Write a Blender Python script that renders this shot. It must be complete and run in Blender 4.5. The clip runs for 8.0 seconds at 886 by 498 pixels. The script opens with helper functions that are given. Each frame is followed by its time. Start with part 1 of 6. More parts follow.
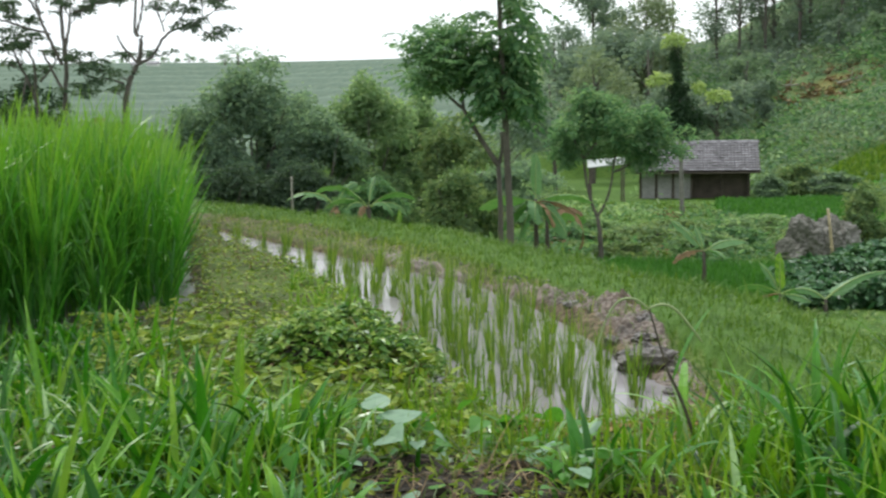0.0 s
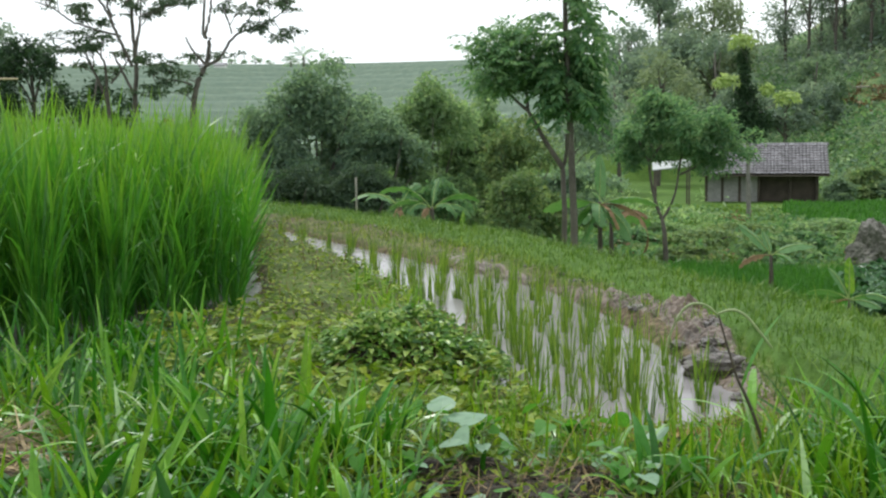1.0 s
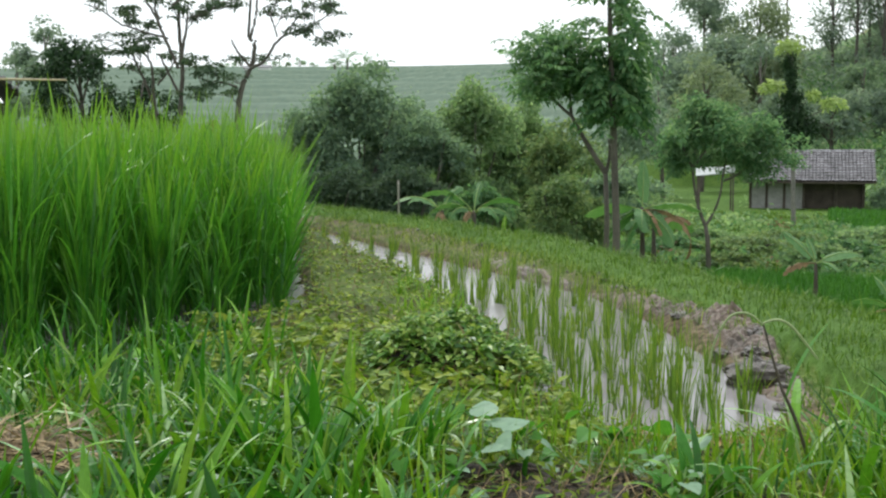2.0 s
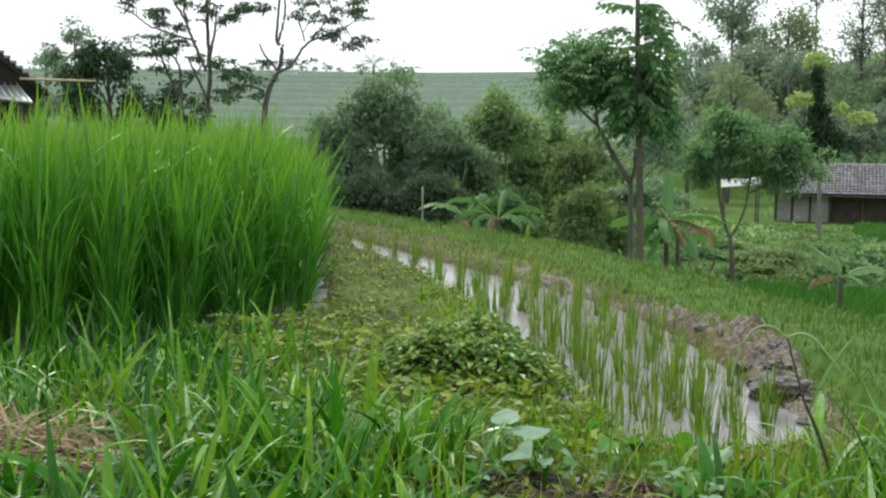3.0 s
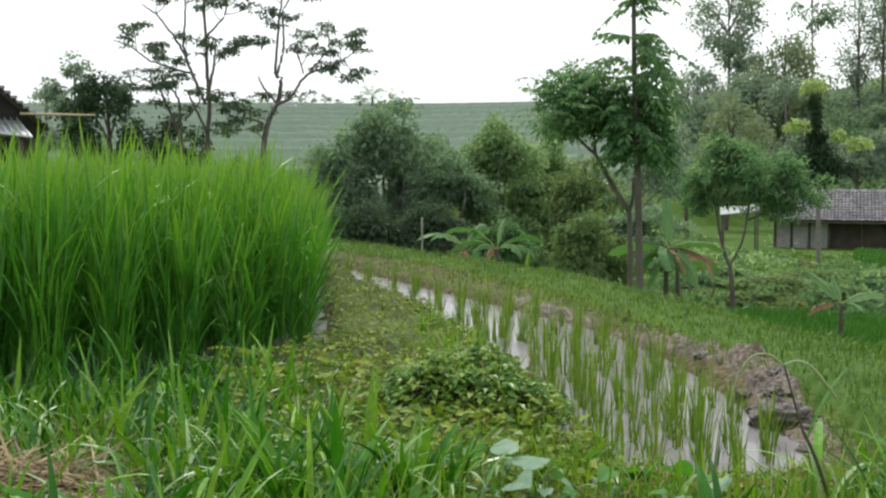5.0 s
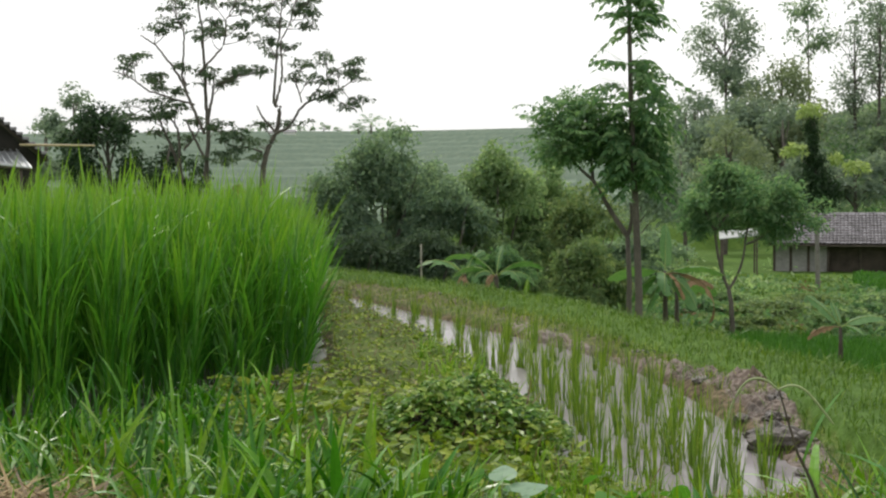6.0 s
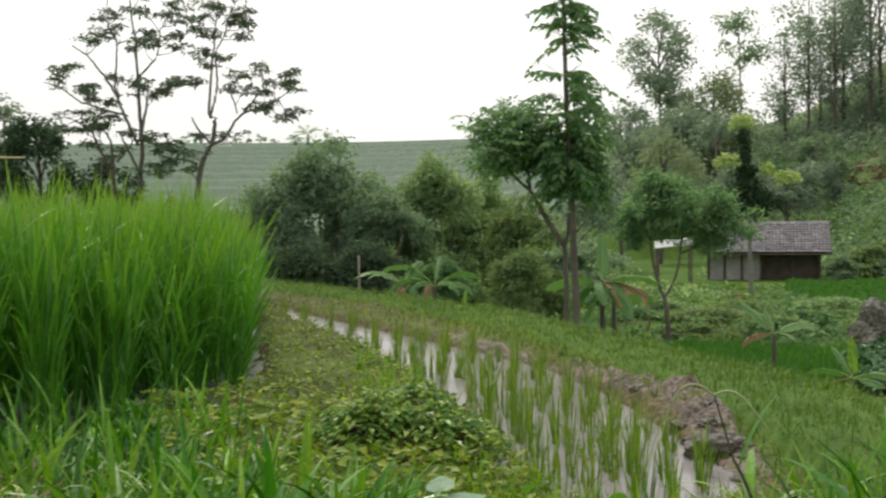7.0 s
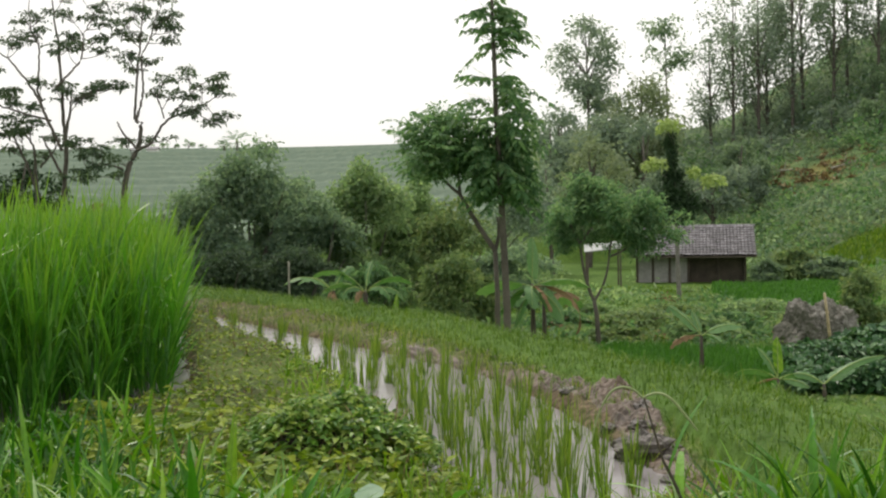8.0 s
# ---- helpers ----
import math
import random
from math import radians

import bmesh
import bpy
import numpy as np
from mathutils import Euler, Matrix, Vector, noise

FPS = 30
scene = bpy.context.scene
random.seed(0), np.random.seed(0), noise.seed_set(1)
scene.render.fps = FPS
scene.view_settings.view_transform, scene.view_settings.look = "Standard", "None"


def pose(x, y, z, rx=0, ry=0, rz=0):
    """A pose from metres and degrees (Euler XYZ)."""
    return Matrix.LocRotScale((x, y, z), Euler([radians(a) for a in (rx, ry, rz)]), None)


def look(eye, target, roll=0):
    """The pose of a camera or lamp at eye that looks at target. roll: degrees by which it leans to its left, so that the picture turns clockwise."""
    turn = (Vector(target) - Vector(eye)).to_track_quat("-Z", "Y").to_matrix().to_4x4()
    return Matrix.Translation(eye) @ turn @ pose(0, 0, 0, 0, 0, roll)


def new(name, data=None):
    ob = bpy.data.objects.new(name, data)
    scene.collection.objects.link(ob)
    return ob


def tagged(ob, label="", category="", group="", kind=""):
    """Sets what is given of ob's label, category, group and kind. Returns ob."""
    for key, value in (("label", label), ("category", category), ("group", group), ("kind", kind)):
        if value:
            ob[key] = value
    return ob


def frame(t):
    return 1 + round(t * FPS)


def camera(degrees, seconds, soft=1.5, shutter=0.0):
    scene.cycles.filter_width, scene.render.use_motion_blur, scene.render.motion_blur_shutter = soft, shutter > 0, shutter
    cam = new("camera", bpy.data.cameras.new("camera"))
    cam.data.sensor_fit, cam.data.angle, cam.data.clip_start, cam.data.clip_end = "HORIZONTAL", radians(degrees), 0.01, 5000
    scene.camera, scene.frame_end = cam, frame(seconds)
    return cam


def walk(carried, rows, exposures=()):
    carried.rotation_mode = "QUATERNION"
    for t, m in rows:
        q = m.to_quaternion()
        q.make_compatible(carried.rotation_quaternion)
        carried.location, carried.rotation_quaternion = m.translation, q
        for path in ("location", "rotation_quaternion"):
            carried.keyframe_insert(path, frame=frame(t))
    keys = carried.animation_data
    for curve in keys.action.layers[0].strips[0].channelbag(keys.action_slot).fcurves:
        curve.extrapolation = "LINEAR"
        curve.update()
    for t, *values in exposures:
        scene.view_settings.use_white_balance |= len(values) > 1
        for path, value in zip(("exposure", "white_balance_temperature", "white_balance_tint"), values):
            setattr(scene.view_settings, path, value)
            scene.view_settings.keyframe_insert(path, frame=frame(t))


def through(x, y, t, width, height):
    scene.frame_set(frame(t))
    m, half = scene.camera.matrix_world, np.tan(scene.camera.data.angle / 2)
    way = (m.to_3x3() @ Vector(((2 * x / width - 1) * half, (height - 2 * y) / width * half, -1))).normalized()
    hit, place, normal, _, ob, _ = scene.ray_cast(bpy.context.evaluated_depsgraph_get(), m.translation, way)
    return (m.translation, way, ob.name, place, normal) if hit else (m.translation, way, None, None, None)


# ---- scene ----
LENS = 42.0
PATH = [
    (0.0, 0.0, 0.0, 1.1, 83.685, 0.994, -0.11),
    (0.5, -0.0074, 0.0028, 1.1026, 83.78, 0.854, 2.081),
    (1.0, -0.0114, -0.0004, 1.1036, 83.808, 0.851, 3.028),
    (1.5, -0.0164, -0.0112, 1.1093, 83.863, 0.911, 4.212),
    (3.0, -0.0239, -0.0262, 1.1138, 84.322, -0.599, 6.354),
    (3.5, -0.0243, -0.0282, 1.1148, 84.363, -0.627, 6.576),
    (4.0, -0.0242, -0.0316, 1.1151, 84.396, -0.603, 6.671),
    (4.5, -0.0209, -0.0361, 1.1165, 84.963, -0.326, 6.382),
    (6.0, -0.004, -0.0822, 1.1272, 87.132, 0.479, 6.256),
    (6.5, 0.0012, -0.0864, 1.1264, 87.408, 0.768, 5.319),
    (7.0, 0.0015, -0.0522, 1.1184, 87.66, 0.769, 3.18),
    (7.5, 0.0056, -0.0118, 1.1145, 87.692, 0.863, 0.761),
    (8.0, 0.009, -0.0072, 1.1125, 87.852, 1.024, -0.247),
]
cam = camera(LENS, 8.0, soft=2.2, shutter=0.5)
walk(cam, [(r[0], pose(*r[1:])) for r in PATH], exposures=[(0.0, 0.16, 6300, 7), (4.5, 0.10, 6380, 8), (6.0, -0.10, 6750, 11), (8.0, -0.11, 6980, 11)])

# ------------------------------------------------------------ world and light
world = bpy.data.worlds.new("overcast")
scene.world = world
world.use_nodes = True
wn, wl = world.node_tree.nodes, world.node_tree.links
wn.clear()
sky = wn.new("ShaderNodeTexSky")
sky.sky_type = "NISHITA"
sky.sun_disc = False
sky.sun_elevation, sky.sun_rotation = radians(58), radians(20)
sky.air_density, sky.dust_density = 1.0, 4.0
haze = wn.new("ShaderNodeHueSaturation")
haze.inputs["Saturation"].default_value = 0.12
haze.inputs["Value"].default_value = 1.0
cloud = wn.new("ShaderNodeMixRGB")
cloud.inputs[0].default_value = 0.6
cloud.inputs[2].default_value = (10.4, 10.7, 10.9, 1)
bg = wn.new("ShaderNodeBackground")
bg.inputs["Strength"].default_value = 0.14
wo = wn.new("ShaderNodeOutputWorld")
wl.new(sky.outputs[0], haze.inputs["Color"])
wl.new(haze.outputs[0], cloud.inputs[1])
wl.new(cloud.outputs[0], bg.inputs["Color"])
wl.new(bg.outputs[0], wo.inputs[0])

sun_data = bpy.data.lights.new("sun", "SUN")
sun_data.energy, sun_data.angle, sun_data.color = 2.0, radians(18), (1.0, 0.97, 0.92)
sun = new("sun", sun_data)
sun.matrix_world = look((-12, 20, 40), (0, 0, 0))

# ------------------------------------------------------------ materials


def shader(name):
    m = bpy.data.materials.new(name)
    m.use_nodes = True
    nt = m.node_tree
    return m, nt.nodes, nt.links, nt.nodes["Principled BSDF"], nt.nodes["Material Output"]


def noise_tex(n, l, scale, detail=4.0, coord="Object", rough=0.55):
    tc = n.new("ShaderNodeTexCoord")
    t = n.new("ShaderNodeTexNoise")
    t.inputs["Scale"].default_value = scale
    t.inputs["Detail"].default_value = detail
    t.inputs["Roughness"].default_value = rough
    l.new(tc.outputs[coord], t.inputs["Vector"])
    return t


def ramp(n, l, src, stops):
    r = n.new("ShaderNodeValToRGB")
    e = r.color_ramp.elements
    while len(e) < len(stops):
        e.new(0.5)
    for el, (p, c) in zip(e, stops):
        el.position, el.color = p, (*c, 1)
    l.new(src, r.inputs[0])
    return r


def mixc(n, l, fac, a, b, mode="MIX"):
    m = n.new("ShaderNodeMixRGB")
    m.blend_type = mode
    for i, v in ((0, fac), (1, a), (2, b)):
        if isinstance(v, (int, float)):
            m.inputs[i].default_value = v
        elif isinstance(v, tuple):
            m.inputs[i].default_value = (*v, 1)
        else:
            l.new(v, m.inputs[i])
    return m.outputs[0]


def bump(n, l, bsdf, src, strength, dist=0.01):
    b = n.new("ShaderNodeBump")
    b.inputs["Strength"].default_value = strength
    b.inputs["Distance"].default_value = dist
    l.new(src, b.inputs["Height"])
    l.new(b.outputs[0], bsdf.inputs["Normal"])


def leaf_material(name, dark, mid, light, rough=0.45, through=0.35, patch=0.6, tip=None, tip_pos=0.8, spec=0.3, even=0.4):
    """Leaf blades: colour by leaf and by patch, some light passes through."""
    m, n, l, p, out = shader(name)
    g = n.new("ShaderNodeNewGeometry")
    big = noise_tex(n, l, patch, 3)
    fac = mixc(n, l, even, g.outputs["Random Per Island"], big.outputs["Fac"])
    r = ramp(n, l, fac, [(0.15, dark), (0.5, mid), (0.85, light)])
    grain = noise_tex(n, l, 38.0, 3)
    col = mixc(n, l, 0.5, r.outputs[0], ramp(n, l, grain.outputs["Fac"], [(0.32, (0.55, 0.6, 0.5)), (0.5, (1, 1, 1)), (0.68, (1.2, 1.15, 1.05))]).outputs[0], "MULTIPLY")
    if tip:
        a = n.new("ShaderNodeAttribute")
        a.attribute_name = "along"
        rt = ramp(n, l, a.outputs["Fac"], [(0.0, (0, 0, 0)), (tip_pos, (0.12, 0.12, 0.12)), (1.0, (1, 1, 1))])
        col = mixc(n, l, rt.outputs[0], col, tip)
    l.new(col, p.inputs["Base Color"])
    p.inputs["Roughness"].default_value = rough
    p.inputs["Specular IOR Level"].default_value = spec
    tr = n.new("ShaderNodeBsdfTranslucent")
    warm = mixc(n, l, 0.7, col, (1.0, 1.0, 0.5), "MULTIPLY")
    l.new(warm, tr.inputs["Color"])
    mx = n.new("ShaderNodeMixShader")
    mx.inputs[0].default_value = through
    l.new(p.outputs[0], mx.inputs[1])
    l.new(tr.outputs[0], mx.inputs[2])
    l.new(mx.outputs[0], out.inputs["Surface"])
    return m


def rough_material(name, a, b, scale, rough=0.85, fine=60.0, relief=0.5, dist=0.01, c=None, metal=0.0):
    m, n, l, p, out = shader(name)
    t = noise_tex(n, l, scale, 6)
    f = noise_tex(n, l, fine, 4)
    fac = mixc(n, l, 0.35, t.outputs["Fac"], f.outputs["Fac"])
    stops = [(0.3, a), (0.7, b)] if c is None else [(0.28, a), (0.5, b), (0.68, c)]
    r = ramp(n, l, fac, stops)
    l.new(r.outputs[0], p.inputs["Base Color"])
    p.inputs["Roughness"].default_value = rough
    p.inputs["Metallic"].default_value = metal
    bump(n, l, p, fac, relief, dist)
    return m


# Tip colour carries the light at the crop's top as well as young growth.
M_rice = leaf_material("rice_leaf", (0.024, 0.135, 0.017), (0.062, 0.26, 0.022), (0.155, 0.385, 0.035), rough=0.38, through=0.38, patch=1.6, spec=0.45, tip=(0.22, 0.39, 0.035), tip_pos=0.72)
M_seedling = leaf_material("seedling_leaf", (0.06, 0.14, 0.012), (0.135, 0.245, 0.022), (0.25, 0.35, 0.045), through=0.4, patch=1.5, spec=0.55)
M_grass = leaf_material("grass_leaf", (0.012, 0.07, 0.006), (0.046, 0.20, 0.010), (0.21, 0.42, 0.03), rough=0.32, through=0.28, patch=2.0, spec=0.36)
# Sky reflection on glossy blades, put in as a paler base colour.
M_sheen = leaf_material("sheen_grass_leaf", (0.09, 0.24, 0.05), (0.19, 0.35, 0.10), (0.38, 0.50, 0.24), rough=0.25, through=0.3, patch=3.0, spec=0.6)
M_young = leaf_material("young_grass_leaf", (0.075, 0.20, 0.01), (0.15, 0.31, 0.016), (0.26, 0.41, 0.03), rough=0.35, through=0.38, patch=3.0)
M_short = leaf_material("short_grass_leaf", (0.046, 0.11, 0.011), (0.092, 0.19, 0.018), (0.19, 0.285, 0.04), through=0.35, patch=1.2)
M_weed = leaf_material("weed_leaf", (0.035, 0.085, 0.007), (0.15, 0.25, 0.018), (0.38, 0.45, 0.07), rough=0.4, through=0.35, patch=5.0, spec=0.3)
M_heap = leaf_material("heap_leaf", (0.03, 0.11, 0.015), (0.13, 0.28, 0.035), (0.40, 0.50, 0.12), rough=0.32, through=0.28, patch=9.0, spec=0.5)
# Whitish highlight of the sky on broad leaves, held in the base colour.
M_broadsheen = leaf_material("sheen_broad_leaf", (0.11, 0.22, 0.12), (0.18, 0.31, 0.19), (0.28, 0.41, 0.28), rough=0.42, through=0.3, patch=3.0, spec=0.35)
M_broad = leaf_material("broad_leaf", (0.04, 0.15, 0.02), (0.08, 0.25, 0.03), (0.17, 0.36, 0.06), rough=0.4, through=0.45, patch=3.0, spec=0.3)
# Tree and bush leaves, lightened in colour to carry the haze over them.
M_tree = leaf_material("tree_leaf", (0.07, 0.17, 0.08), (0.135, 0.27, 0.125), (0.23, 0.36, 0.17), through=0.6, patch=0.5)
M_treelight = leaf_material("light_tree_leaf", (0.085, 0.195, 0.105), (0.165, 0.31, 0.16), (0.28, 0.41, 0.22), through=0.62, patch=0.9)
M_bush = leaf_material("bush_leaf", (0.13, 0.22, 0.165), (0.23, 0.35, 0.25), (0.35, 0.46, 0.32), through=0.64, patch=0.7)
M_bushlight = leaf_material("light_bush_leaf", (0.15, 0.26, 0.14), (0.27, 0.41, 0.21), (0.39, 0.50, 0.28), through=0.64, patch=0.7)
M_bushy = leaf_material("yellow_bush_leaf", (0.105, 0.19, 0.085), (0.195, 0.30, 0.13), (0.32, 0.385, 0.155), through=0.48, patch=0.7)
M_sparse = leaf_material("sparse_tree_leaf", (0.045, 0.085, 0.05), (0.08, 0.135, 0.08), (0.14, 0.20, 0.12), through=0.45, patch=0.6)
M_dark = leaf_material("dark_leaf", (0.02, 0.045, 0.022), (0.036, 0.08, 0.036), (0.07, 0.125, 0.052), through=0.25, patch=0.6)
M_lime = leaf_material("lime_leaf", (0.28, 0.40, 0.13), (0.38, 0.50, 0.19), (0.50, 0.60, 0.29), through=0.5, patch=1.0)
# Leaves far off: haze put into the colour, paler and bluer than foliage.
M_farhaze = leaf_material("distant_hazed_leaf", (0.16, 0.235, 0.20), (0.235, 0.32, 0.275), (0.32, 0.40, 0.345), through=0.62, patch=0.15)
M_farolivehaze = leaf_material("distant_olive_hazed_leaf", (0.17, 0.23, 0.14), (0.25, 0.32, 0.205), (0.34, 0.40, 0.27), through=0.5, patch=0.15)
M_hillhaze = leaf_material("hill_shrub_hazed_leaf", (0.115, 0.19, 0.13), (0.185, 0.28, 0.19), (0.265, 0.36, 0.235), through=0.6, patch=0.12)
M_taro = leaf_material("glossy_broad_leaf", (0.025, 0.085, 0.035), (0.065, 0.17, 0.065), (0.20, 0.33, 0.17), rough=0.3, through=0.25, patch=2.0, spec=0.5)
M_paddy = leaf_material("field_rice_leaf", (0.04, 0.14, 0.018), (0.065, 0.20, 0.027), (0.10, 0.25, 0.04), through=0.35, patch=0.4)
M_banana = leaf_material("banana_leaf", (0.05, 0.15, 0.04), (0.11, 0.25, 0.075), (0.21, 0.35, 0.14), rough=0.38, through=0.35, patch=1.0, spec=0.5, even=0.88)
M_bananadry = leaf_material("dry_banana_leaf", (0.12, 0.075, 0.04), (0.23, 0.15, 0.08), (0.36, 0.26, 0.12), rough=0.7, through=0.2, patch=3.0, even=0.8)
M_straw = leaf_material("straw", (0.065, 0.04, 0.016), (0.175, 0.115, 0.05), (0.37, 0.275, 0.145), rough=0.6, through=0.15, patch=4.0)
M_strawpale = leaf_material("loose_straw", (0.05, 0.03, 0.012), (0.18, 0.12, 0.05), (0.46, 0.36, 0.19), rough=0.55, through=0.12, patch=6.0, even=0.3)
M_deadleaf = leaf_material("withered_leaf", (0.20, 0.12, 0.04), (0.34, 0.22, 0.07), (0.45, 0.34, 0.12), rough=0.6, through=0.2, patch=4.0)
M_bark = rough_material("bark", (0.04, 0.035, 0.028), (0.15, 0.135, 0.11), 3.0, fine=30, relief=0.8, dist=0.02)
M_barkpale = rough_material("pale_bark", (0.16, 0.15, 0.12), (0.36, 0.34, 0.29), 4.0, fine=30, relief=0.7, dist=0.02)
M_barkgrey = rough_material("grey_bark", (0.09, 0.085, 0.075), (0.25, 0.24, 0.21), 4.0, fine=30, relief=0.7, dist=0.02)
M_stem = rough_material("green_stem", (0.06, 0.10, 0.03), (0.14, 0.20, 0.06), 5.0, rough=0.5, relief=0.2)
M_stempale = rough_material("pale_green_stem", (0.16, 0.22, 0.08), (0.36, 0.42, 0.20), 5.0, rough=0.5, relief=0.2)
M_darkstem = rough_material("dark_stem", (0.03, 0.025, 0.02), (0.09, 0.07, 0.045), 12.0, rough=0.6, relief=0.3)
M_mudclod = rough_material("wet_mud", (0.028, 0.024, 0.021), (0.125, 0.105, 0.088), 14.0, rough=0.4, fine=70, relief=1.0, dist=0.02)
M_mudbrown = rough_material("brown_mud", (0.03, 0.022, 0.016), (0.22, 0.162, 0.122), 6.0, rough=0.55, fine=38, relief=1.0, dist=0.02)
# Near-black soil whose tone also holds the shade inside the heaps.
M_soilshade = rough_material("dark_soil_and_shade", (0.012, 0.010, 0.007), (0.05, 0.04, 0.027), 14.0, rough=0.9, fine=60, relief=1.0, dist=0.02)
M_rock = rough_material("mossy_rock", (0.035, 0.045, 0.02), (0.13, 0.125, 0.105), 1.6, rough=0.85, fine=18, relief=1.0, dist=0.05, c=(0.34, 0.33, 0.31))


def tile_material():
    m, n, l, p, out = shader("clay_roof_tile")
    g = n.new("ShaderNodeNewGeometry")
    t = noise_tex(n, l, 1.3, 5)
    fac = mixc(n, l, 0.7, g.outputs["Random Per Island"], t.outputs["Fac"])
    r = ramp(n, l, fac, [(0.2, (0.12, 0.115, 0.122)), (0.5, (0.22, 0.212, 0.225)), (0.8, (0.34, 0.33, 0.345))])
    l.new(r.outputs[0], p.inputs["Base Color"])
    p.inputs["Roughness"].default_value = 0.75
    f = noise_tex(n, l, 14, 4)
    bump(n, l, p, f.outputs["Fac"], 0.4, 0.01)
    return m


M_tile = tile_material()
M_plaster = rough_material("weathered_plaster", (0.17, 0.17, 0.165), (0.40, 0.395, 0.38), 1.2, rough=0.9, fine=9, relief=0.3)
M_darkwood = rough_material("dark_wood", (0.035, 0.028, 0.022), (0.11, 0.09, 0.07), 2.0, rough=0.85, fine=20, relief=0.4)
# Near-black timber: the shade of the eave's underside put into the colour.
M_shadewood = rough_material("shade_dark_timber", (0.012, 0.011, 0.010), (0.045, 0.04, 0.036), 2.0, rough=0.85, fine=20, relief=0.4)
M_bamboo = rough_material("bamboo", (0.28, 0.22, 0.12), (0.50, 0.42, 0.25), 5.0, rough=0.5, fine=40, relief=0.2)
M_sheet = rough_material("zinc_sheet", (0.35, 0.37, 0.38), (0.60, 0.62, 0.63), 2.5, rough=0.4, fine=25, relief=0.1, metal=0.6)
M_white = rough_material("whitewashed_wall", (0.55, 0.55, 0.54), (0.75, 0.75, 0.74), 2.0, rough=0.85, relief=0.1)
M_fiber = rough_material("pale_cement_sheet", (0.26, 0.28, 0.27), (0.42, 0.44, 0.43), 1.5, rough=0.8, fine=12, relief=0.2)


def water_material():
    m, n, l, p, out = shader("muddy_water")
    t = noise_tex(n, l, 1.8, 4)
    r = ramp(n, l, t.outputs["Fac"], [(0.3, (0.20, 0.187, 0.19)), (0.7, (0.28, 0.262, 0.27))])
    l.new(r.outputs[0], p.inputs["Base Color"])
    p.inputs["Roughness"].default_value = 0.16
    p.inputs["IOR"].default_value = 1.33
    p.inputs["Specular IOR Level"].default_value = 0.28
    w = noise_tex(n, l, 9.0, 2)
    bump(n, l, p, w.outputs["Fac"], 0.25, 0.01)
    return m


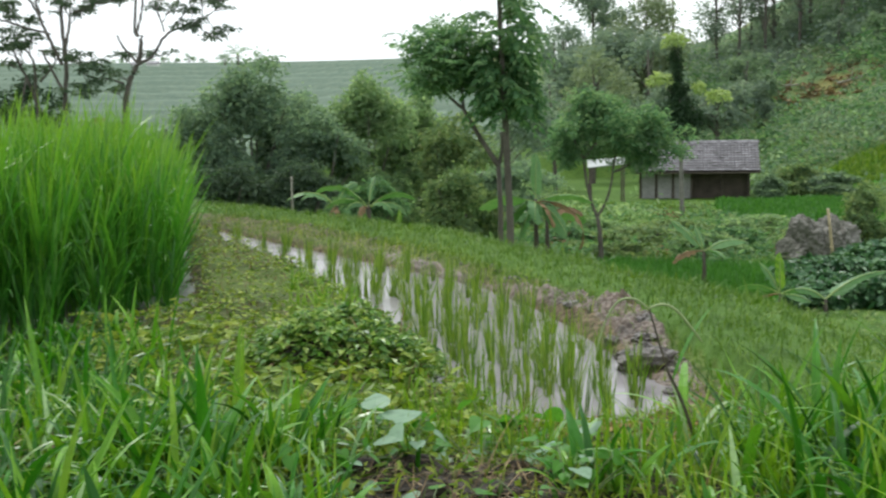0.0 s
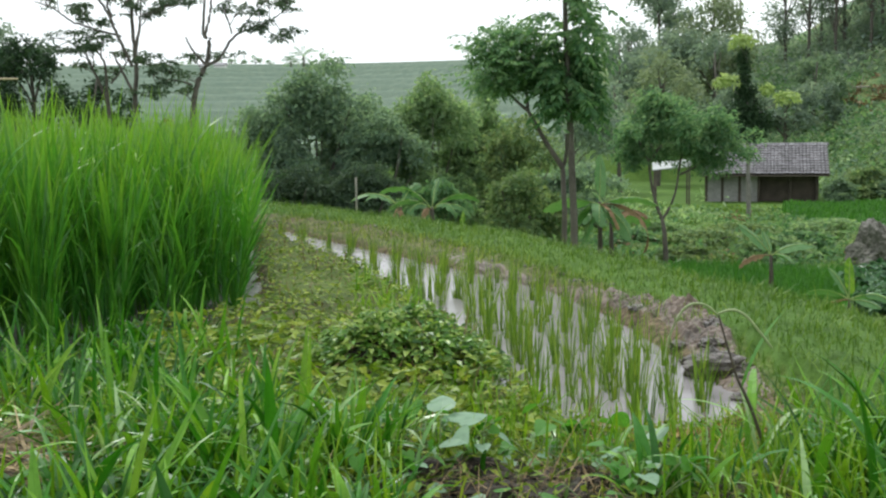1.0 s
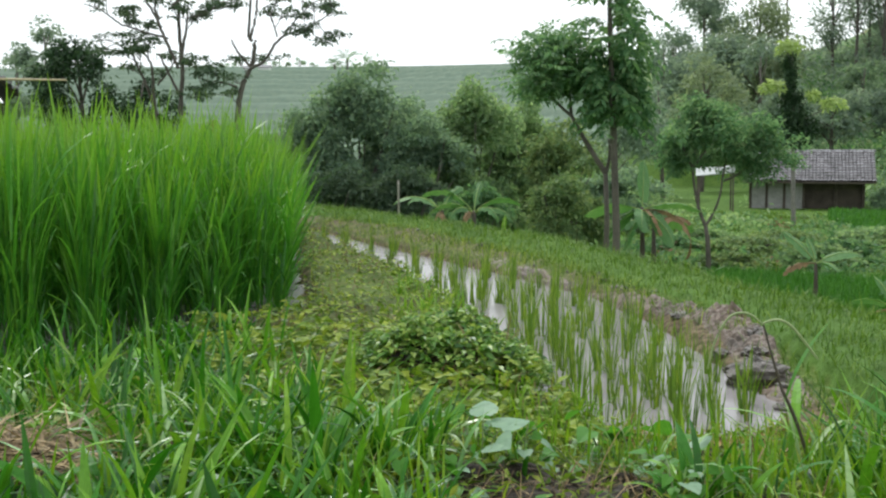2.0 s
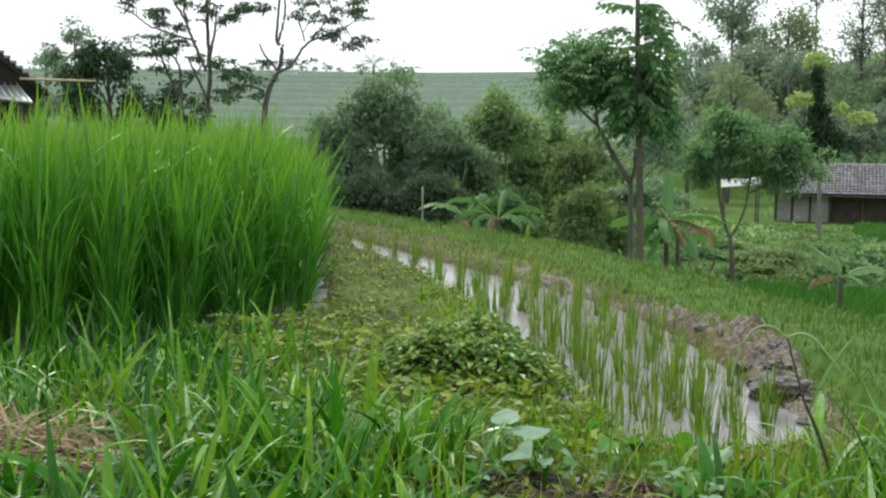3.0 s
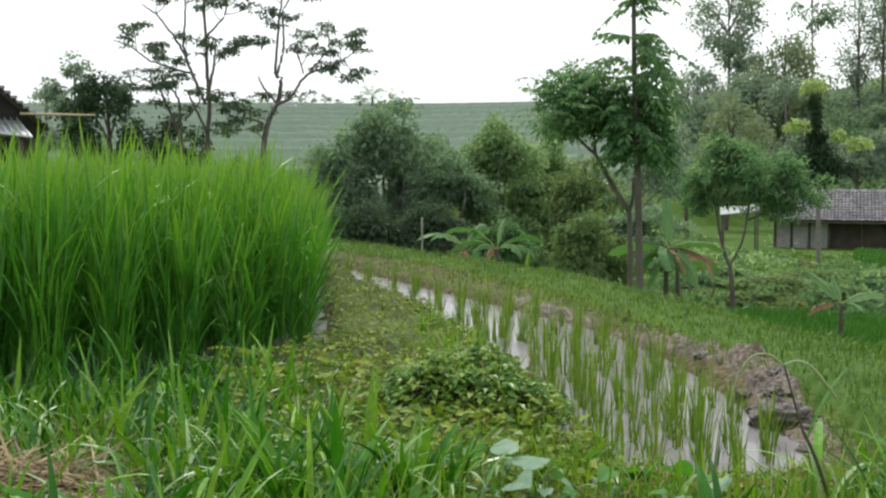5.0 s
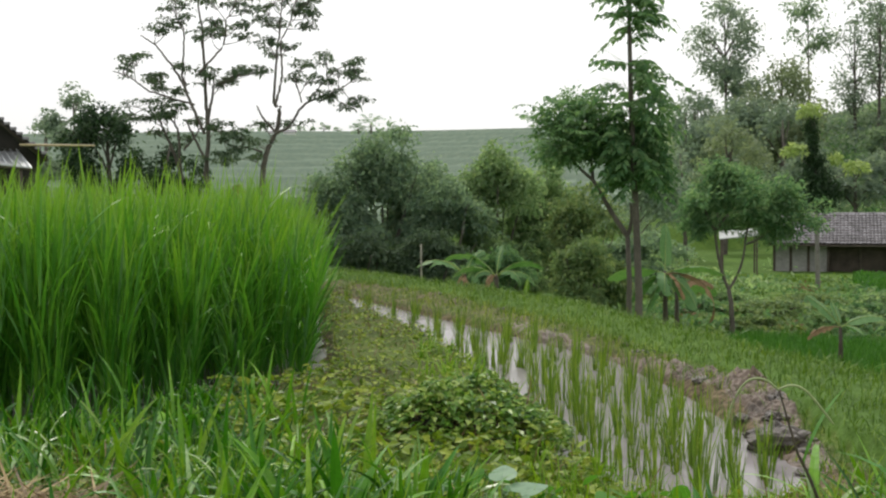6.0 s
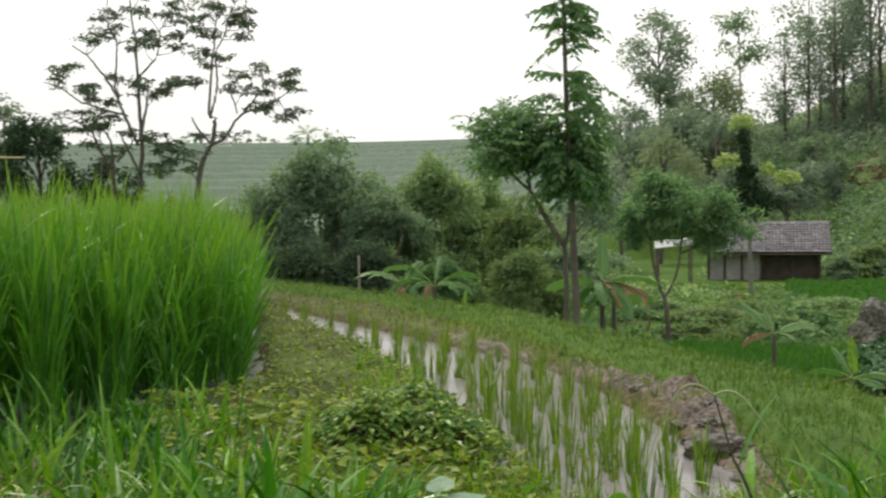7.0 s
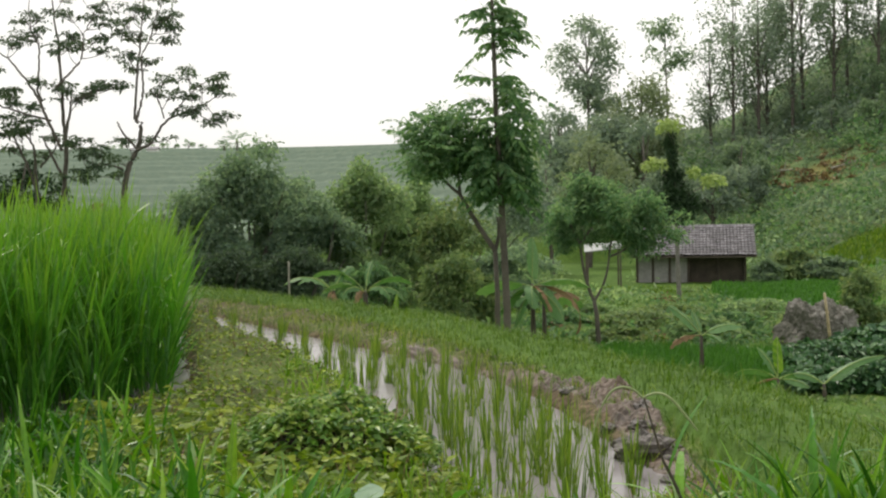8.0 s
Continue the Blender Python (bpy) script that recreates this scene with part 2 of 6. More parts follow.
def ground_material():
    m, n, l, p, out = shader("ground_soil_and_grass")
    big = noise_tex(n, l, 0.09, 6)
    mid = noise_tex(n, l, 1.1, 6)
    fine = noise_tex(n, l, 22.0, 5)
    g1 = ramp(n, l, mid.outputs["Fac"], [(0.3, (0.065, 0.13, 0.022)), (0.55, (0.105, 0.19, 0.03)), (0.75, (0.165, 0.225, 0.05))])
    g2 = ramp(n, l, big.outputs["Fac"], [(0.35, (0.06, 0.13, 0.035)), (0.65, (0.14, 0.24, 0.055))])
    grass = mixc(n, l, 0.5, g1.outputs[0], g2.outputs[0])
    bumpy = noise_tex(n, l, 5.0, 5)
    grass = mixc(n, l, 0.42, grass, ramp(n, l, bumpy.outputs["Fac"], [(0.35, (0.3, 0.35, 0.22)), (0.6, (1, 1, 0.9))]).outputs[0], "MULTIPLY")
    grass = mixc(n, l, 0.35, grass, ramp(n, l, fine.outputs["Fac"], [(0.3, (0.3, 0.35, 0.25)), (0.7, (1, 1, 1))]).outputs[0], "MULTIPLY")
    mudc = ramp(n, l, fine.outputs["Fac"], [(0.3, (0.032, 0.025, 0.018)), (0.5, (0.115, 0.09, 0.055)), (0.72, (0.235, 0.185, 0.12))]).outputs[0]
    dryc = ramp(n, l, mid.outputs["Fac"], [(0.3, (0.16, 0.13, 0.05)), (0.7, (0.29, 0.23, 0.09))]).outputs[0]
    crop = ramp(n, l, mid.outputs["Fac"], [(0.3, (0.055, 0.19, 0.02)), (0.7, (0.085, 0.26, 0.03))]).outputs[0]
    # far terraces and risers: distance haze greyed into the green
    hazec = ramp(n, l, big.outputs["Fac"], [(0.35, (0.175, 0.235, 0.18)), (0.6, (0.21, 0.27, 0.20)), (0.75, (0.24, 0.295, 0.20))]).outputs[0]
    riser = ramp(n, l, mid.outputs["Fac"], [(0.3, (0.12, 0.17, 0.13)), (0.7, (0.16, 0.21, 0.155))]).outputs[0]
    soilc = ramp(n, l, fine.outputs["Fac"], [(0.3, (0.018, 0.016, 0.010)), (0.55, (0.05, 0.05, 0.025)), (0.75, (0.11, 0.12, 0.045))]).outputs[0]
    patchy = noise_tex(n, l, 0.35, 5)
    scrubc = ramp(n, l, patchy.outputs["Fac"], [(0.34, (0.075, 0.135, 0.075)), (0.48, (0.13, 0.21, 0.10)), (0.58, (0.20, 0.26, 0.11)), (0.68, (0.22, 0.20, 0.11))]).outputs[0]
    scrubc = mixc(n, l, 0.55, scrubc, ramp(n, l, bumpy.outputs["Fac"], [(0.35, (0.35, 0.4, 0.35)), (0.65, (1, 1, 1))]).outputs[0], "MULTIPLY")
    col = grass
    for key, c in (("crop", crop), ("far_haze", hazec), ("riser", riser), ("dry", dryc), ("mud", mudc), ("soil", soilc), ("scrub", scrubc)):
        a = n.new("ShaderNodeAttribute")
        a.attribute_name = key
        ad = n.new("ShaderNodeMath")
        ad.operation = "MULTIPLY_ADD"
        l.new(a.outputs["Fac"], ad.inputs[0])
        ad.inputs[1].default_value = 1.6
        sub = n.new("ShaderNodeMath")
        sub.operation = "MULTIPLY_ADD"
        l.new(fine.outputs["Fac"], sub.inputs[0])
        sub.inputs[1].default_value = 0.8
        sub.inputs[2].default_value = -0.7
        l.new(sub.outputs[0], ad.inputs[2])
        ad.use_clamp = True
        gate = n.new("ShaderNodeMath")
        gate.operation = "MULTIPLY"
        gate.use_clamp = True
        l.new(ad.outputs[0], gate.inputs[0])
        up = n.new("ShaderNodeMath")
        up.operation = "MULTIPLY"
        up.use_clamp = True
        l.new(a.outputs["Fac"], up.inputs[0])
        up.inputs[1].default_value = 4.0
        l.new(up.outputs[0], gate.inputs[1])
        col = mixc(n, l, gate.outputs[0], col, c)
    l.new(col, p.inputs["Base Color"])
    p.inputs["Roughness"].default_value = 0.85
    p.inputs["Specular IOR Level"].default_value = 0.12
    bump(n, l, p, fine.outputs["Fac"], 0.8, 0.03)
    return m


M_ground = ground_material()
M_water = water_material()

# ------------------------------------------------------------ mesh helpers
rng = np.random.default_rng(7)


def link_mesh(name, verts, faces, material, along=None, smooth=False):
    """One mesh object from numpy arrays; faces is an (n, 3) or (n, 4) array or a list of them."""
    me = bpy.data.meshes.new(name)
    verts = np.asarray(verts, float)
    blocks = faces if isinstance(faces, list) else [faces]
    allf = []
    for b in blocks:
        allf += np.asarray(b, int).tolist()
    me.from_pydata(verts.tolist(), [], allf)
    if along is not None:
        at = me.attributes.new("along", "FLOAT", "POINT")
        at.data.foreach_set("value", np.asarray(along, np.float32))
    if smooth:
        me.polygons.foreach_set("use_smooth", [True] * len(me.polygons))
    me.materials.append(material)
    me.update()
    return new(name, me)


def part(name, bm, material, parent, label=""):
    """A bmesh, or a (verts, faces) pair, as one mesh under a thing or part."""
    if isinstance(bm, tuple):
        ob = link_mesh(name, bm[0], bm[1], material, bm[2] if len(bm) > 2 else None, smooth=len(bm) > 3 and bm[3])
    else:
        me = bpy.data.meshes.new(name)
        bm.to_mesh(me)
        bm.free()
        me.materials.append(material)
        ob = new(name, me)
    ob.parent = parent
    if label:
        ob["label"] = label
    return ob


def join(pieces):
    vs, fs, al, k = [], [], [], 0
    for pc in pieces:
        v = np.asarray(pc[0], float)
        vs.append(v)
        for b in (pc[1] if isinstance(pc[1], list) else [pc[1]]):
            fs.append(np.asarray(b, int) + k)
        al.append(np.asarray(pc[2], float) if len(pc) > 2 and pc[2] is not None else np.zeros(len(v)))
        k += len(v)
    return np.concatenate(vs), fs, np.concatenate(al)


def tube(pts, radii, sides=7):
    """A tapered tube along points."""
    pts = np.asarray(pts, float)
    n = len(pts)
    tan = np.gradient(pts, axis=0)
    tan /= np.linalg.norm(tan, axis=1, keepdims=True) + 1e-9
    ref = np.where(np.abs(tan[:, 2:3]) > 0.9, [[1.0, 0, 0]], [[0, 0, 1.0]])
    a = np.cross(tan, ref)
    a /= np.linalg.norm(a, axis=1, keepdims=True) + 1e-9
    b = np.cross(tan, a)
    th = np.linspace(0, 2 * np.pi, sides, endpoint=False)
    r = np.asarray(radii, float)[:, None, None]
    v = pts[:, None, :] + r * (np.cos(th)[None, :, None] * a[:, None, :] + np.sin(th)[None, :, None] * b[:, None, :])
    i, j = np.meshgrid(np.arange(n - 1), np.arange(sides), indexing="ij")
    j2 = (j + 1) % sides
    f = np.stack([i * sides + j, i * sides + j2, (i + 1) * sides + j2, (i + 1) * sides + j], -1).reshape(-1, 4)
    v = np.concatenate([v.reshape(-1, 3), pts[-1:] + tan[-1:] * r[-1, 0, 0] * 0.5])
    top = (n - 1) * sides
    cap = np.stack([top + np.arange(sides), top + (np.arange(sides) + 1) % sides, np.full(sides, n * sides)], -1)
    return v, [f, cap], np.repeat(np.linspace(0, 1, n), sides).tolist() + [1.0], True


def blades(base, height, width, lean, bend, azim, segs=4, fold=0.0, twist=0.0):
    """Grass blades as bent tapering ribbons, all arrays of one length. lean: first tilt, bend: further tilt to the tip (radians)."""
    n = len(base)
    t = np.linspace(0, 1, segs + 1)
    ang = lean[:, None] + bend[:, None] * (t[None, :] ** 1.3)
    step = height[:, None] / segs
    mid_ang = 0.5 * (ang[:, 1:] + ang[:, :-1])
    hx = np.concatenate([np.zeros((n, 1)), np.cumsum(np.sin(mid_ang) * step, 1)], 1)
    hz = np.concatenate([np.zeros((n, 1)), np.cumsum(np.cos(mid_ang) * step, 1)], 1)
    d = np.stack([np.cos(azim), np.sin(azim)], -1)
    ctr = np.empty((n, segs + 1, 3))
    ctr[..., 0] = base[:, None, 0] + hx * d[:, None, 0]
    ctr[..., 1] = base[:, None, 1] + hx * d[:, None, 1]
    ctr[..., 2] = base[:, None, 2] + hz
    prof = np.interp(t, [0, 0.25, 0.6, 0.85, 1], [0.6, 1, 0.9, 0.5, 0.04])
    turn = azim[:, None] + np.pi / 2 + twist * (rng.random((n, 1)) - 0.5) * (0.4 + t[None, :])
    side = np.stack([np.cos(turn), np.sin(turn), np.zeros_like(turn)], -1)
    w = 0.5 * width[:, None, None] * prof[None, :, None]
    if not fold:
        v = np.stack([ctr - side * w, ctr + side * w], 2).reshape(-1, 3)
        k = np.arange(n)[:, None] * (2 * (segs + 1)) + 2 * np.arange(segs)[None, :]
        f = np.stack([k, k + 1, k + 3, k + 2], -1).reshape(-1, 4)
        return v, f, np.tile(np.repeat(t, 2), n)
    full = np.concatenate([ang[:, :1], mid_ang], 1)
    nor = np.stack([-np.cos(full) * d[:, None, 0], -np.cos(full) * d[:, None, 1], np.sin(full)], -1)
    crease = ctr - nor * w * fold
    v = np.stack([ctr - side * w, crease, ctr + side * w], 2).reshape(-1, 3)
    k = (np.arange(n)[:, None] * (3 * (segs + 1)) + 3 * np.arange(segs)[None, :]).reshape(-1, 1)
    f = np.concatenate([k + [[0, 1, 4, 3]], k + [[1, 2, 5, 4]]], 0)
    return v, f, np.tile(np.repeat(t, 3), n)


def leaves(ctr, direction, length, width, droop=0.25, facing=None):
    """Single leaves: folded four-cornered blades from the point ctr along direction."""
    n = len(ctr)
    d = direction / (np.linalg.norm(direction, axis=1, keepdims=True) + 1e-9)
    r = rng.normal(size=(n, 3))
    r[:, 2] *= 0.35
    s = np.cross(d, np.cross(r, d)) if facing is None else np.cross(facing, d)
    s /= np.linalg.norm(s, axis=1, keepdims=True) + 1e-9
    up = np.cross(d, s)
    L, W = np.asarray(length)[:, None], np.asarray(width)[:, None]
    mid = ctr + d * L * 0.45
    v = np.stack([ctr, mid + s * W * 0.5 + up * W * 0.12, ctr + d * L - np.array([0, 0, 1.0]) * droop * L, mid - s * W * 0.5 + up * W * 0.12], 1).reshape(-1, 3)
    k = np.arange(n)[:, None] * 4
    f = np.concatenate([k + [[0, 1, 2]], k + [[0, 2, 3]]], 1).reshape(-1, 3)
    return v, f, np.tile([0, 0.5, 1, 0.5], n)


def stuff(name, pieces, material, label, category="plants"):
    v, f, al = join(pieces)
    return tagged(link_mesh(name, v, f, material, al), label, category, kind="stuff")


def empty(name, x, y, z, label, category, group=""):
    e = new(name)
    e.location = (x, y, z)
    return tagged(e, label, category, group)


# ------------------------------------------------------------ the lie of the land
OUTER = np.array([(-9.0, 21.0), (-2.6, 13.3), (-1.25, 11.5), (-0.4, 9.9), (0.33, 8.2), (0.66, 7.2), (0.93, 6.35), (1.10, 5.6), (1.16, 4.8), (1.35, 3.6), (2.3, 1.0), (3.0, -8.0), (3.0, -60.0)])
WATER_A = np.array([(-2.75, 12.6), (-1.08, 9.8), (-0.36, 8.57), (0.24, 7.5), (0.48, 6.72), (0.62, 6.05), (0.70, 5.5), (0.77, 4.95), (0.84, 4.5), (0.72, 4.2), (0.43, 4.03), (0.23, 4.12), (0.03, 4.56), (-0.12, 5.2), (-0.33, 6.2), (-0.70, 7.4), (-1.14, 8.8), (-1.85, 10.3)])
WATER_B = np.array([(-1.52, 6.75), (-1.66, 7.5), (-2.08, 9.2), (-2.85, 12.6), (-14, 17), (-14, 3.2), (-3.4, 4.3), (-2.5, 4.8), (-1.98, 5.4), (-1.68, 6.1)])


def seg_distance(x, y, pts, closed):
    best = np.full(x.shape, 1e9)
    n = len(pts)
    for i in range(n if closed else n - 1):
        a, b = pts[i], pts[(i + 1) % n]
        ab = b - a
        t = np.clip(((x - a[0]) * ab[0] + (y - a[1]) * ab[1]) / (ab @ ab), 0, 1)
        best = np.minimum(best, np.hypot(x - a[0] - t * ab[0], y - a[1] - t * ab[1]))
    return best


def inside(x, y, poly):
    c = np.zeros(x.shape, bool)
    for i in range(len(poly)):
        (x1, y1), (x2, y2) = poly[i], poly[i - 1]
        c ^= ((y1 > y) != (y2 > y)) & (x < (x2 - x1) * (y - y1) / (y2 - y1 + 1e-12) + x1)
    return c


def signed(x, y, poly):
    """Distance to an outline, negative inside."""
    return np.where(inside(x, y, poly), -1, 1) * seg_distance(x, y, poly, True)


LEFT_OF = np.concatenate([OUTER, [(-200.0, -60.0), (-200.0, 21.0)]])


def smooth(a, b, v):
    t = np.clip((v - a) / (b - a), 0, 1)
    return t * t * (3 - 2 * t)


def wave(x, y, s, k=0.0):
    """Cheap smooth unevenness."""
    return (np.sin(x * s + 1.3 + k) * np.cos(y * s * 0.83 + 0.7 * k) + 0.6 * np.sin(x * s * 2.3 - y * s * 1.9 + k) + 0.4 * np.cos(x * s * 4.1 + y * s * 3.7 + 2 * k)) / 2.0


TERRACE_Y0, TERRACE_Y1, TERRACE_STEPS = 96.0, 215.0, 13


def terrace_line(x):
    return 3.5 * np.sin(x * 0.035) + 2.0 * np.sin(x * 0.09 + 1)


def lower(x, y):
    """The valley floor and the hills behind it."""
    ys = y + 1.1 * np.sin(x * 0.45 + 0.6) + 0.5 * np.sin(x * 1.3)
    z = np.interp(ys, [0, 24.2, 24.9, 30.5, 31.3, 39.5, 40.4, 49.5, 50.5, 58, 59, 90, 400], [-1.9, -1.92, -2.16, -2.12, -2.48, -2.42, -2.85, -2.8, -3.22, -3.2, -3.52, -3.6, -3.6])
    z = z + 2.0 * smooth(-6, -12, x) * smooth(60, 38, y)
    z = z + 0.12 * wave(x, y, 0.5) * smooth(22, 26, y) * smooth(60, 48, y) + 0.07 * wave(x, y, 1.6, 2) * smooth(22, 26, y) * smooth(60, 40, y)
    yy = y + terrace_line(x)
    t = np.clip((yy - TERRACE_Y0) / (TERRACE_Y1 - TERRACE_Y0), 0, 1) * TERRACE_STEPS
    t = t + 0.22 * np.sin(1.9 * t + 0.02 * x) * smooth(0, 1, t)
    k = np.floor(t)
    frac = t - k
    step = (k + smooth(0.0, 0.16, frac)) / TERRACE_STEPS
    hill_l = 16.05 * step ** 0.9 * smooth(36, 16, x)
    hill_l = hill_l * (1 - 0.5 * smooth(235, 330, y))
    u = np.maximum((x - 20) * 0.85 + (y - 68) * 0.25, 0) * smooth(20, 50, y)
    u = np.minimum(u, 36 + 0.1 * u)
    hill_r = (0.28 * u + 0.0078 * u * u) * (1 - smooth(128, 190, y)) * smooth(2, 20, x - 0.04 * y)
    hill_r = hill_r + smooth(0.5, 6, hill_r) * (0.5 * wave(x, y, 0.25, 1) + 0.3 * wave(x, y, 0.7, 3))
    return z + np.maximum(hill_l, 0) + hill_r


def height(x, y):
    x, y = np.asarray(x, float), np.asarray(y, float)
    d_out = seg_distance(x, y, OUTER, False)
    left = inside(x, y, LEFT_OF)
    low_side = smooth(-0.35, 0.15, x)
    bank = 0.09 - 0.05 * low_side * smooth(6, 5, y) - 0.03 * smooth(0.9, 0.6, d_out) + (0.11 + 0.05 * low_side) * smooth(3.9 - 0.2 * low_side, 2.9 - 0.2 * low_side, y) + 0.025 * wave(x, y, 7) + 0.015 * wave(x, y, 19, 1)
    bank = bank + 0.03 * smooth(0.4, 0.1, d_out) * smooth(4.2, 5.2, y)
    a, b = signed(x, y, WATER_A), signed(x, y, WATER_B)
    bank = np.where(a < 0.13, -0.06 + (bank + 0.06) * smooth(-0.04, 0.13, a), bank)
    bank = np.where(b < 0.16, -0.05 + (bank + 0.05) * smooth(-0.05, 0.16, b), bank)
    low = lower(x, y)
    rim = 0.12 + 0.02 * wave(x, y, 7)
    out = rim + (low - rim) * smooth(0.3, 4.3, d_out + 0.25 * wave(x, y, 1.1, 2) * smooth(0.2, 1.0, d_out))
    z = np.where(left, bank, out)
    back = smooth(17, 24, y)
    return z * (1 - back) + low * back


CROP_B = np.array([(3.2, 20.2), (3.4, 23.8), (6.6, 22.6), (5.8, 18.8), (4.2, 18.4)])
CROP_C = np.array([(13.9, 57.5), (10.9, 43.5), (10.6, 38.0), (13.3, 37.0), (16.6, 44.0), (20.3, 56.5), (17.2, 61.0)])
CROP_D = np.array([(21.6, 66.0), (24.0, 71.0), (32.5, 74.0), (34.0, 66.5), (25.8, 64.0)])


def build_ground():
    ys = np.concatenate([np.linspace(-60, -2, 30), np.linspace(-1.5, 2, 24), np.arange(2.1, 14, 0.05), np.arange(14, 26, 0.22), np.arange(26, 96, 0.9),
                         np.arange(80, 232, 0.7) + 16.2, np.geomspace(250, 2500, 24)])
    ys = np.unique(np.sort(ys))
    s = np.linspace(-1, 1, 205)
    a = 0.34 * s + 0.9 * s ** 5
    w = np.where(ys > 4, ys + 5.0, 9.0) + np.where(ys < 0, 0.8 * np.abs(ys), 0) + np.where(ys > 240, (ys - 240) * 0.9, 0)
    Y, A = np.meshgrid(ys, a, indexing="ij")
    X = A * w[:, None]
    Z = height(X, Y)
    n, m = Y.shape
    i, j = np.meshgrid(np.arange(n - 1), np.arange(m - 1), indexing="ij")
    k = i * m + j
    f = np.stack([k, k + 1, k + m + 1, k + m], -1).reshape(-1, 4)
    ob = link_mesh("ground", np.stack([X, Y, Z], -1).reshape(-1, 3), f, M_ground, smooth=True)
    tagged(ob, "grassy terraced farmland with muddy banks and green hillsides", "ground", kind="structure")
    x, y = X.ravel(), Y.ravel()
    sa, sb = signed(x, y, WATER_A), signed(x, y, WATER_B)
    d_out = seg_distance(x, y, OUTER, False)
    left = inside(x, y, LEFT_OF)
    mud = np.maximum(smooth(0.16, 0.02, np.minimum(sa, sb)), 0)
    strip = left & (y > 4.0) & (sa > 0) & (d_out < 0.75) & (y < 15)
    mud = np.maximum(mud, strip * smooth(0.0, 0.12, d_out) * (0.75 + 0.3 * wave(x, y, 3.0, 1)) * (1 - 0.25 * smooth(6.6, 7.6, y)))
    soil = smooth(4.3, 3.7, y) * left * smooth(0.9, 2.1, y)
    bankside = left * smooth(3.9, 4.4, y) * smooth(13, 11, y) * smooth(0.7, 0.9, d_out) * (0.42 + 0.25 * wave(x, y, 3.1, 4))
    dark = np.maximum(soil, np.clip(bankside, 0, 1))
    dry = left * smooth(14.5, 13.5, y) * smooth(4.0, 4.5, y) * 0.3 * (1 - mud)
    hill = smooth(1.0, 4.0, Z.ravel() - np.interp(y, [0, 21, 28, 40, 50, 66, 90, 400], [-1.5, -1.5, -2.0, -2.5, -2.95, -3.25, -3.4, -3.4]))
    patch = np.exp(-(((x - 31.8) / 3.4) ** 2 + ((y - 95.5) / 5.0) ** 2))
    dry = np.maximum(dry, 0.62 * patch * (x > 10))
    crop = np.maximum(smooth(0.3, -0.2, signed(x, y, CROP_B)), smooth(0.8, -0.3, signed(x, y, CROP_C)))
    crop = np.maximum(crop, smooth(0.8, -0.3, signed(x, y, CROP_D)))
    # where the haze colour takes over, rising with distance
    far_haze = smooth(94, 116, y) * smooth(12, 2, x - 0.14 * y)
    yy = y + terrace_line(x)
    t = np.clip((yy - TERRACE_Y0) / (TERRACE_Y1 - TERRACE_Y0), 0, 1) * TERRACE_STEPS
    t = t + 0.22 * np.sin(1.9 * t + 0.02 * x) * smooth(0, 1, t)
    riser = far_haze * smooth(0.3, 0.1, np.abs((t % 1.0) - 0.06)) * (t > 0.01) * (t < TERRACE_STEPS)
    for key, val in (("mud", mud), ("dry", dry), ("soil", dark), ("scrub", hill * (x > 8) * (1 - 0.9 * np.clip(patch, 0, 1)) * (1 - crop)), ("crop", crop), ("far_haze", far_haze), ("riser", riser)):
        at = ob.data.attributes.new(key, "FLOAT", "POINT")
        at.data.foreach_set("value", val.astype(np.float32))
    return ob


build_ground()


def water_sheet(poly, z, label):
    lo, hi = poly.min(axis=0) - 0.3, poly.max(axis=0) + 0.3
    st = 0.07 if len(poly) > 12 else 0.16
    xs, ys = np.arange(lo[0], hi[0], st), np.arange(lo[1], hi[1], st)
    X, Y = np.meshgrid(xs, ys)
    near = signed(X, Y, poly) < 0.15
    m = X.shape[1]
    i, j = np.nonzero(near[:-1, :-1] & near[1:, :-1] & near[:-1, 1:] & near[1:, 1:])
    k = i * m + j
    f = np.stack([k, k + 1, k + m + 1, k + m], -1)
    used, inv = np.unique(f, return_inverse=True)
    v = np.stack([X.ravel()[used], Y.ravel()[used], np.full(len(used), z)], -1)
    tagged(link_mesh("water", v, inv.reshape(-1, 4), M_water), label, "water", kind="structure")


water_sheet(WATER_A, 0.0, "shallow muddy water reflecting the pale sky")
water_sheet(WATER_B, 0.004, "still dark water under the tall rice")

# ------------------------------------------------------------ grasses and rice


def scatter(poly_min, poly_max, n, keep):
    """n random places in a box that pass the test keep(x, y)."""
    x = rng.uniform(poly_min[0], poly_max[0], n)
    y = rng.uniform(poly_min[1], poly_max[1], n)
    k = keep(x, y)
    return x[k], y[k]


def blade_field(x, y, h, hv, w, lean, bend, segs=4, sink=0.01, twist=1.2, az=None, fold=0.0):
    n = len(x)
    base = np.stack([x, y, height(x, y) - sink], -1)
    hh = h * (1 - hv + 2 * hv * rng.random(n))
    ww = w * rng.uniform(0.6, 1.35, n)
    azim = rng.uniform(0, 2 * np.pi, n) if az is None else az
    return blades(base, hh, ww, np.abs(rng.normal(0, lean, n)), np.abs(rng.normal(bend, bend * 0.6, n)), azim, segs, fold, twist)


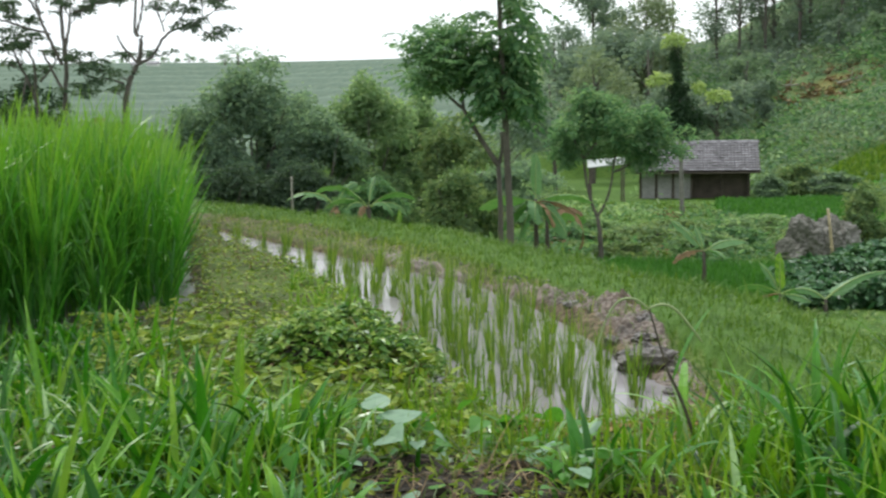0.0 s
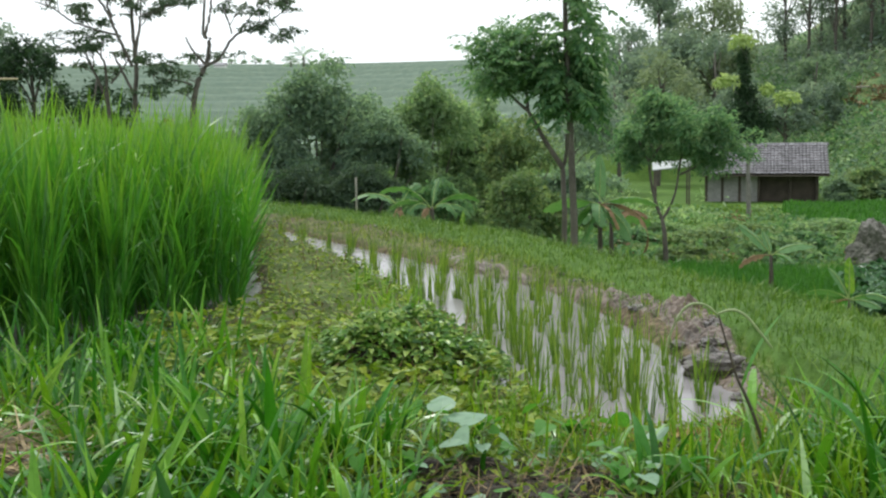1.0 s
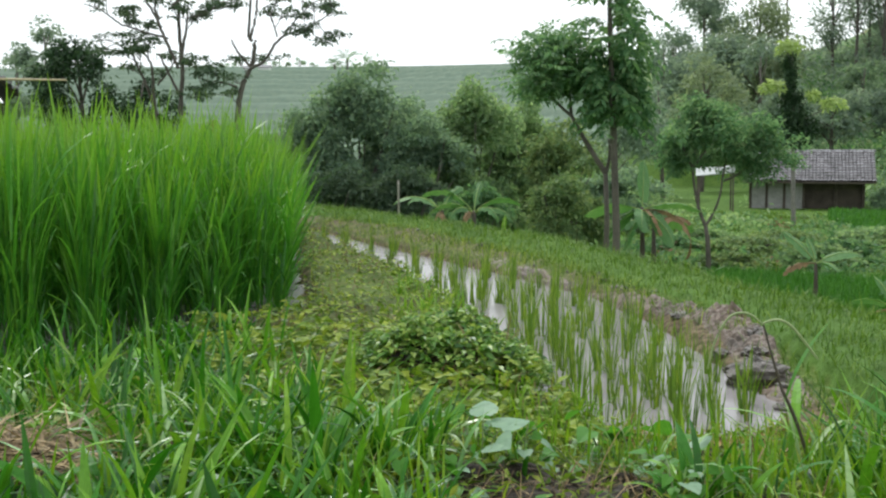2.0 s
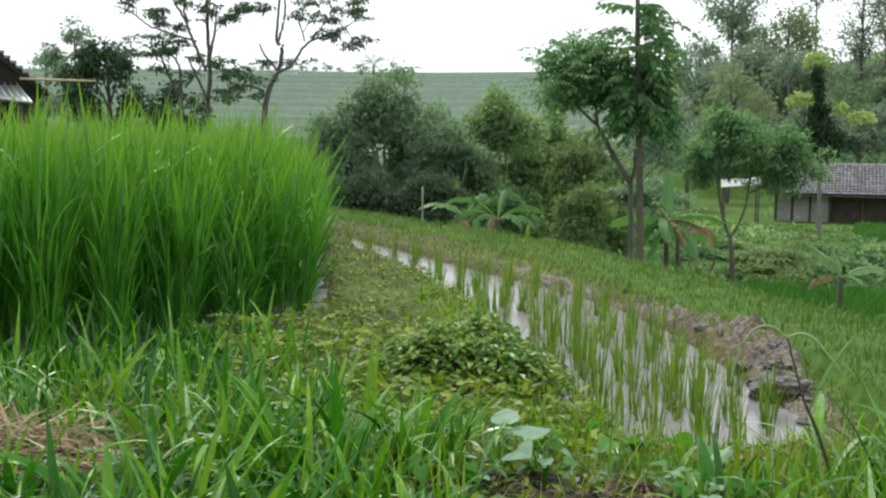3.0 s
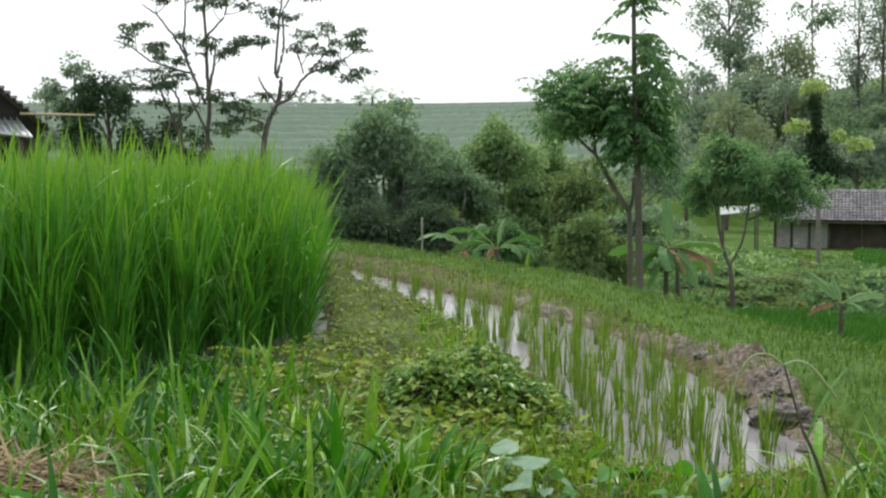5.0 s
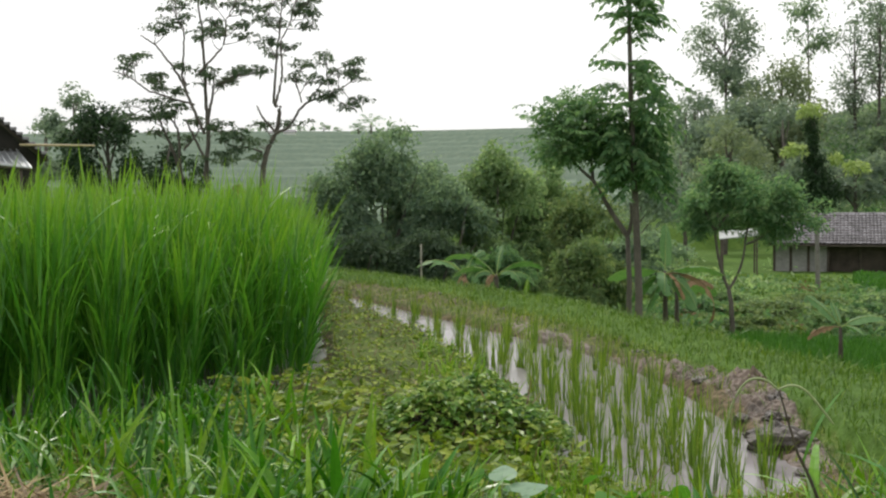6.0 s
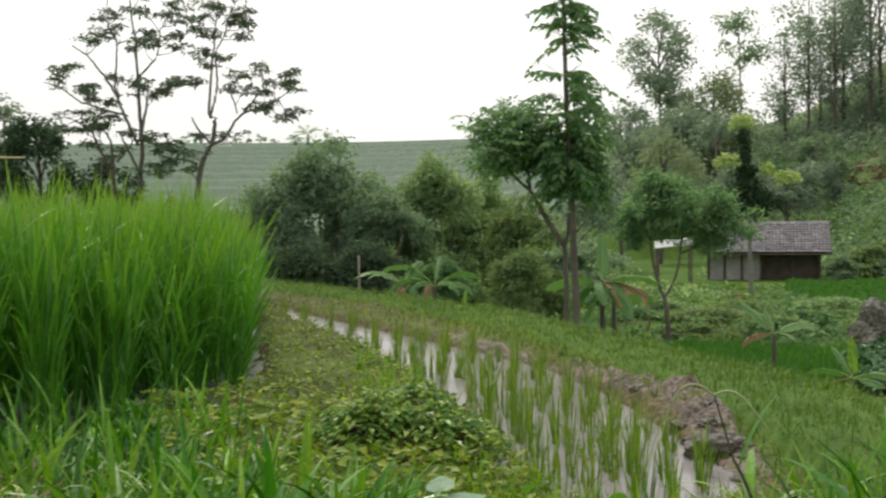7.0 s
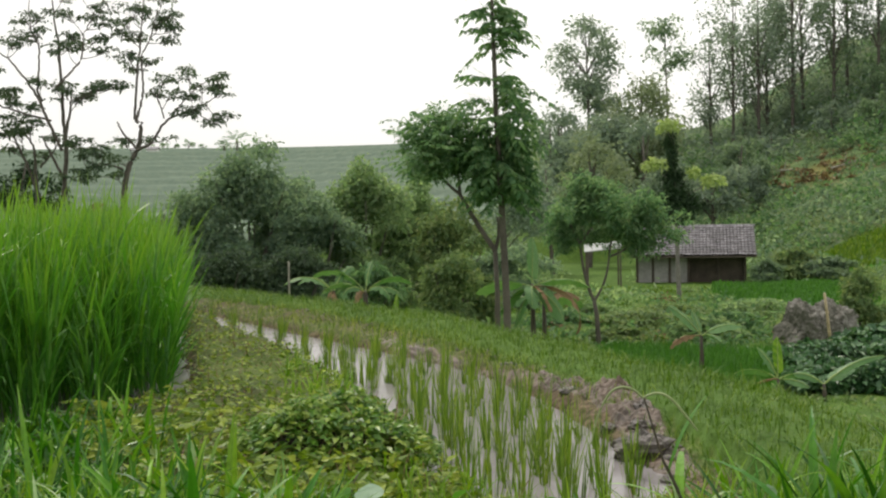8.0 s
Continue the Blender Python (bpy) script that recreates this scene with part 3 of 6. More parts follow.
def rice_hills(ex, ey, edge, culms, per, segs, wide):
    """Rice hills: upright culms, each with leaves that leave it one above the other."""
    n = len(ex) * culms
    hill = np.repeat(np.arange(len(ex)), culms)
    r, th = 0.062 * np.sqrt(rng.random(n)), rng.uniform(0, 2 * np.pi, n)
    x, y = ex[hill] + r * np.cos(th), ey[hill] + r * np.sin(th)
    tall = (rng.normal(1.0, 0.07, len(ex)) + 0.05 * wave(ex, ey, 1.7, 5) - 0.2 * edge)[hill] * rng.uniform(0.85, 1.1, n)
    tall = np.clip(1.05 * tall, 0.6, 1.17)
    lean = np.abs(rng.normal(0.05, 0.05, n)) + 0.5 * r * (1 + 2.5 * edge[hill])
    base = np.stack([x, y, height(x, y) - 0.01], -1)
    culm_h = 0.68 * tall
    out = [blades(base, culm_h, np.full(n, 0.009), lean, np.full(n, 0.03), th, 2)]
    k = np.repeat(np.arange(n), per)
    m = len(k)
    f = np.tile(np.linspace(0.18, 1.0, per), n) + rng.normal(0, 0.06, m)
    f = np.clip(f, 0.08, 1.02)
    up = np.stack([np.sin(lean) * np.cos(th), np.sin(lean) * np.sin(th), np.cos(lean)], -1)
    start = base[k] + up[k] * (culm_h[k] * f)[:, None]
    az = th[k] + rng.normal(0, 1.1, m)
    top = f > 0.8
    L = tall[k] * np.where(top, rng.uniform(0.34, 0.58, m), rng.uniform(0.3, 0.55, m))
    first = np.abs(rng.normal(0.14, 0.09, m)) + 0.5 * lean[k] + 0.3 * edge[hill][k] * rng.random(m)
    bend = np.abs(rng.normal(0.16, 0.14, m)) + (rng.random(m) < np.where(top, 0.14, 0.3)) * rng.uniform(0.5, 1.8, m)
    lv = blades(start, L, wide * rng.uniform(0.65, 1.3, m), first, bend, az, segs, 0.0, 1.8)
    # upper leaves lighter: young growth and the brighter crop top put into colour
    top_tint = np.repeat(np.clip(f, 0, 1), 2 * (segs + 1))
    out.append((lv[0], lv[1], top_tint * (0.55 + 0.45 * lv[2])))
    return out


def tall_rice():
    """Tall rice on a planting grid, thinner where the crop runs on out of sight."""
    gx, gy = np.meshgrid(np.arange(-13, -1.2, 0.21), np.arange(4.3, 16, 0.21))
    cx, cy = (gx + rng.normal(0, 0.03, gx.shape)).ravel(), (gy + rng.normal(0, 0.03, gy.shape)).ravel()
    s = signed(cx, cy, WATER_B)
    keep = (s < np.where(cy > 6.3, -0.09, -0.14)) & (cx > -1.05 * cy - 1.5)
    cx, cy, s = cx[keep], cy[keep], s[keep]
    side = cx < -0.62 * cy - 0.9
    margin = smooth(-0.45, -0.05, s) * smooth(5.2, 6.2, cy)
    out = []
    for k, culms, per, segs, wide in ((~side & (s > -0.7), 16, 6, 6, 0.0135), (~side & (s <= -0.7), 9, 4, 4, 0.016), (side & (rng.random(len(cx)) < 0.5), 5, 3, 3, 0.026)):
        out += rice_hills(cx[k], cy[k], margin[k], culms, per, segs, wide)
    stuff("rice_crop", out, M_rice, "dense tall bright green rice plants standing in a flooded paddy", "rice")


def seedlings():
    """Thin young rice in rows in the water."""
    cx, cy = [], []
    for a in np.arange(-0.42, 0.30, 0.0185):
        y = 3.9 + rng.uniform(0, 0.15)
        drift = rng.normal(0, 0.004)
        while y < 12.4:
            cx.append(a * (y + 1.0) + drift * (y - 7) + 0.025 * np.sin(y * 1.7 + a * 40) + rng.normal(0, 0.03))
            cy.append(y + rng.normal(0, 0.03))
            y += rng.uniform(0.07, 0.19)
    cx, cy = np.array(cx), np.array(cy)
    s = signed(cx, cy, WATER_A)
    k = (s < -0.01) & (rng.random(len(cx)) > 0.16 + 0.25 * smooth(7, 9.5, cy))
    cx, cy = cx[k], cy[k]
    per = 11
    n = len(cx) * per
    r, th = 0.024 * np.sqrt(rng.random(n)), rng.uniform(0, 2 * np.pi, n)
    x, y = np.repeat(cx, per) + r * np.cos(th), np.repeat(cy, per) + r * np.sin(th)
    tall = np.repeat(rng.uniform(0.6, 1.2, len(cx)), per)
    h = 0.29 * tall * rng.uniform(0.45, 1.1, n)
    base = np.stack([x, y, np.full(n, -0.03)], -1)
    lv = blades(base, h, rng.uniform(0.004, 0.009, n), np.abs(rng.normal(0.06, 0.08, n)), np.abs(rng.normal(0.15, 0.25, n)), th, 4, twist=1.0)
    stuff("rice_seedlings", [lv], M_seedling, "thin rows of young green rice seedlings standing in muddy water", "rice")


def bank_plants():
    off_straw = lambda x, y: (np.hypot((x + 1.52) / 0.36, (y - 2.78) / 0.40) > 1) & (np.hypot((x - 0.03) / 0.27, (y - 2.84) / 0.16) > 1) & ((np.abs(x - 0.03) > 0.26) | (y > 2.8))
    # coarse grass in front, on the near bank
    def near(x, y):
        return inside(x, y, LEFT_OF) & (signed(x, y, WATER_A) > 0.05) & (signed(x, y, WATER_B) > 0.02)
    tx, ty = scatter((-2.9, 1.9), (1.3, 5.6), 1850, lambda x, y: near(x, y) & ((y < 3.5 + 0.25 * np.sin(3 * x)) | ((x < -0.75 - 0.36 * (y - 3.5)) & (y < 5.5))) & off_straw(x, y) & (np.abs(x) < 0.5 * y + 0.6))
    lush = smooth(0.1, -0.5, tx) * (0.8 + 0.3 * wave(tx, ty, 3.0, 4)) + 0.35 * smooth(0.3, 0.8, tx)
    bare = smooth(0.6, 0.3, np.hypot((tx - 0.05) / 1.0, (ty - 2.9) / 1.0))
    keep = rng.random(len(tx)) < np.clip(0.2 + 0.8 * lush - 0.7 * bare, 0.06, 1)
    tx, ty, lush = tx[keep], ty[keep], np.clip(lush[keep], 0.15, 1)
    vigour = rng.uniform(0.55, 1.3, len(tx))
    a = []
    for per, h, w, lean, bend, segs, fold, share in ((8, 0.20, 0.010, 0.35, 1.1, 6, 0.0, 1.0), (5, 0.27, 0.019, 0.38, 1.1, 8, 0.35, 0.85), (3, 0.30, 0.031, 0.42, 1.15, 9, 0.4, 0.45)):
        k = np.repeat(np.nonzero(rng.random(len(tx)) < share * (0.4 + 0.6 * lush))[0], per)
        m = len(k)
        th, rr = rng.uniform(0, 2 * np.pi, m), 0.045 * np.sqrt(rng.random(m))
        x, y = tx[k] + rr * np.cos(th), ty[k] + rr * np.sin(th)
        hh = h * vigour[k] * rng.uniform(0.5, 1.25, m) * (1 - 0.45 * smooth(2.9, 3.6, y)) * np.where((x > 0.0) & (x < 0.75), 0.62, 1)
        base = np.stack([x, y, height(x, y) - 0.01], -1)
        a.append(blades(base, hh, w * rng.uniform(0.6, 1.35, m), np.abs(rng.normal(0, lean, m)) + 2.5 * rr, np.abs(rng.normal(bend, 0.6 * bend, m)), th + rng.normal(0, 0.5, m), segs, fold, 1.2))
    stuff("coarse_grass", a, M_grass, "lush coarse green grass blades on the near bank", "grass")
    # blades coloured pale to carry the sheen of the sky
    x, y = scatter((-2.5, 2.2), (1.6, 4.4), 700, lambda x, y: near(x, y) & off_straw(x, y) & (np.abs(x) < 0.5 * y + 0.2) & ((x < -0.1) | (x > 0.6) | (rng.random(len(x)) < 0.35)) & ((y < 3.6) | (x < -0.8)))
    a = blade_field(x, y, 0.25, 0.4, 0.015, 0.55, 1.6, 8, fold=0.3)
    stuff("sheen_grass", [a], M_sheen, "arching grass blades with silvery sky sheen in their pale colour", "grass")
    # thin stems in the open part of the bank
    x, y = scatter((-1.4, 2.3), (0.85, 3.75), 1150, lambda x, y: near(x, y) & off_straw(x, y) & (np.abs(x) < 0.5 * y + 0.2) & (wave(x, y, 6.0, 8) > -0.3))
    a = blade_field(x, y, 0.17, 0.5, 0.0075, 0.18, 0.45, 5)
    stuff("thin_grass", [a], M_young, "thin upright yellow-green grass stems by the water", "grass")
    # slender blades standing up in front of the rice
    x, y = scatter((-2.7, 3.0), (-0.5, 5.0), 300, lambda x, y: near(x, y) & (x < -0.62 - 0.3 * (y - 3.3)) & (np.abs(x) < 0.5 * y + 0.3) & off_straw(x, y))
    a = blade_field(x, y, 0.31, 0.35, 0.016, 0.25, 0.7, 7, fold=0.3)
    stuff("slender_grass", [a], M_grass, "slender upright grass in front of the tall rice", "grass")
    # dead stalks
    x, y = scatter((-2.3, 2.3), (1.4, 4.6), 420, lambda x, y: near(x, y) & (np.abs(x) < 0.5 * y + 0.4))
    a = blade_field(x, y, 0.16, 0.6, 0.004, 0.9, 0.6, 4)
    stuff("dead_stalks", [a], M_straw, "thin dead straw-coloured stalks among the grass", "grass")
    # broken stalks in the bare dark hollow
    x, y = scatter((-0.3, 2.45), (0.42, 3.02), 560, lambda x, y: np.hypot((x - 0.06) / 0.34, (y - 2.76) / 0.28) < 1)
    a = blades(np.stack([x, y, height(x, y) + 0.012], -1), 0.10 * rng.uniform(0.3, 1.3, len(x)), rng.uniform(0.002, 0.0045, len(x)), rng.normal(1.3, 0.25, len(x)), rng.normal(0.1, 0.2, len(x)), rng.uniform(0, 6.28, len(x)), 4)
    stuff("broken_stalks", [a], M_straw, "broken brown stalks lying in a bare dark hollow", "litter")
    # small leaves and stalks close to the soil
    x, y = scatter((-2.2, 2.2), (1.0, 4.2), 12500, lambda x, y: near(x, y) & (off_straw(x, y) | ((x > -0.4) & (rng.random(len(x)) < 0.45))) & (np.abs(x) < 0.5 * y + 0.4))
    n = len(x)
    c = np.stack([x, y, height(x, y) + rng.uniform(0.0, 0.06, n) * np.where(x > 0, 0.6, 1)], -1)
    lv = leaves(c, rng.normal(size=(n, 3)) * [1, 1, 0.6] + [0, 0, 0.2], rng.uniform(0.018, 0.055, n), rng.uniform(0.007, 0.02, n), 0.15)
    k = rng.random(n) < 0.25
    tg = blade_field(x[k], y[k], 0.10, 0.5, 0.005, 0.45, 0.7, 4)
    stuff("ground_cover", [lv, tg], M_weed, "small mixed weeds and litter close to the soil", "weeds")
    # the high grass towards the drop
    x, y = scatter((0.62, 2.0), (2.2, 3.7), 3200, lambda x, y: (x < 0.62 * y + 0.2) & (x > 0.66 + 0.15 * (y - 3.0) + 0.08 * np.sin(9 * y)) & (rng.random(len(x)) < smooth(0.55, 1.0, x)))
    big = rng.random(len(x)) < 0.15
    a = blade_field(x[big], y[big], 0.37, 0.4, 0.024, 0.4, 1.2, 9, fold=0.35)
    k = rng.random(len(x)) < 0.55
    b = blade_field(x[~big & k], y[~big & k], 0.25, 0.5, 0.009, 0.45, 1.1, 6)
    c = blade_field(x[~big & ~k], y[~big & ~k], 0.24, 0.5, 0.008, 0.4, 0.9, 6)
    stuff("yellow_grass", [c], M_young, "thin yellow-green grass at the edge of the bank", "grass")
    stuff("tall_grass", [a, b], M_grass, "tall arching green grass at the edge of the bank", "grass")
    # broad young blades among the high grass
    x, y = scatter((-1.9, 2.3), (1.9, 3.7), 150, lambda x, y: near(x, y) & off_straw(x, y) & ((x > 0.75) | (x < -0.5)) & (np.abs(x) < 0.5 * y + 0.2))
    a = blade_field(x, y, 0.32, 0.35, 0.022, 0.3, 1.0, 9, fold=0.4)
    stuff("young_grass", [a], M_young, "broad yellow-green young blades among the grass", "grass")
    # brown leaf litter at the near corner of the water
    x, y = scatter((0.25, 3.6), (0.95, 4.12), 1400, near)
    n = len(x)
    c = np.stack([x, y, height(x, y) + rng.uniform(0, 0.015, n)], -1)
    lv = leaves(c, rng.normal(size=(n, 3)) * [1, 1, 0.25], rng.uniform(0.015, 0.05, n), rng.uniform(0.006, 0.014, n), 0.05)
    stuff("leaf_litter", [lv], M_deadleaf, "brown dead leaves and stalks at the water's edge", "litter")
    # short turf on the outer bund and the slope under it
    def bund(x, y):
        d = seg_distance(x, y, OUTER, False)
        left = inside(x, y, LEFT_OF)
        return (~left & (d < 3.2) & (y > 3.0) & (x < 0.5 * y + 1)) | (left & (d < 0.2 + 0.06 * wave(x, y, 5, 1)) & (y > 4.2))
    x, y = scatter((-5.0, 2.8), (5.5, 15.5), 185000, bund)
    d = seg_distance(x, y, OUTER, False)
    k = rng.random(len(x)) < np.where(d < 1.6, 1, 0.45)
    a = blade_field(x[k], y[k], 0.07, 0.6, 0.006, 0.5, 0.8, 2)
    tx, ty = scatter((0.4, 5.0), (5.5, 13), 260, lambda x, y: ~inside(x, y, LEFT_OF) & (x < 0.5 * y + 0.6) & (seg_distance(x, y, OUTER, False) > 0.5) & (seg_distance(x, y, OUTER, False) < 2.8))
    k = np.repeat(np.arange(len(tx)), 12)
    th, rr = rng.uniform(0, 2 * np.pi, len(k)), 0.07 * np.sqrt(rng.random(len(k)))
    b = blade_field(tx[k] + rr * np.cos(th), ty[k] + rr * np.sin(th), 0.11, 0.6, 0.008, 0.4, 1.0, 3, az=th)
    stuff("bund_turf", [a, b], M_short, "short green turf along the outer bund", "grass")
    # creeping weeds on the middle bank
    def mid(x, y):
        return near(x, y) & (y > 3.6) & (y < 12) & (x < 0.2) & (signed(x, y, WATER_A) > 0.02) & (seg_distance(x, y, OUTER, False) > 0.8) & ((x > -1.0 - 0.42 * (y - 3.6)) | (y > 5.7))
    x, y = scatter((-2.8, 3.5), (0.4, 12), 30000, mid)
    k = rng.random(len(x)) < np.where(y < 5.8, 0.9, 0.22 + 0.4 * (wave(x, y, 4.0, 2) > 0))
    x, y = x[k], y[k]
    n = len(x)
    nearer = smooth(6.2, 5.2, y)
    z = height(x, y) + (0.03 + 0.05 * nearer) * np.clip(0.45 + 0.7 * wave(x, y, 5.0, 3), 0, 1.2)
    d = rng.normal(size=(n, 3)) * [1, 1, 0.5] + [0, 0, 0.35]
    d[:, 2] *= 0.5
    lv = leaves(np.stack([x, y, z + rng.uniform(0.0, 0.05, n)], -1), d, rng.uniform(0.022, 0.055, n) * (1 + 0.5 * nearer), rng.uniform(0.011, 0.03, n) * (1 + 0.5 * nearer), 0.1, rng.normal(0, 0.45, (n, 3)) + [0, -0.25, 1])
    k = rng.random(n) < 0.07
    tg = blade_field(x[k], y[k], 0.09, 0.5, 0.006, 0.6, 0.8, 3)
    stuff("creeping_weeds", [lv, tg], M_weed, "low creeping yellow-green weeds on the muddy middle bank", "weeds")
    k = rng.random(n) < 0.3
    dl = blade_field(x[k], y[k], 0.10, 0.6, 0.006, 1.3, 0.4, 3)
    stuff("bank_litter", [dl], M_straw, "dry straw litter lying on the middle bank", "litter")
    # small upright tufts over the middle bank
    tx, ty = scatter((-2.8, 3.6), (0.4, 7.4), 620, lambda x, y: mid(x, y) & (signed(x, y, WATER_A) < 0.4 + 0.2 * wave(x, y, 2.2, 6)))
    k = np.repeat(np.arange(len(tx)), 9)
    th, rr = rng.uniform(0, 2 * np.pi, len(k)), 0.03 * np.sqrt(rng.random(len(k)))
    tuft = blade_field(tx[k] + rr * np.cos(th), ty[k] + rr * np.sin(th), 0.13, 0.6, 0.008, 0.35, 0.9, 5, az=th)
    stuff("bank_grass", [tuft], M_young, "small bright tufts of grass on the middle bank", "grass")
    # green fringe where the bank meets the water
    x, y = scatter((-2.6, 4.0), (0.3, 12), 4500, lambda x, y: (np.abs(signed(x, y, WATER_A)) < 0.10) & (seg_distance(x, y, OUTER, False) > 0.9))
    low = y > 6.3
    fr = blade_field(x[~low], y[~low], 0.12, 0.5, 0.007, 0.35, 0.6, 4)
    fl = blade_field(x[low], y[low], 0.06, 0.5, 0.006, 0.4, 0.6, 3)
    stuff("bank_fringe", [fr, fl], M_seedling, "fringe of green grass along the water's edge", "grass")
    # sparse yellowed tufts on the mud strip
    x, y = scatter((-3, 4.2), (1.2, 13), 24000, lambda x, y: inside(x, y, LEFT_OF) & (signed(x, y, WATER_A) > -0.05) & (seg_distance(x, y, OUTER, False) < 0.8))
    k = (wave(x, y, 4.5, 3) > np.where(y > 6.8, -0.45, 0.1))
    a = blade_field(x[k], y[k], 0.075, 0.6, 0.005, 0.45, 0.6, 3)
    stuff("bank_tufts", [a], M_weed, "sparse yellowish grass tufts on the mud strip", "grass")


tall_rice()
seedlings()
bank_plants()


def puff(center, radius, n, size, ratio=0.45, droop=0.2, loose=0.16, low=-0.45):
    """Leaves laid like shingles over a lumpy ellipsoid, open underneath."""
    c, r = np.asarray(center, float), np.asarray(radius, float)
    u = rng.normal(size=(n, 3))
    u /= np.linalg.norm(u, axis=1, keepdims=True)
    u[:, 2] = np.where(u[:, 2] < low, -u[:, 2], u[:, 2])
    ph = rng.uniform(0, 6.28, 4)
    lump = 1 + 0.16 * np.sin(4 * u[:, 0] + ph[0]) * np.cos(3 * u[:, 2] + ph[1]) + 0.12 * np.sin(7 * u[:, 1] + 5 * u[:, 2] + ph[2]) + 0.08 * np.sin(11 * u[:, 0] + 9 * u[:, 2] + ph[3])
    p = c + u * r * (lump + rng.normal(-0.04, loose, n))[:, None]
    face = u / r * r.mean() + rng.normal(0, 0.5, (n, 3))
    d = np.cross(face, rng.normal(size=(n, 3))) + u * 0.5 + [0, 0, -0.15]
    L = size * rng.uniform(0.55, 1.4, n)
    return leaves(p, d, L, L * ratio, droop, face)


def weed_mound(x0, y0):
    """A sprawling heap of pulled weeds: small leaves lying over tangled stems and dark earth, near-black for the shade
    inside, steep in front.
    """
    z0 = float(height(x0, y0)) - 0.02
    e = empty("weed_heap", x0, y0, z0, "leafy green heap of creeping weeds on the bank", "weeds")
    bm = bmesh.new()
    bmesh.ops.create_icosphere(bm, subdivisions=4, radius=1.0)
    for v in bm.verts:
        k = 1 + 0.35 * noise.noise(v.co * 2.3) + 0.15 * noise.noise(v.co * 6.0)
        v.co = Vector((v.co.x * 0.27 * k, v.co.y * 0.24 * k + 0.10, v.co.z * 0.17 * k))
    # core colour doubles as the dark shade under the leaves
    part("earth_shade_core", bm, M_soilshade, e)
    n = 7600
    q, th = np.sqrt(rng.random(n)), rng.uniform(0, 2 * np.pi, n)
    x, y = 0.47 * q * np.cos(th), 0.50 * q * np.sin(th) + 0.12
    dome = 0.235 * np.clip(1 - (x / 0.46) ** 2, 0, 1) * smooth(-0.36, -0.12, y) * smooth(0.75, 0.15, y) * (1 + 0.3 * wave(x, y, 14, 2))
    z = np.maximum(dome - np.abs(rng.normal(0, 0.028, n)), 0.02)
    d = rng.normal(size=(n, 3)) * [1, 1, 0.35] + np.stack([1.2 * x, 0.6 * y - 0.3, np.zeros(n)], -1)
    L = rng.uniform(0.02, 0.05, n)
    lv = leaves(np.stack([x, y, z], -1), d, L, L * 0.58, 0.22, rng.normal(0, 0.4, (n, 3)) + [0, -0.2, 1])
    part("leaf_mass", lv, M_heap, e)
    m = 380
    th, q = rng.uniform(0, 2 * np.pi, m), np.sqrt(rng.random(m))
    x, y = 0.42 * q * np.cos(th), 0.42 * q * np.sin(th) + 0.06
    z = 0.2 * np.clip(1 - (x / 0.42) ** 2, 0, 1) * smooth(-0.36, -0.1, y) * rng.random(m) + 0.02
    st = blades(np.stack([x, y, z], -1), rng.uniform(0.08, 0.22, m), rng.uniform(0.003, 0.006, m), rng.uniform(0.7, 1.7, m), rng.uniform(0.0, 0.8, m), rng.uniform(0, 2 * np.pi, m), 5)
    part("stem_tangle", st, M_straw, e)


weed_mound(-0.47, 4.66)


# ------------------------------------------------------------ trees


def bezier(a, b, c, n=8):
    t = np.linspace(0, 1, n)[:, None]
    a, b, c = (np.asarray(q, float) for q in (a, b, c))
    return (1 - t) ** 2 * a + 2 * t * (1 - t) * b + t * t * c


def clump_leaves(center, radius, n, size, ratio=0.42, sub=9, tight=0.3, droop=0.3, flat=1.0):
    """Leaves in an uneven cluster of small clumps inside an ellipsoid."""
    c, r = np.asarray(center, float), np.asarray(radius, float)
    u = rng.normal(size=(sub, 3))
    u /= np.linalg.norm(u, axis=1, keepdims=True)
    sc = c + u * r * (rng.random((sub, 1)) ** 0.45) * 0.9
    pick = rng.integers(0, sub, n)
    sizes = rng.uniform(0.6, 1.3, (sub, 1))
    p = sc[pick] + np.clip(rng.normal(0, 1, (n, 3)), -2.2, 2.2) * r * tight * sizes[pick]
    d = (p - sc[pick]) / (r * tight) + rng.normal(0, 0.7, (n, 3)) + [0, 0, 0.15]
    d[:, 2] *= flat
    L = size * rng.uniform(0.6, 1.4, n)
    return leaves(p, d, L, L * ratio, droop)


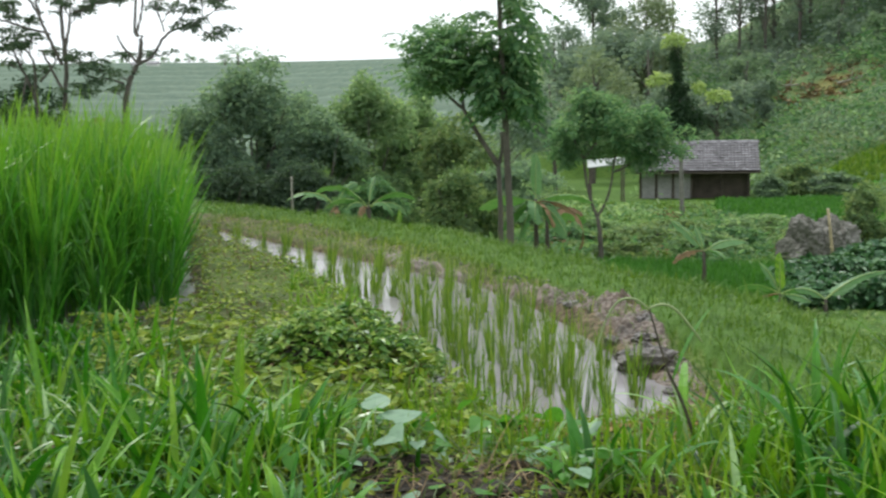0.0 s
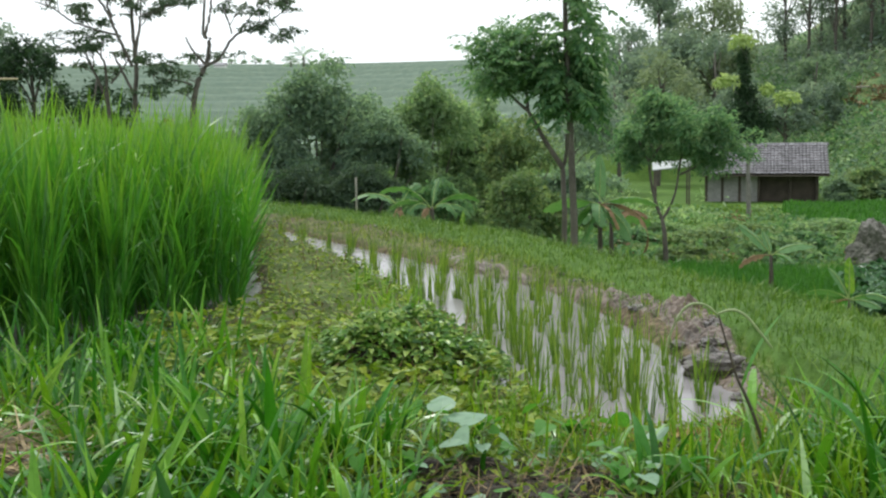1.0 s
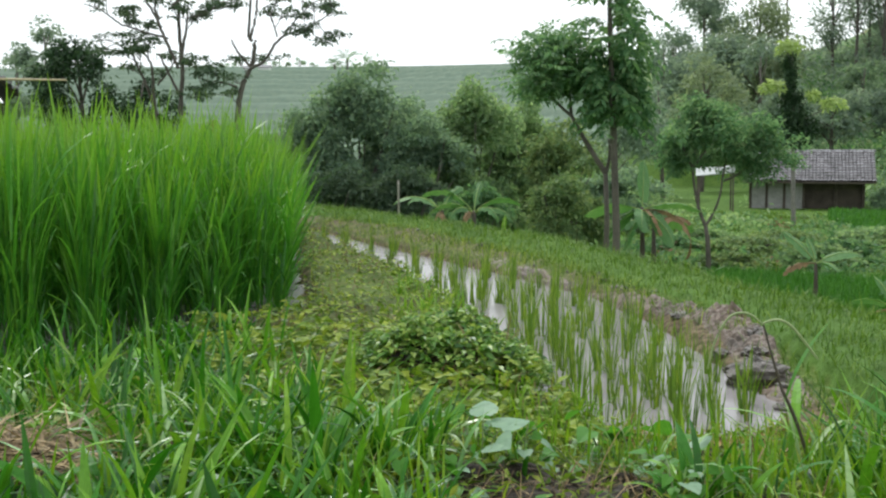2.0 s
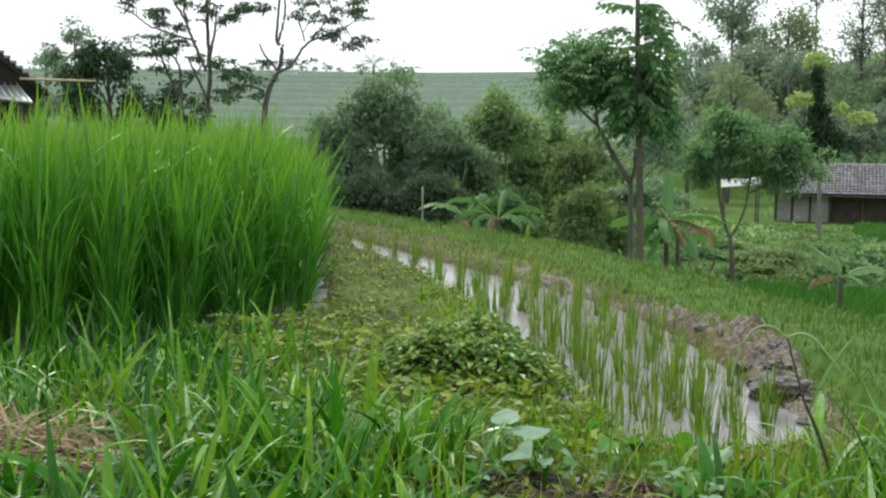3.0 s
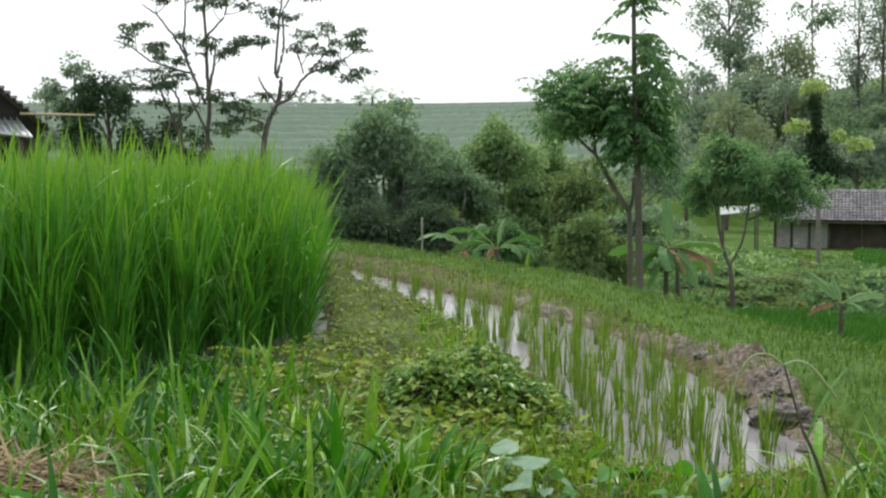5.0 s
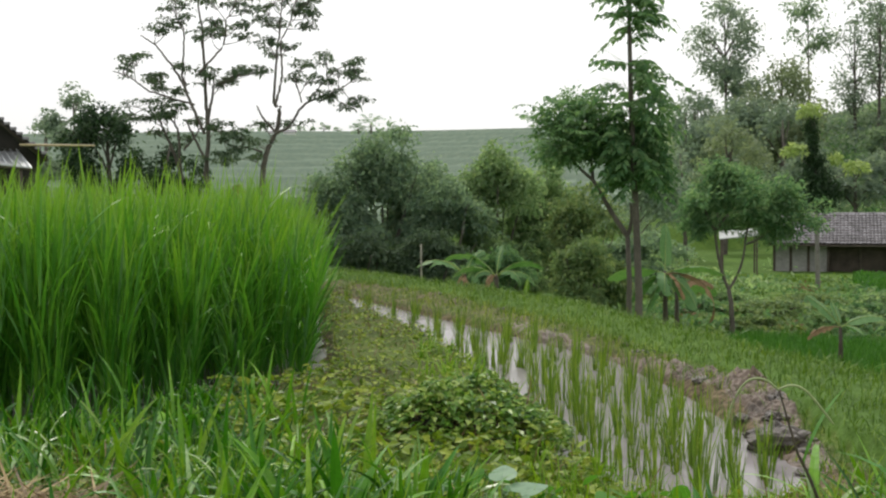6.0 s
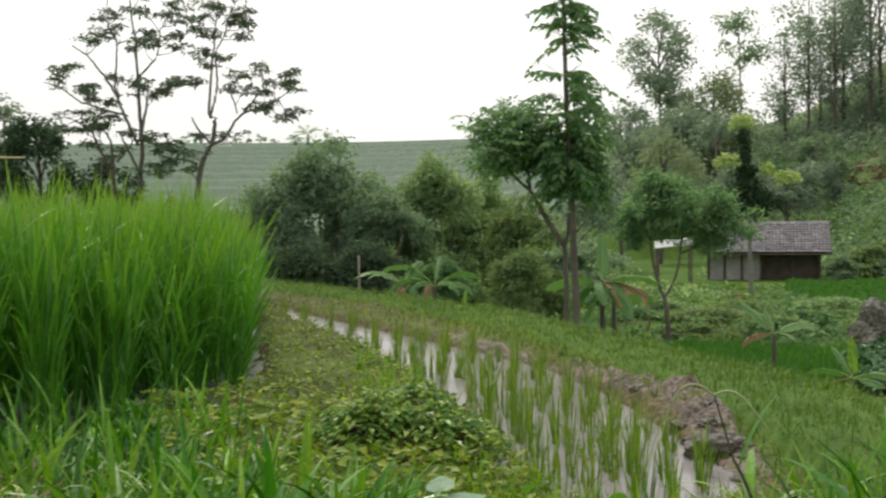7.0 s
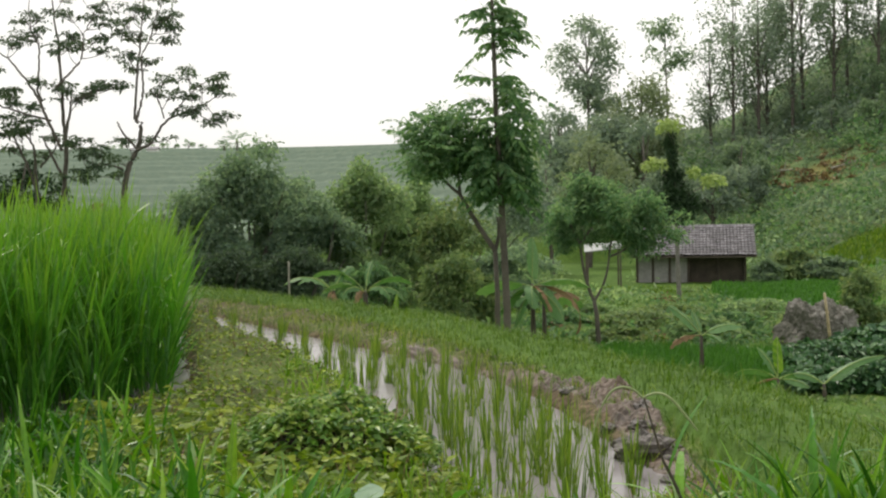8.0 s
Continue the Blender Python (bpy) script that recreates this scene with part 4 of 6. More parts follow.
def frond_leaves(origin, direction, length, pairs, leaf, ratio=0.4, droop=0.5, hang=0.25):
    """Feathered compound leaves: leaflets in pairs along drooping stalks; arrays of origins and directions."""
    n = len(origin)
    t = np.linspace(0.2, 1.0, pairs)
    d = direction / np.linalg.norm(direction, axis=1, keepdims=True)
    L = np.asarray(length)
    pos = origin[:, None, :] + d[:, None, :] * (L[:, None, None] * t[None, :, None])
    pos[..., 2] -= droop * L[:, None] * t[None, :] ** 2
    side = np.cross(d, [0, 0, 1.0])
    side /= np.linalg.norm(side, axis=1, keepdims=True) + 1e-9
    sg = np.array([-1.0, 1.0])
    ctr = np.repeat(pos[:, :, None, :], 2, 2)
    dr = d[:, None, None, :] * 0.45 + side[:, None, None, :] * sg[None, None, :, None] + rng.normal(0, 0.15, (n, pairs, 2, 3))
    dr[..., 2] -= hang * rng.uniform(0.5, 1.5, dr.shape[:-1])
    ctr, dr = ctr.reshape(-1, 3), dr.reshape(-1, 3)
    ll = leaf * rng.uniform(0.7, 1.2, len(ctr))
    stalk = blades(origin, L * 1.0, np.full(n, leaf * 0.08), np.arctan2(np.hypot(d[:, 0], d[:, 1]), d[:, 2]), np.full(n, droop * 0.8), np.arctan2(d[:, 1], d[:, 0]), 3)
    return [leaves(ctr, dr, ll, ll * ratio, 0.15), stalk]


def tree(name, base, wood, crown, bark, leaf, label, category="tree", group=""):
    """A tree from wood pieces and crown pieces, given relative to its base."""
    e = empty(name, *base, label, category, group)
    v, f, al = join(wood)
    part("trunk", (v, f, al, True), bark, e)
    for i, (pieces, mat) in enumerate(crown if leaf is None else [(crown, leaf)]):
        v, f, al = join(pieces)
        part("crown", (v, f, al), mat, e)
    return e


def ground_at(x, y, sink=0.05):
    return (x, y, float(height(x, y)) - sink)


def tall_tree():
    b = np.array(ground_at(1.05, 19.0))
    g = -b[2]
    P = lambda x, z, dy=0.0: np.array([x - b[0], dy, z + g])
    trunk = np.array([P(1.10, -g), P(1.12, -0.6), P(1.06, 1.0), P(0.99, 2.6), P(0.955, 4.2), P(0.94, 5.3)])
    wood = [tube(trunk, [0.075, 0.062, 0.054, 0.042, 0.030, 0.015], 9)]
    mid = lambda z: np.interp(z, [-1, 1, 2.6, 4.2, 5.6], [1.12, 1.06, 0.99, 0.955, 0.94]) - b[0]
    cr = []
    # long-stalked feathered leaves in whorls: from, to, number, length, rise, share on the sunny side
    for z0, z1, n, L, rise, right in ((4.5, 5.3, 16, 0.7, 0.5, 0.5), (3.58, 4.1, 26, 0.95, 0.55, 0.5), (4.1, 4.4, 12, 0.75, 0.5, 0.5), (2.75, 3.15, 20, 1.0, 0.5, 0.85), (2.35, 2.8, 26, 0.95, 0.35, 0.55), (1.7, 2.4, 56, 0.8, 0.2, 0.6), (1.15, 1.75, 50, 0.72, 0.12, 0.66)):
        th = np.where(rng.random(n) < right, rng.uniform(-0.45, 0.45, n), 1 + rng.uniform(-0.45, 0.45, n)) * np.pi
        z = rng.uniform(z0, z1, n)
        o = np.stack([mid(z) + rng.normal(0, 0.02, n), rng.normal(0, 0.05, n), z + g], -1)
        d = np.stack([np.cos(th), np.sin(th), rise + rng.normal(0.1, 0.25, n)], -1)
        cr += frond_leaves(o, d, L * rng.uniform(0.55, 1.1, n), 10, 0.15, 0.42, 0.55, 0.75)
    for x, z, dy, rx, rz, n in ((1.28, 1.6, 0.15, 0.4, 0.45, 460), (0.78, 1.55, 0.2, 0.26, 0.3, 200), (1.35, 2.05, 0.2, 0.35, 0.35, 260), (0.95, 2.1, 0.25, 0.35, 0.4, 260)):
        cr.append(clump_leaves(P(x, z, dy), (rx, rx, rz), n, 0.13, 0.4, 16, 0.25, 0.5))
    tree("feather_leaved_tree", b, wood, [(cr, M_tree)], M_bark, None, "slender tall tree with tiers of feathery green leaves")


def leaning_tree():
    b = np.array(ground_at(0.92, 19.3))
    g = -b[2]
    P = lambda x, z, dy=0.0: np.array([x - b[0], dy, z + g])
    wood = [tube(np.array([P(0.95, -g), P(0.98, -0.4), P(0.95, 0.35)]), [0.055, 0.045, 0.04]),
            tube(bezier(P(0.95, 0.35), P(0.7, 0.7), P(0.38, 1.3)), np.linspace(0.05, 0.03, 8)),
            tube(bezier(P(0.95, 0.35), P(1.05, 0.6), P(1.0, 0.9)), np.linspace(0.035, 0.02, 8)),
            tube(bezier(P(0.38, 1.3), P(0.1, 1.5), P(-0.25, 2.0)), np.linspace(0.03, 0.012, 8)),
            tube(bezier(P(0.38, 1.3), P(0.35, 1.8), P(0.25, 2.5)), np.linspace(0.03, 0.012, 8))]
    cr = []
    for x, z, dy, rx, rz, n in ((-0.1, 1.9, 0, 0.5, 0.4, 1500), (0.3, 2.15, 0.2, 0.5, 0.45, 1500), (0.1, 2.55, 0.1, 0.42, 0.3, 900), (-0.35, 2.25, -0.1, 0.35, 0.3, 600), (0.42, 1.88, 0.1, 0.36, 0.25, 700), (-0.12, 1.72, 0, 0.4, 0.2, 450)):
        for _ in range(4):
            q = rng.normal(0, 0.45, 3)
            s = rng.uniform(0.35, 0.65)
            cr.append(puff(P(x + q[0] * rx, z + q[2] * rz, dy + q[1] * rx), (rx * s, rx * s, rz * s), int(0.10 * n), 0.1, 0.42, 0.35, 0.34))
        cr.append(clump_leaves(P(x, z, dy), (rx, rx, rz), int(0.55 * n), 0.085, 0.4, 24, 0.16))
    n = 130
    th = rng.uniform(0, 2 * np.pi, n)
    o = np.stack([np.clip(rng.normal(0.02, 0.34, n), -0.6, 0.6) - b[0], rng.normal(0, 0.3, n), np.clip(rng.normal(2.15, 0.27, n), 1.65, 2.6) + g], -1)
    cr += frond_leaves(o, np.stack([np.cos(th), np.sin(th), rng.uniform(0, 0.6, n)], -1), rng.uniform(0.3, 0.6, n), 7, 0.11, 0.4, 0.35, 0.5)
    tree("leaning_tree", b, wood, [(cr, M_treelight)], M_bark, None, "small leaning tree with a forked stem and dense crown")


def field_tree():
    b = np.array(ground_at(3.55, 26.0))
    g = -b[2]
    P = lambda x, z, dy=0.0: np.array([x - b[0], dy, z + g])
    wood = [tube(np.array([P(3.6, -g), P(3.55, -1.4), P(3.5, -1.1)]), [0.065, 0.055, 0.045]),
            tube(bezier(P(3.5, -1.1), P(3.25, -0.6), P(3.2, 0.2)), np.linspace(0.04, 0.028, 8)),
            tube(bezier(P(3.5, -1.1), P(3.8, -0.7), P(3.85, -0.1)), np.linspace(0.034, 0.022, 8)),
            tube(bezier(P(3.2, 0.2), P(3.0, 0.6), P(2.8, 1.0)), np.linspace(0.035, 0.015, 8)),
            tube(bezier(P(3.2, 0.2), P(3.5, 0.5), P(3.6, 1.1)), np.linspace(0.035, 0.015, 8)),
            tube(bezier(P(3.85, -0.1), P(4.3, 0.0), P(4.6, 0.5)), np.linspace(0.03, 0.012, 8)),
            tube(bezier(P(3.85, -0.1), P(3.9, 0.4), P(4.1, 0.9)), np.linspace(0.03, 0.012, 8))]
    cr = []
    for x, z, dy, rx, rz, n in ((2.9, 0.7, 0, 0.5, 0.4, 1300), (3.4, 1.05, 0.2, 0.6, 0.5, 1800), (3.9, 0.9, -0.1, 0.6, 0.45, 1800), (4.5, 0.75, 0.1, 0.6, 0.45, 1600), (5.0, 0.4, 0, 0.5, 0.35, 900), (4.1, 0.35, 0.2, 0.6, 0.3, 1000), (3.1, 0.35, 0.2, 0.5, 0.25, 700), (3.7, 1.4, 0, 0.5, 0.25, 700), (4.9, 1.0, 0.2, 0.4, 0.3, 500), (2.75, 0.25, 0.1, 0.35, 0.25, 500), (4.6, 0.1, 0.0, 0.45, 0.25, 600), (3.3, 1.5, 0.1, 0.4, 0.22, 400)):
        for _ in range(5):
            q = rng.normal(0, 0.5, 3)
            s = rng.uniform(0.32, 0.58)
            cr.append(puff(P(x + q[0] * rx, z + q[2] * rz, dy + q[1] * rx), (rx * s, rx * s, rz * s), int(0.12 * n), 0.11, 0.45, 0.3, 0.34))
        cr.append(clump_leaves(P(x, z, dy), (rx, rx, rz), int(0.55 * n), 0.1, 0.4, 24, 0.17))
    tree("spreading_tree", b, wood, [(cr, M_treelight)], M_bark, None, "small spreading tree with fine green foliage over forked stems")


def slim_tree():
    b = np.array(ground_at(9.35, 45.0))
    g = -b[2]
    P = lambda x, z, dy=0.0: np.array([x - b[0], dy, z + g])
    wood = [tube(np.array([P(9.38, -g), P(9.33, -1.0), P(9.28, 1.0), P(9.2, 3.8)]), [0.10, 0.085, 0.06, 0.025])]
    cr = []
    for x, z, rx, rz, n in ((9.3, 0.75, 0.7, 0.45, 1400), (9.3, 1.35, 0.75, 0.5, 1700), (9.2, 2.0, 0.45, 0.5, 1100), (9.15, 2.8, 0.25, 0.6, 650), (9.1, 3.4, 0.2, 0.4, 300), (9.9, 1.1, 0.4, 0.4, 500)):
        cr.append(clump_leaves(P(x, z), (rx, rx, rz), int(1.6 * n), 0.12, 0.5, 12, 0.28))
    li = []
    for x, z, rx, rz, n in ((8.98, 3.95, 0.34, 0.22, 260), (8.42, 2.5, 0.34, 0.2, 220), (9.9, 2.2, 0.2, 0.16, 100), (10.65, 1.84, 0.34, 0.2, 220)):
        li.append(puff(P(x, z, -0.35), (rx, rx, rz), n, 0.2, 0.5, 0.2, 0.25))
        wood.append(tube(bezier(P(9.25, z - 0.7), P(0.5 * (x + 9.25), z - 0.4), P(x, z)), np.linspace(0.03, 0.012, 8), 5))
    tree("slim_tree", b, wood, [(cr, M_dark), (li, M_lime)], M_barkgrey, None, "slim dark tree with bright lime-green shoots in front of the hut")


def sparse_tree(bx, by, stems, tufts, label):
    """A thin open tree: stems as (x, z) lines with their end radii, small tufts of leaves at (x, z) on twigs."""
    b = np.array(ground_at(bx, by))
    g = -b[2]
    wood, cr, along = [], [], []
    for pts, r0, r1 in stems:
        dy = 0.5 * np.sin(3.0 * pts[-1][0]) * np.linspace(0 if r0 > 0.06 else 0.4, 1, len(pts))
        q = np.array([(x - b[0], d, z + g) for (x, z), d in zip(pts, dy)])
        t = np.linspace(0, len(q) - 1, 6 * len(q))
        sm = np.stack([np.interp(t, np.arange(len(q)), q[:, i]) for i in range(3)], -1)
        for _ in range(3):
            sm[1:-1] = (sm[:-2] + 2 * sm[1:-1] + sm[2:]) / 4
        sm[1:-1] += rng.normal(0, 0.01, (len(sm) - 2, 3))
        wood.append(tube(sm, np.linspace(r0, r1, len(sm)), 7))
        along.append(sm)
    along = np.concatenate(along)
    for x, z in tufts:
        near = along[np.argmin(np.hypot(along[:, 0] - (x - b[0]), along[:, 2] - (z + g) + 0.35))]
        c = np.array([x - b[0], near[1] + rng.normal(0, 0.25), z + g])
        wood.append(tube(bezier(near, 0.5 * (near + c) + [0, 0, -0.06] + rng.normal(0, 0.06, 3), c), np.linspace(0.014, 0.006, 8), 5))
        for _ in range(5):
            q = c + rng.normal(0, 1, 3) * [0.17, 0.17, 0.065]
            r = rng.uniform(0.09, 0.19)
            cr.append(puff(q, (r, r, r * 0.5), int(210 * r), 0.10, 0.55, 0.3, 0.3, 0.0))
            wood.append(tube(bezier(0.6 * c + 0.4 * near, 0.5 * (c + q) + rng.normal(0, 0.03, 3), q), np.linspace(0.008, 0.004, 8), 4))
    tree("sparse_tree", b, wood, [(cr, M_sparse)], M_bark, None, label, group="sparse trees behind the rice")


tall_tree()
leaning_tree()
field_tree()
slim_tree()
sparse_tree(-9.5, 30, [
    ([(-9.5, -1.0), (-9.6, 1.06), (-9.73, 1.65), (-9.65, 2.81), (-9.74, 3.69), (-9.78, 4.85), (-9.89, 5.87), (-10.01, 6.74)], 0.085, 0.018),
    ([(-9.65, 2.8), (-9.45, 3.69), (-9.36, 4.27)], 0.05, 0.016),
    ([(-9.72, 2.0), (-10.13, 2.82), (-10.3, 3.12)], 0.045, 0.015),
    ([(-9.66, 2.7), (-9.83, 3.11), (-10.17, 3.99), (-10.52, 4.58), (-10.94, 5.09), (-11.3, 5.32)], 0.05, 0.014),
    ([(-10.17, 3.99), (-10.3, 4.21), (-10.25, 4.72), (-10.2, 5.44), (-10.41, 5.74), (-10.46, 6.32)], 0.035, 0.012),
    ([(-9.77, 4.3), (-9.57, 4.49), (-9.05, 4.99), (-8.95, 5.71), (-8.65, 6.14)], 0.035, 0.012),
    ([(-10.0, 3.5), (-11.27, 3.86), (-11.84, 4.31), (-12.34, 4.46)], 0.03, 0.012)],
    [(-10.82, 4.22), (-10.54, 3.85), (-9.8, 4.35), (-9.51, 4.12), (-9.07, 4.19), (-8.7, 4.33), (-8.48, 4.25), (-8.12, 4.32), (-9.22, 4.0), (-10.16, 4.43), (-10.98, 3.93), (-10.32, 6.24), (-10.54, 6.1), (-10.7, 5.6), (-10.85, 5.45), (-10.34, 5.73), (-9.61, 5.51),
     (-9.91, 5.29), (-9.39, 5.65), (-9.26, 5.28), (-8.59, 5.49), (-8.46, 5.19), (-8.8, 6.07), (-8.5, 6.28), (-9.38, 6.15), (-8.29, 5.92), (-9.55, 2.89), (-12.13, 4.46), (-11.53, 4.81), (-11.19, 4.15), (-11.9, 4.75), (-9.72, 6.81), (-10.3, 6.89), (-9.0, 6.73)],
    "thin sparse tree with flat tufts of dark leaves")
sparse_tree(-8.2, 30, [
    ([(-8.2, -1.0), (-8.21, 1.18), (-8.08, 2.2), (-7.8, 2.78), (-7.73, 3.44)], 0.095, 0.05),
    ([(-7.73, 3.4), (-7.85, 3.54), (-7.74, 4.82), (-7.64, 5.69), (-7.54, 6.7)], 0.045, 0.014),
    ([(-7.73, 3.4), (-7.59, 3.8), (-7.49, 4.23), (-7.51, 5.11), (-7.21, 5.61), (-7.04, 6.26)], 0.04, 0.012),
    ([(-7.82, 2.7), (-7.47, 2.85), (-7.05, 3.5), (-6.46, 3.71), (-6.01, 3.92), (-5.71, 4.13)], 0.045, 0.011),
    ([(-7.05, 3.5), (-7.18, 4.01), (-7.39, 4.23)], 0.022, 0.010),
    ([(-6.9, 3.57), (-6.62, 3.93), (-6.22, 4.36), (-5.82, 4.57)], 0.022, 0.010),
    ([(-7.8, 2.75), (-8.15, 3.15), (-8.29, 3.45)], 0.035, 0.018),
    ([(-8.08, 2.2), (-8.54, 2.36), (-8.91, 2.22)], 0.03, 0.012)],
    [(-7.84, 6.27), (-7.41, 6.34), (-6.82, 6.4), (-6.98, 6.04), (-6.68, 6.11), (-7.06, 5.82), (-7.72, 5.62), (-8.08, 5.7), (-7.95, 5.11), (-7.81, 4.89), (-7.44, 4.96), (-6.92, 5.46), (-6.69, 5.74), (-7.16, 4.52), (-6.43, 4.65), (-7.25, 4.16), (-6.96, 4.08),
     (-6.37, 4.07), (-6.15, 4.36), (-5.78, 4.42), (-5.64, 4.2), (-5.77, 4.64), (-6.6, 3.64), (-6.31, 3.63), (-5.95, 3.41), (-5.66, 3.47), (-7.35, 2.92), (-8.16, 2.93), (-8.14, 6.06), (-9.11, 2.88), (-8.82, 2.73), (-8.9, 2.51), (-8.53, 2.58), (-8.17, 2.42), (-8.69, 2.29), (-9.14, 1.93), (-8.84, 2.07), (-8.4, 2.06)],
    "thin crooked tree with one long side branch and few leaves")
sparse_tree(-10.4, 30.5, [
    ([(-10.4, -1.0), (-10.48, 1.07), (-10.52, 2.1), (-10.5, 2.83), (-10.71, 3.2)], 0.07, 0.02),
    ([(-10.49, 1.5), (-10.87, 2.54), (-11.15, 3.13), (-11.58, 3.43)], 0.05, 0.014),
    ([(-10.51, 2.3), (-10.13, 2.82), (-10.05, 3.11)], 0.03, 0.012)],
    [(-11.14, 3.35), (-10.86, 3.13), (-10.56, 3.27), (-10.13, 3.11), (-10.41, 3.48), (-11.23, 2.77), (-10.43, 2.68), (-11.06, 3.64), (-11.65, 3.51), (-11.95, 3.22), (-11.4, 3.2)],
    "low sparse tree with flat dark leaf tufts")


def bush(x, y, wx, h, leaf, mat, label, n=5200, seed_sub=26, name="bush", wy=None, group=""):
    global rng
    rng = np.random.default_rng(int(abs(x) * 100 + y * 7))
    b = np.array(ground_at(x, y))
    wy = wy or wx * 0.8
    wood, cr = [], []
    for i in range(6):
        th = rng.uniform(0, 2 * np.pi)
        tip = (wx * 0.55 * np.cos(th), wy * 0.5 * np.sin(th), h * rng.uniform(0.55, 0.85))
        wood.append(tube(bezier((rng.normal(0, 0.1), rng.normal(0, 0.1), 0), (tip[0] * 0.3, tip[1] * 0.3, h * 0.4), tip), np.linspace(0.035 * h / 3 + 0.01, 0.01, 8), 5))
    k = 18
    for i in range(k):
        th = 2.4 * i + rng.uniform(0, 0.8)
        up = 0.04 + 0.9 * ((i * 0.618 + rng.uniform(0, 0.25)) % 1.0)
        rr = np.sqrt(max(0.04, 1 - (up - 0.35) ** 2 / 0.42)) * rng.uniform(0.45, 0.72)
        c = np.array([wx * rr * np.cos(th), wy * rr * np.sin(th), h * up * 0.84])
        if i < 3:
            c = np.array([(0.05, -0.42, 0.45)[i] * wx, 0.0, h * (0.85, 0.72, 0.68)[i]])
        q = rng.uniform(0.65, 1.2) if i > 2 else 1.15
        rad = np.array([wx * 0.34 * q, wy * 0.34 * q, h * 0.12 * q])
        cr.append(puff(c, rad, int(0.8 * n / k), leaf * 1.25, 0.45))
        for _ in range(5):
            u = rng.normal(size=3) + [0, 0, 0.4]
            u /= np.linalg.norm(u)
            s = rng.uniform(0.3, 0.6)
            cr.append(puff(c + u * rad * 0.95, rad * s, int(0.28 * n / k), leaf * 1.2, 0.45, 0.2, 0.26, -0.2))
        cr.append(clump_leaves(c, rad * 1.25, int(0.2 * n / k), leaf * 1.1, 0.4, 12, 0.2))
    return tree(name, b, wood, cr, M_bark, mat, label, "bush", group)


bush(-5.2, 32, 1.8, 5.2, 0.12, M_bush, "large grey-green bush behind the bund", 12000)
bush(-4.0, 33, 1.5, 4.4, 0.12, M_bush, "broad dull green bush in the hedge row", 9000)
bush(-3.3, 31.5, 1.4, 3.9, 0.11, M_bush, "leafy green bush filling the hedge row", 7000)
bush(-6.7, 31.5, 1.2, 3.9, 0.11, M_bush, "leafy bush at the end of the hedge row", 5000)
bush(-3.6, 29.5, 1.2, 2.3, 0.10, M_sparse, "dark low bush at the foot of the hedge", 5500)
bush(-5.4, 29, 1.4, 2.3, 0.10, M_sparse, "dark low bush beside the bund", 5500)
bush(-2.1, 33, 1.5, 4.8, 0.13, M_bushlight, "rounded feathery bush in the hedge row", 9000)
bush(-0.8, 35, 1.4, 4.4, 0.13, M_bushlight, "yellowish green bush in the hedge row", 7000)
bush(0.25, 23.5, 0.75, 2.2, 0.07, M_bushy, "olive bush with yellow tips beside the tall tree", 7000)
bush(0.5, 32, 1.3, 3.7, 0.11, M_bushy, "olive green bush in the hedge row", 6000)
bush(-7.3, 33, 1.3, 3.3, 0.11, M_bush, "low green bush beside the rice", 5000)
bush(-7.95, 27, 0.5, 2.9, 0.11, M_bananadry, "reddish brown withered shrub behind the rice", 1500)
bush(2.5, 40, 1.8, 2.6, 0.13, M_bush, "low green bush on the slope", 5000)
bush(-1.7, 27.5, 1.0, 1.9, 0.10, M_tree, "dark green undergrowth behind the banana plants", 4000)
bush(6.9, 20.5, 1.0, 0.5, 0.14, M_taro, "low dark shrub with large leaves below the boulder", 3200)
bush(6.1, 18.2, 0.7, 0.42, 0.12, M_taro, "dark glossy shrub at the foot of the bund", 2400)
bush(7.0, 18.0, 0.7, 0.5, 0.13, M_taro, "dark glossy large-leaved shrub in the lower field", 2600)
bush(8.1, 19.4, 0.9, 0.65, 0.14, M_taro, "dark glossy spreading shrub in the lower field", 2600)
bush(8.7, 22.5, 0.9, 0.5, 0.2, M_taro, "spreading dark shrub under the boulder", 1600)
bush(16.9, 59.5, 0.9, 1.5, 0.2, M_hillhaze, "low weedy bush on the terrace edge", 1800)
bush(9.4, 25.5, 0.6, 1.55, 0.09, M_bushy, "olive leaning shrub beside the boulder", 1700)
for x, y, w, h, mat, words in ((5.7, 24.6, 0.9, 0.75, M_bushlight, "light green leafy bush"), (4.2, 26.6, 0.8, 0.45, M_bushy, "low olive bush"), (7.0, 27.6, 1.0, 0.6, M_tree, "low green bush"), (5.1, 29.6, 1.2, 0.5, M_bushy, "low spreading olive bush"),
                              (8.6, 31.2, 1.2, 0.6, M_bushlight, "light green spreading bush"), (3.4, 30.5, 0.9, 0.6, M_tree, "low green bush"), (6.9, 34.5, 1.3, 0.6, M_bushy, "low spreading olive bush"), (9.4, 34.0, 1.0, 0.7, M_tree, "low green bush"), (4.6, 34.0, 1.1, 0.7, M_bushlight, "light green leafy bush")):
    bush(x, y, w, h, 0.11, mat, words + " on a terrace of the valley floor", 1500, group="bushes on the terraces")
bush(19.8, 64, 1.5, 1.9, 0.22, M_bushy, "reddish green bush beside the hut", 2600)
bush(21.5, 63, 1.6, 1.5, 0.22, M_hillhaze, "low green bush beside the hut", 2200)

# ------------------------------------------------------------ banana plants


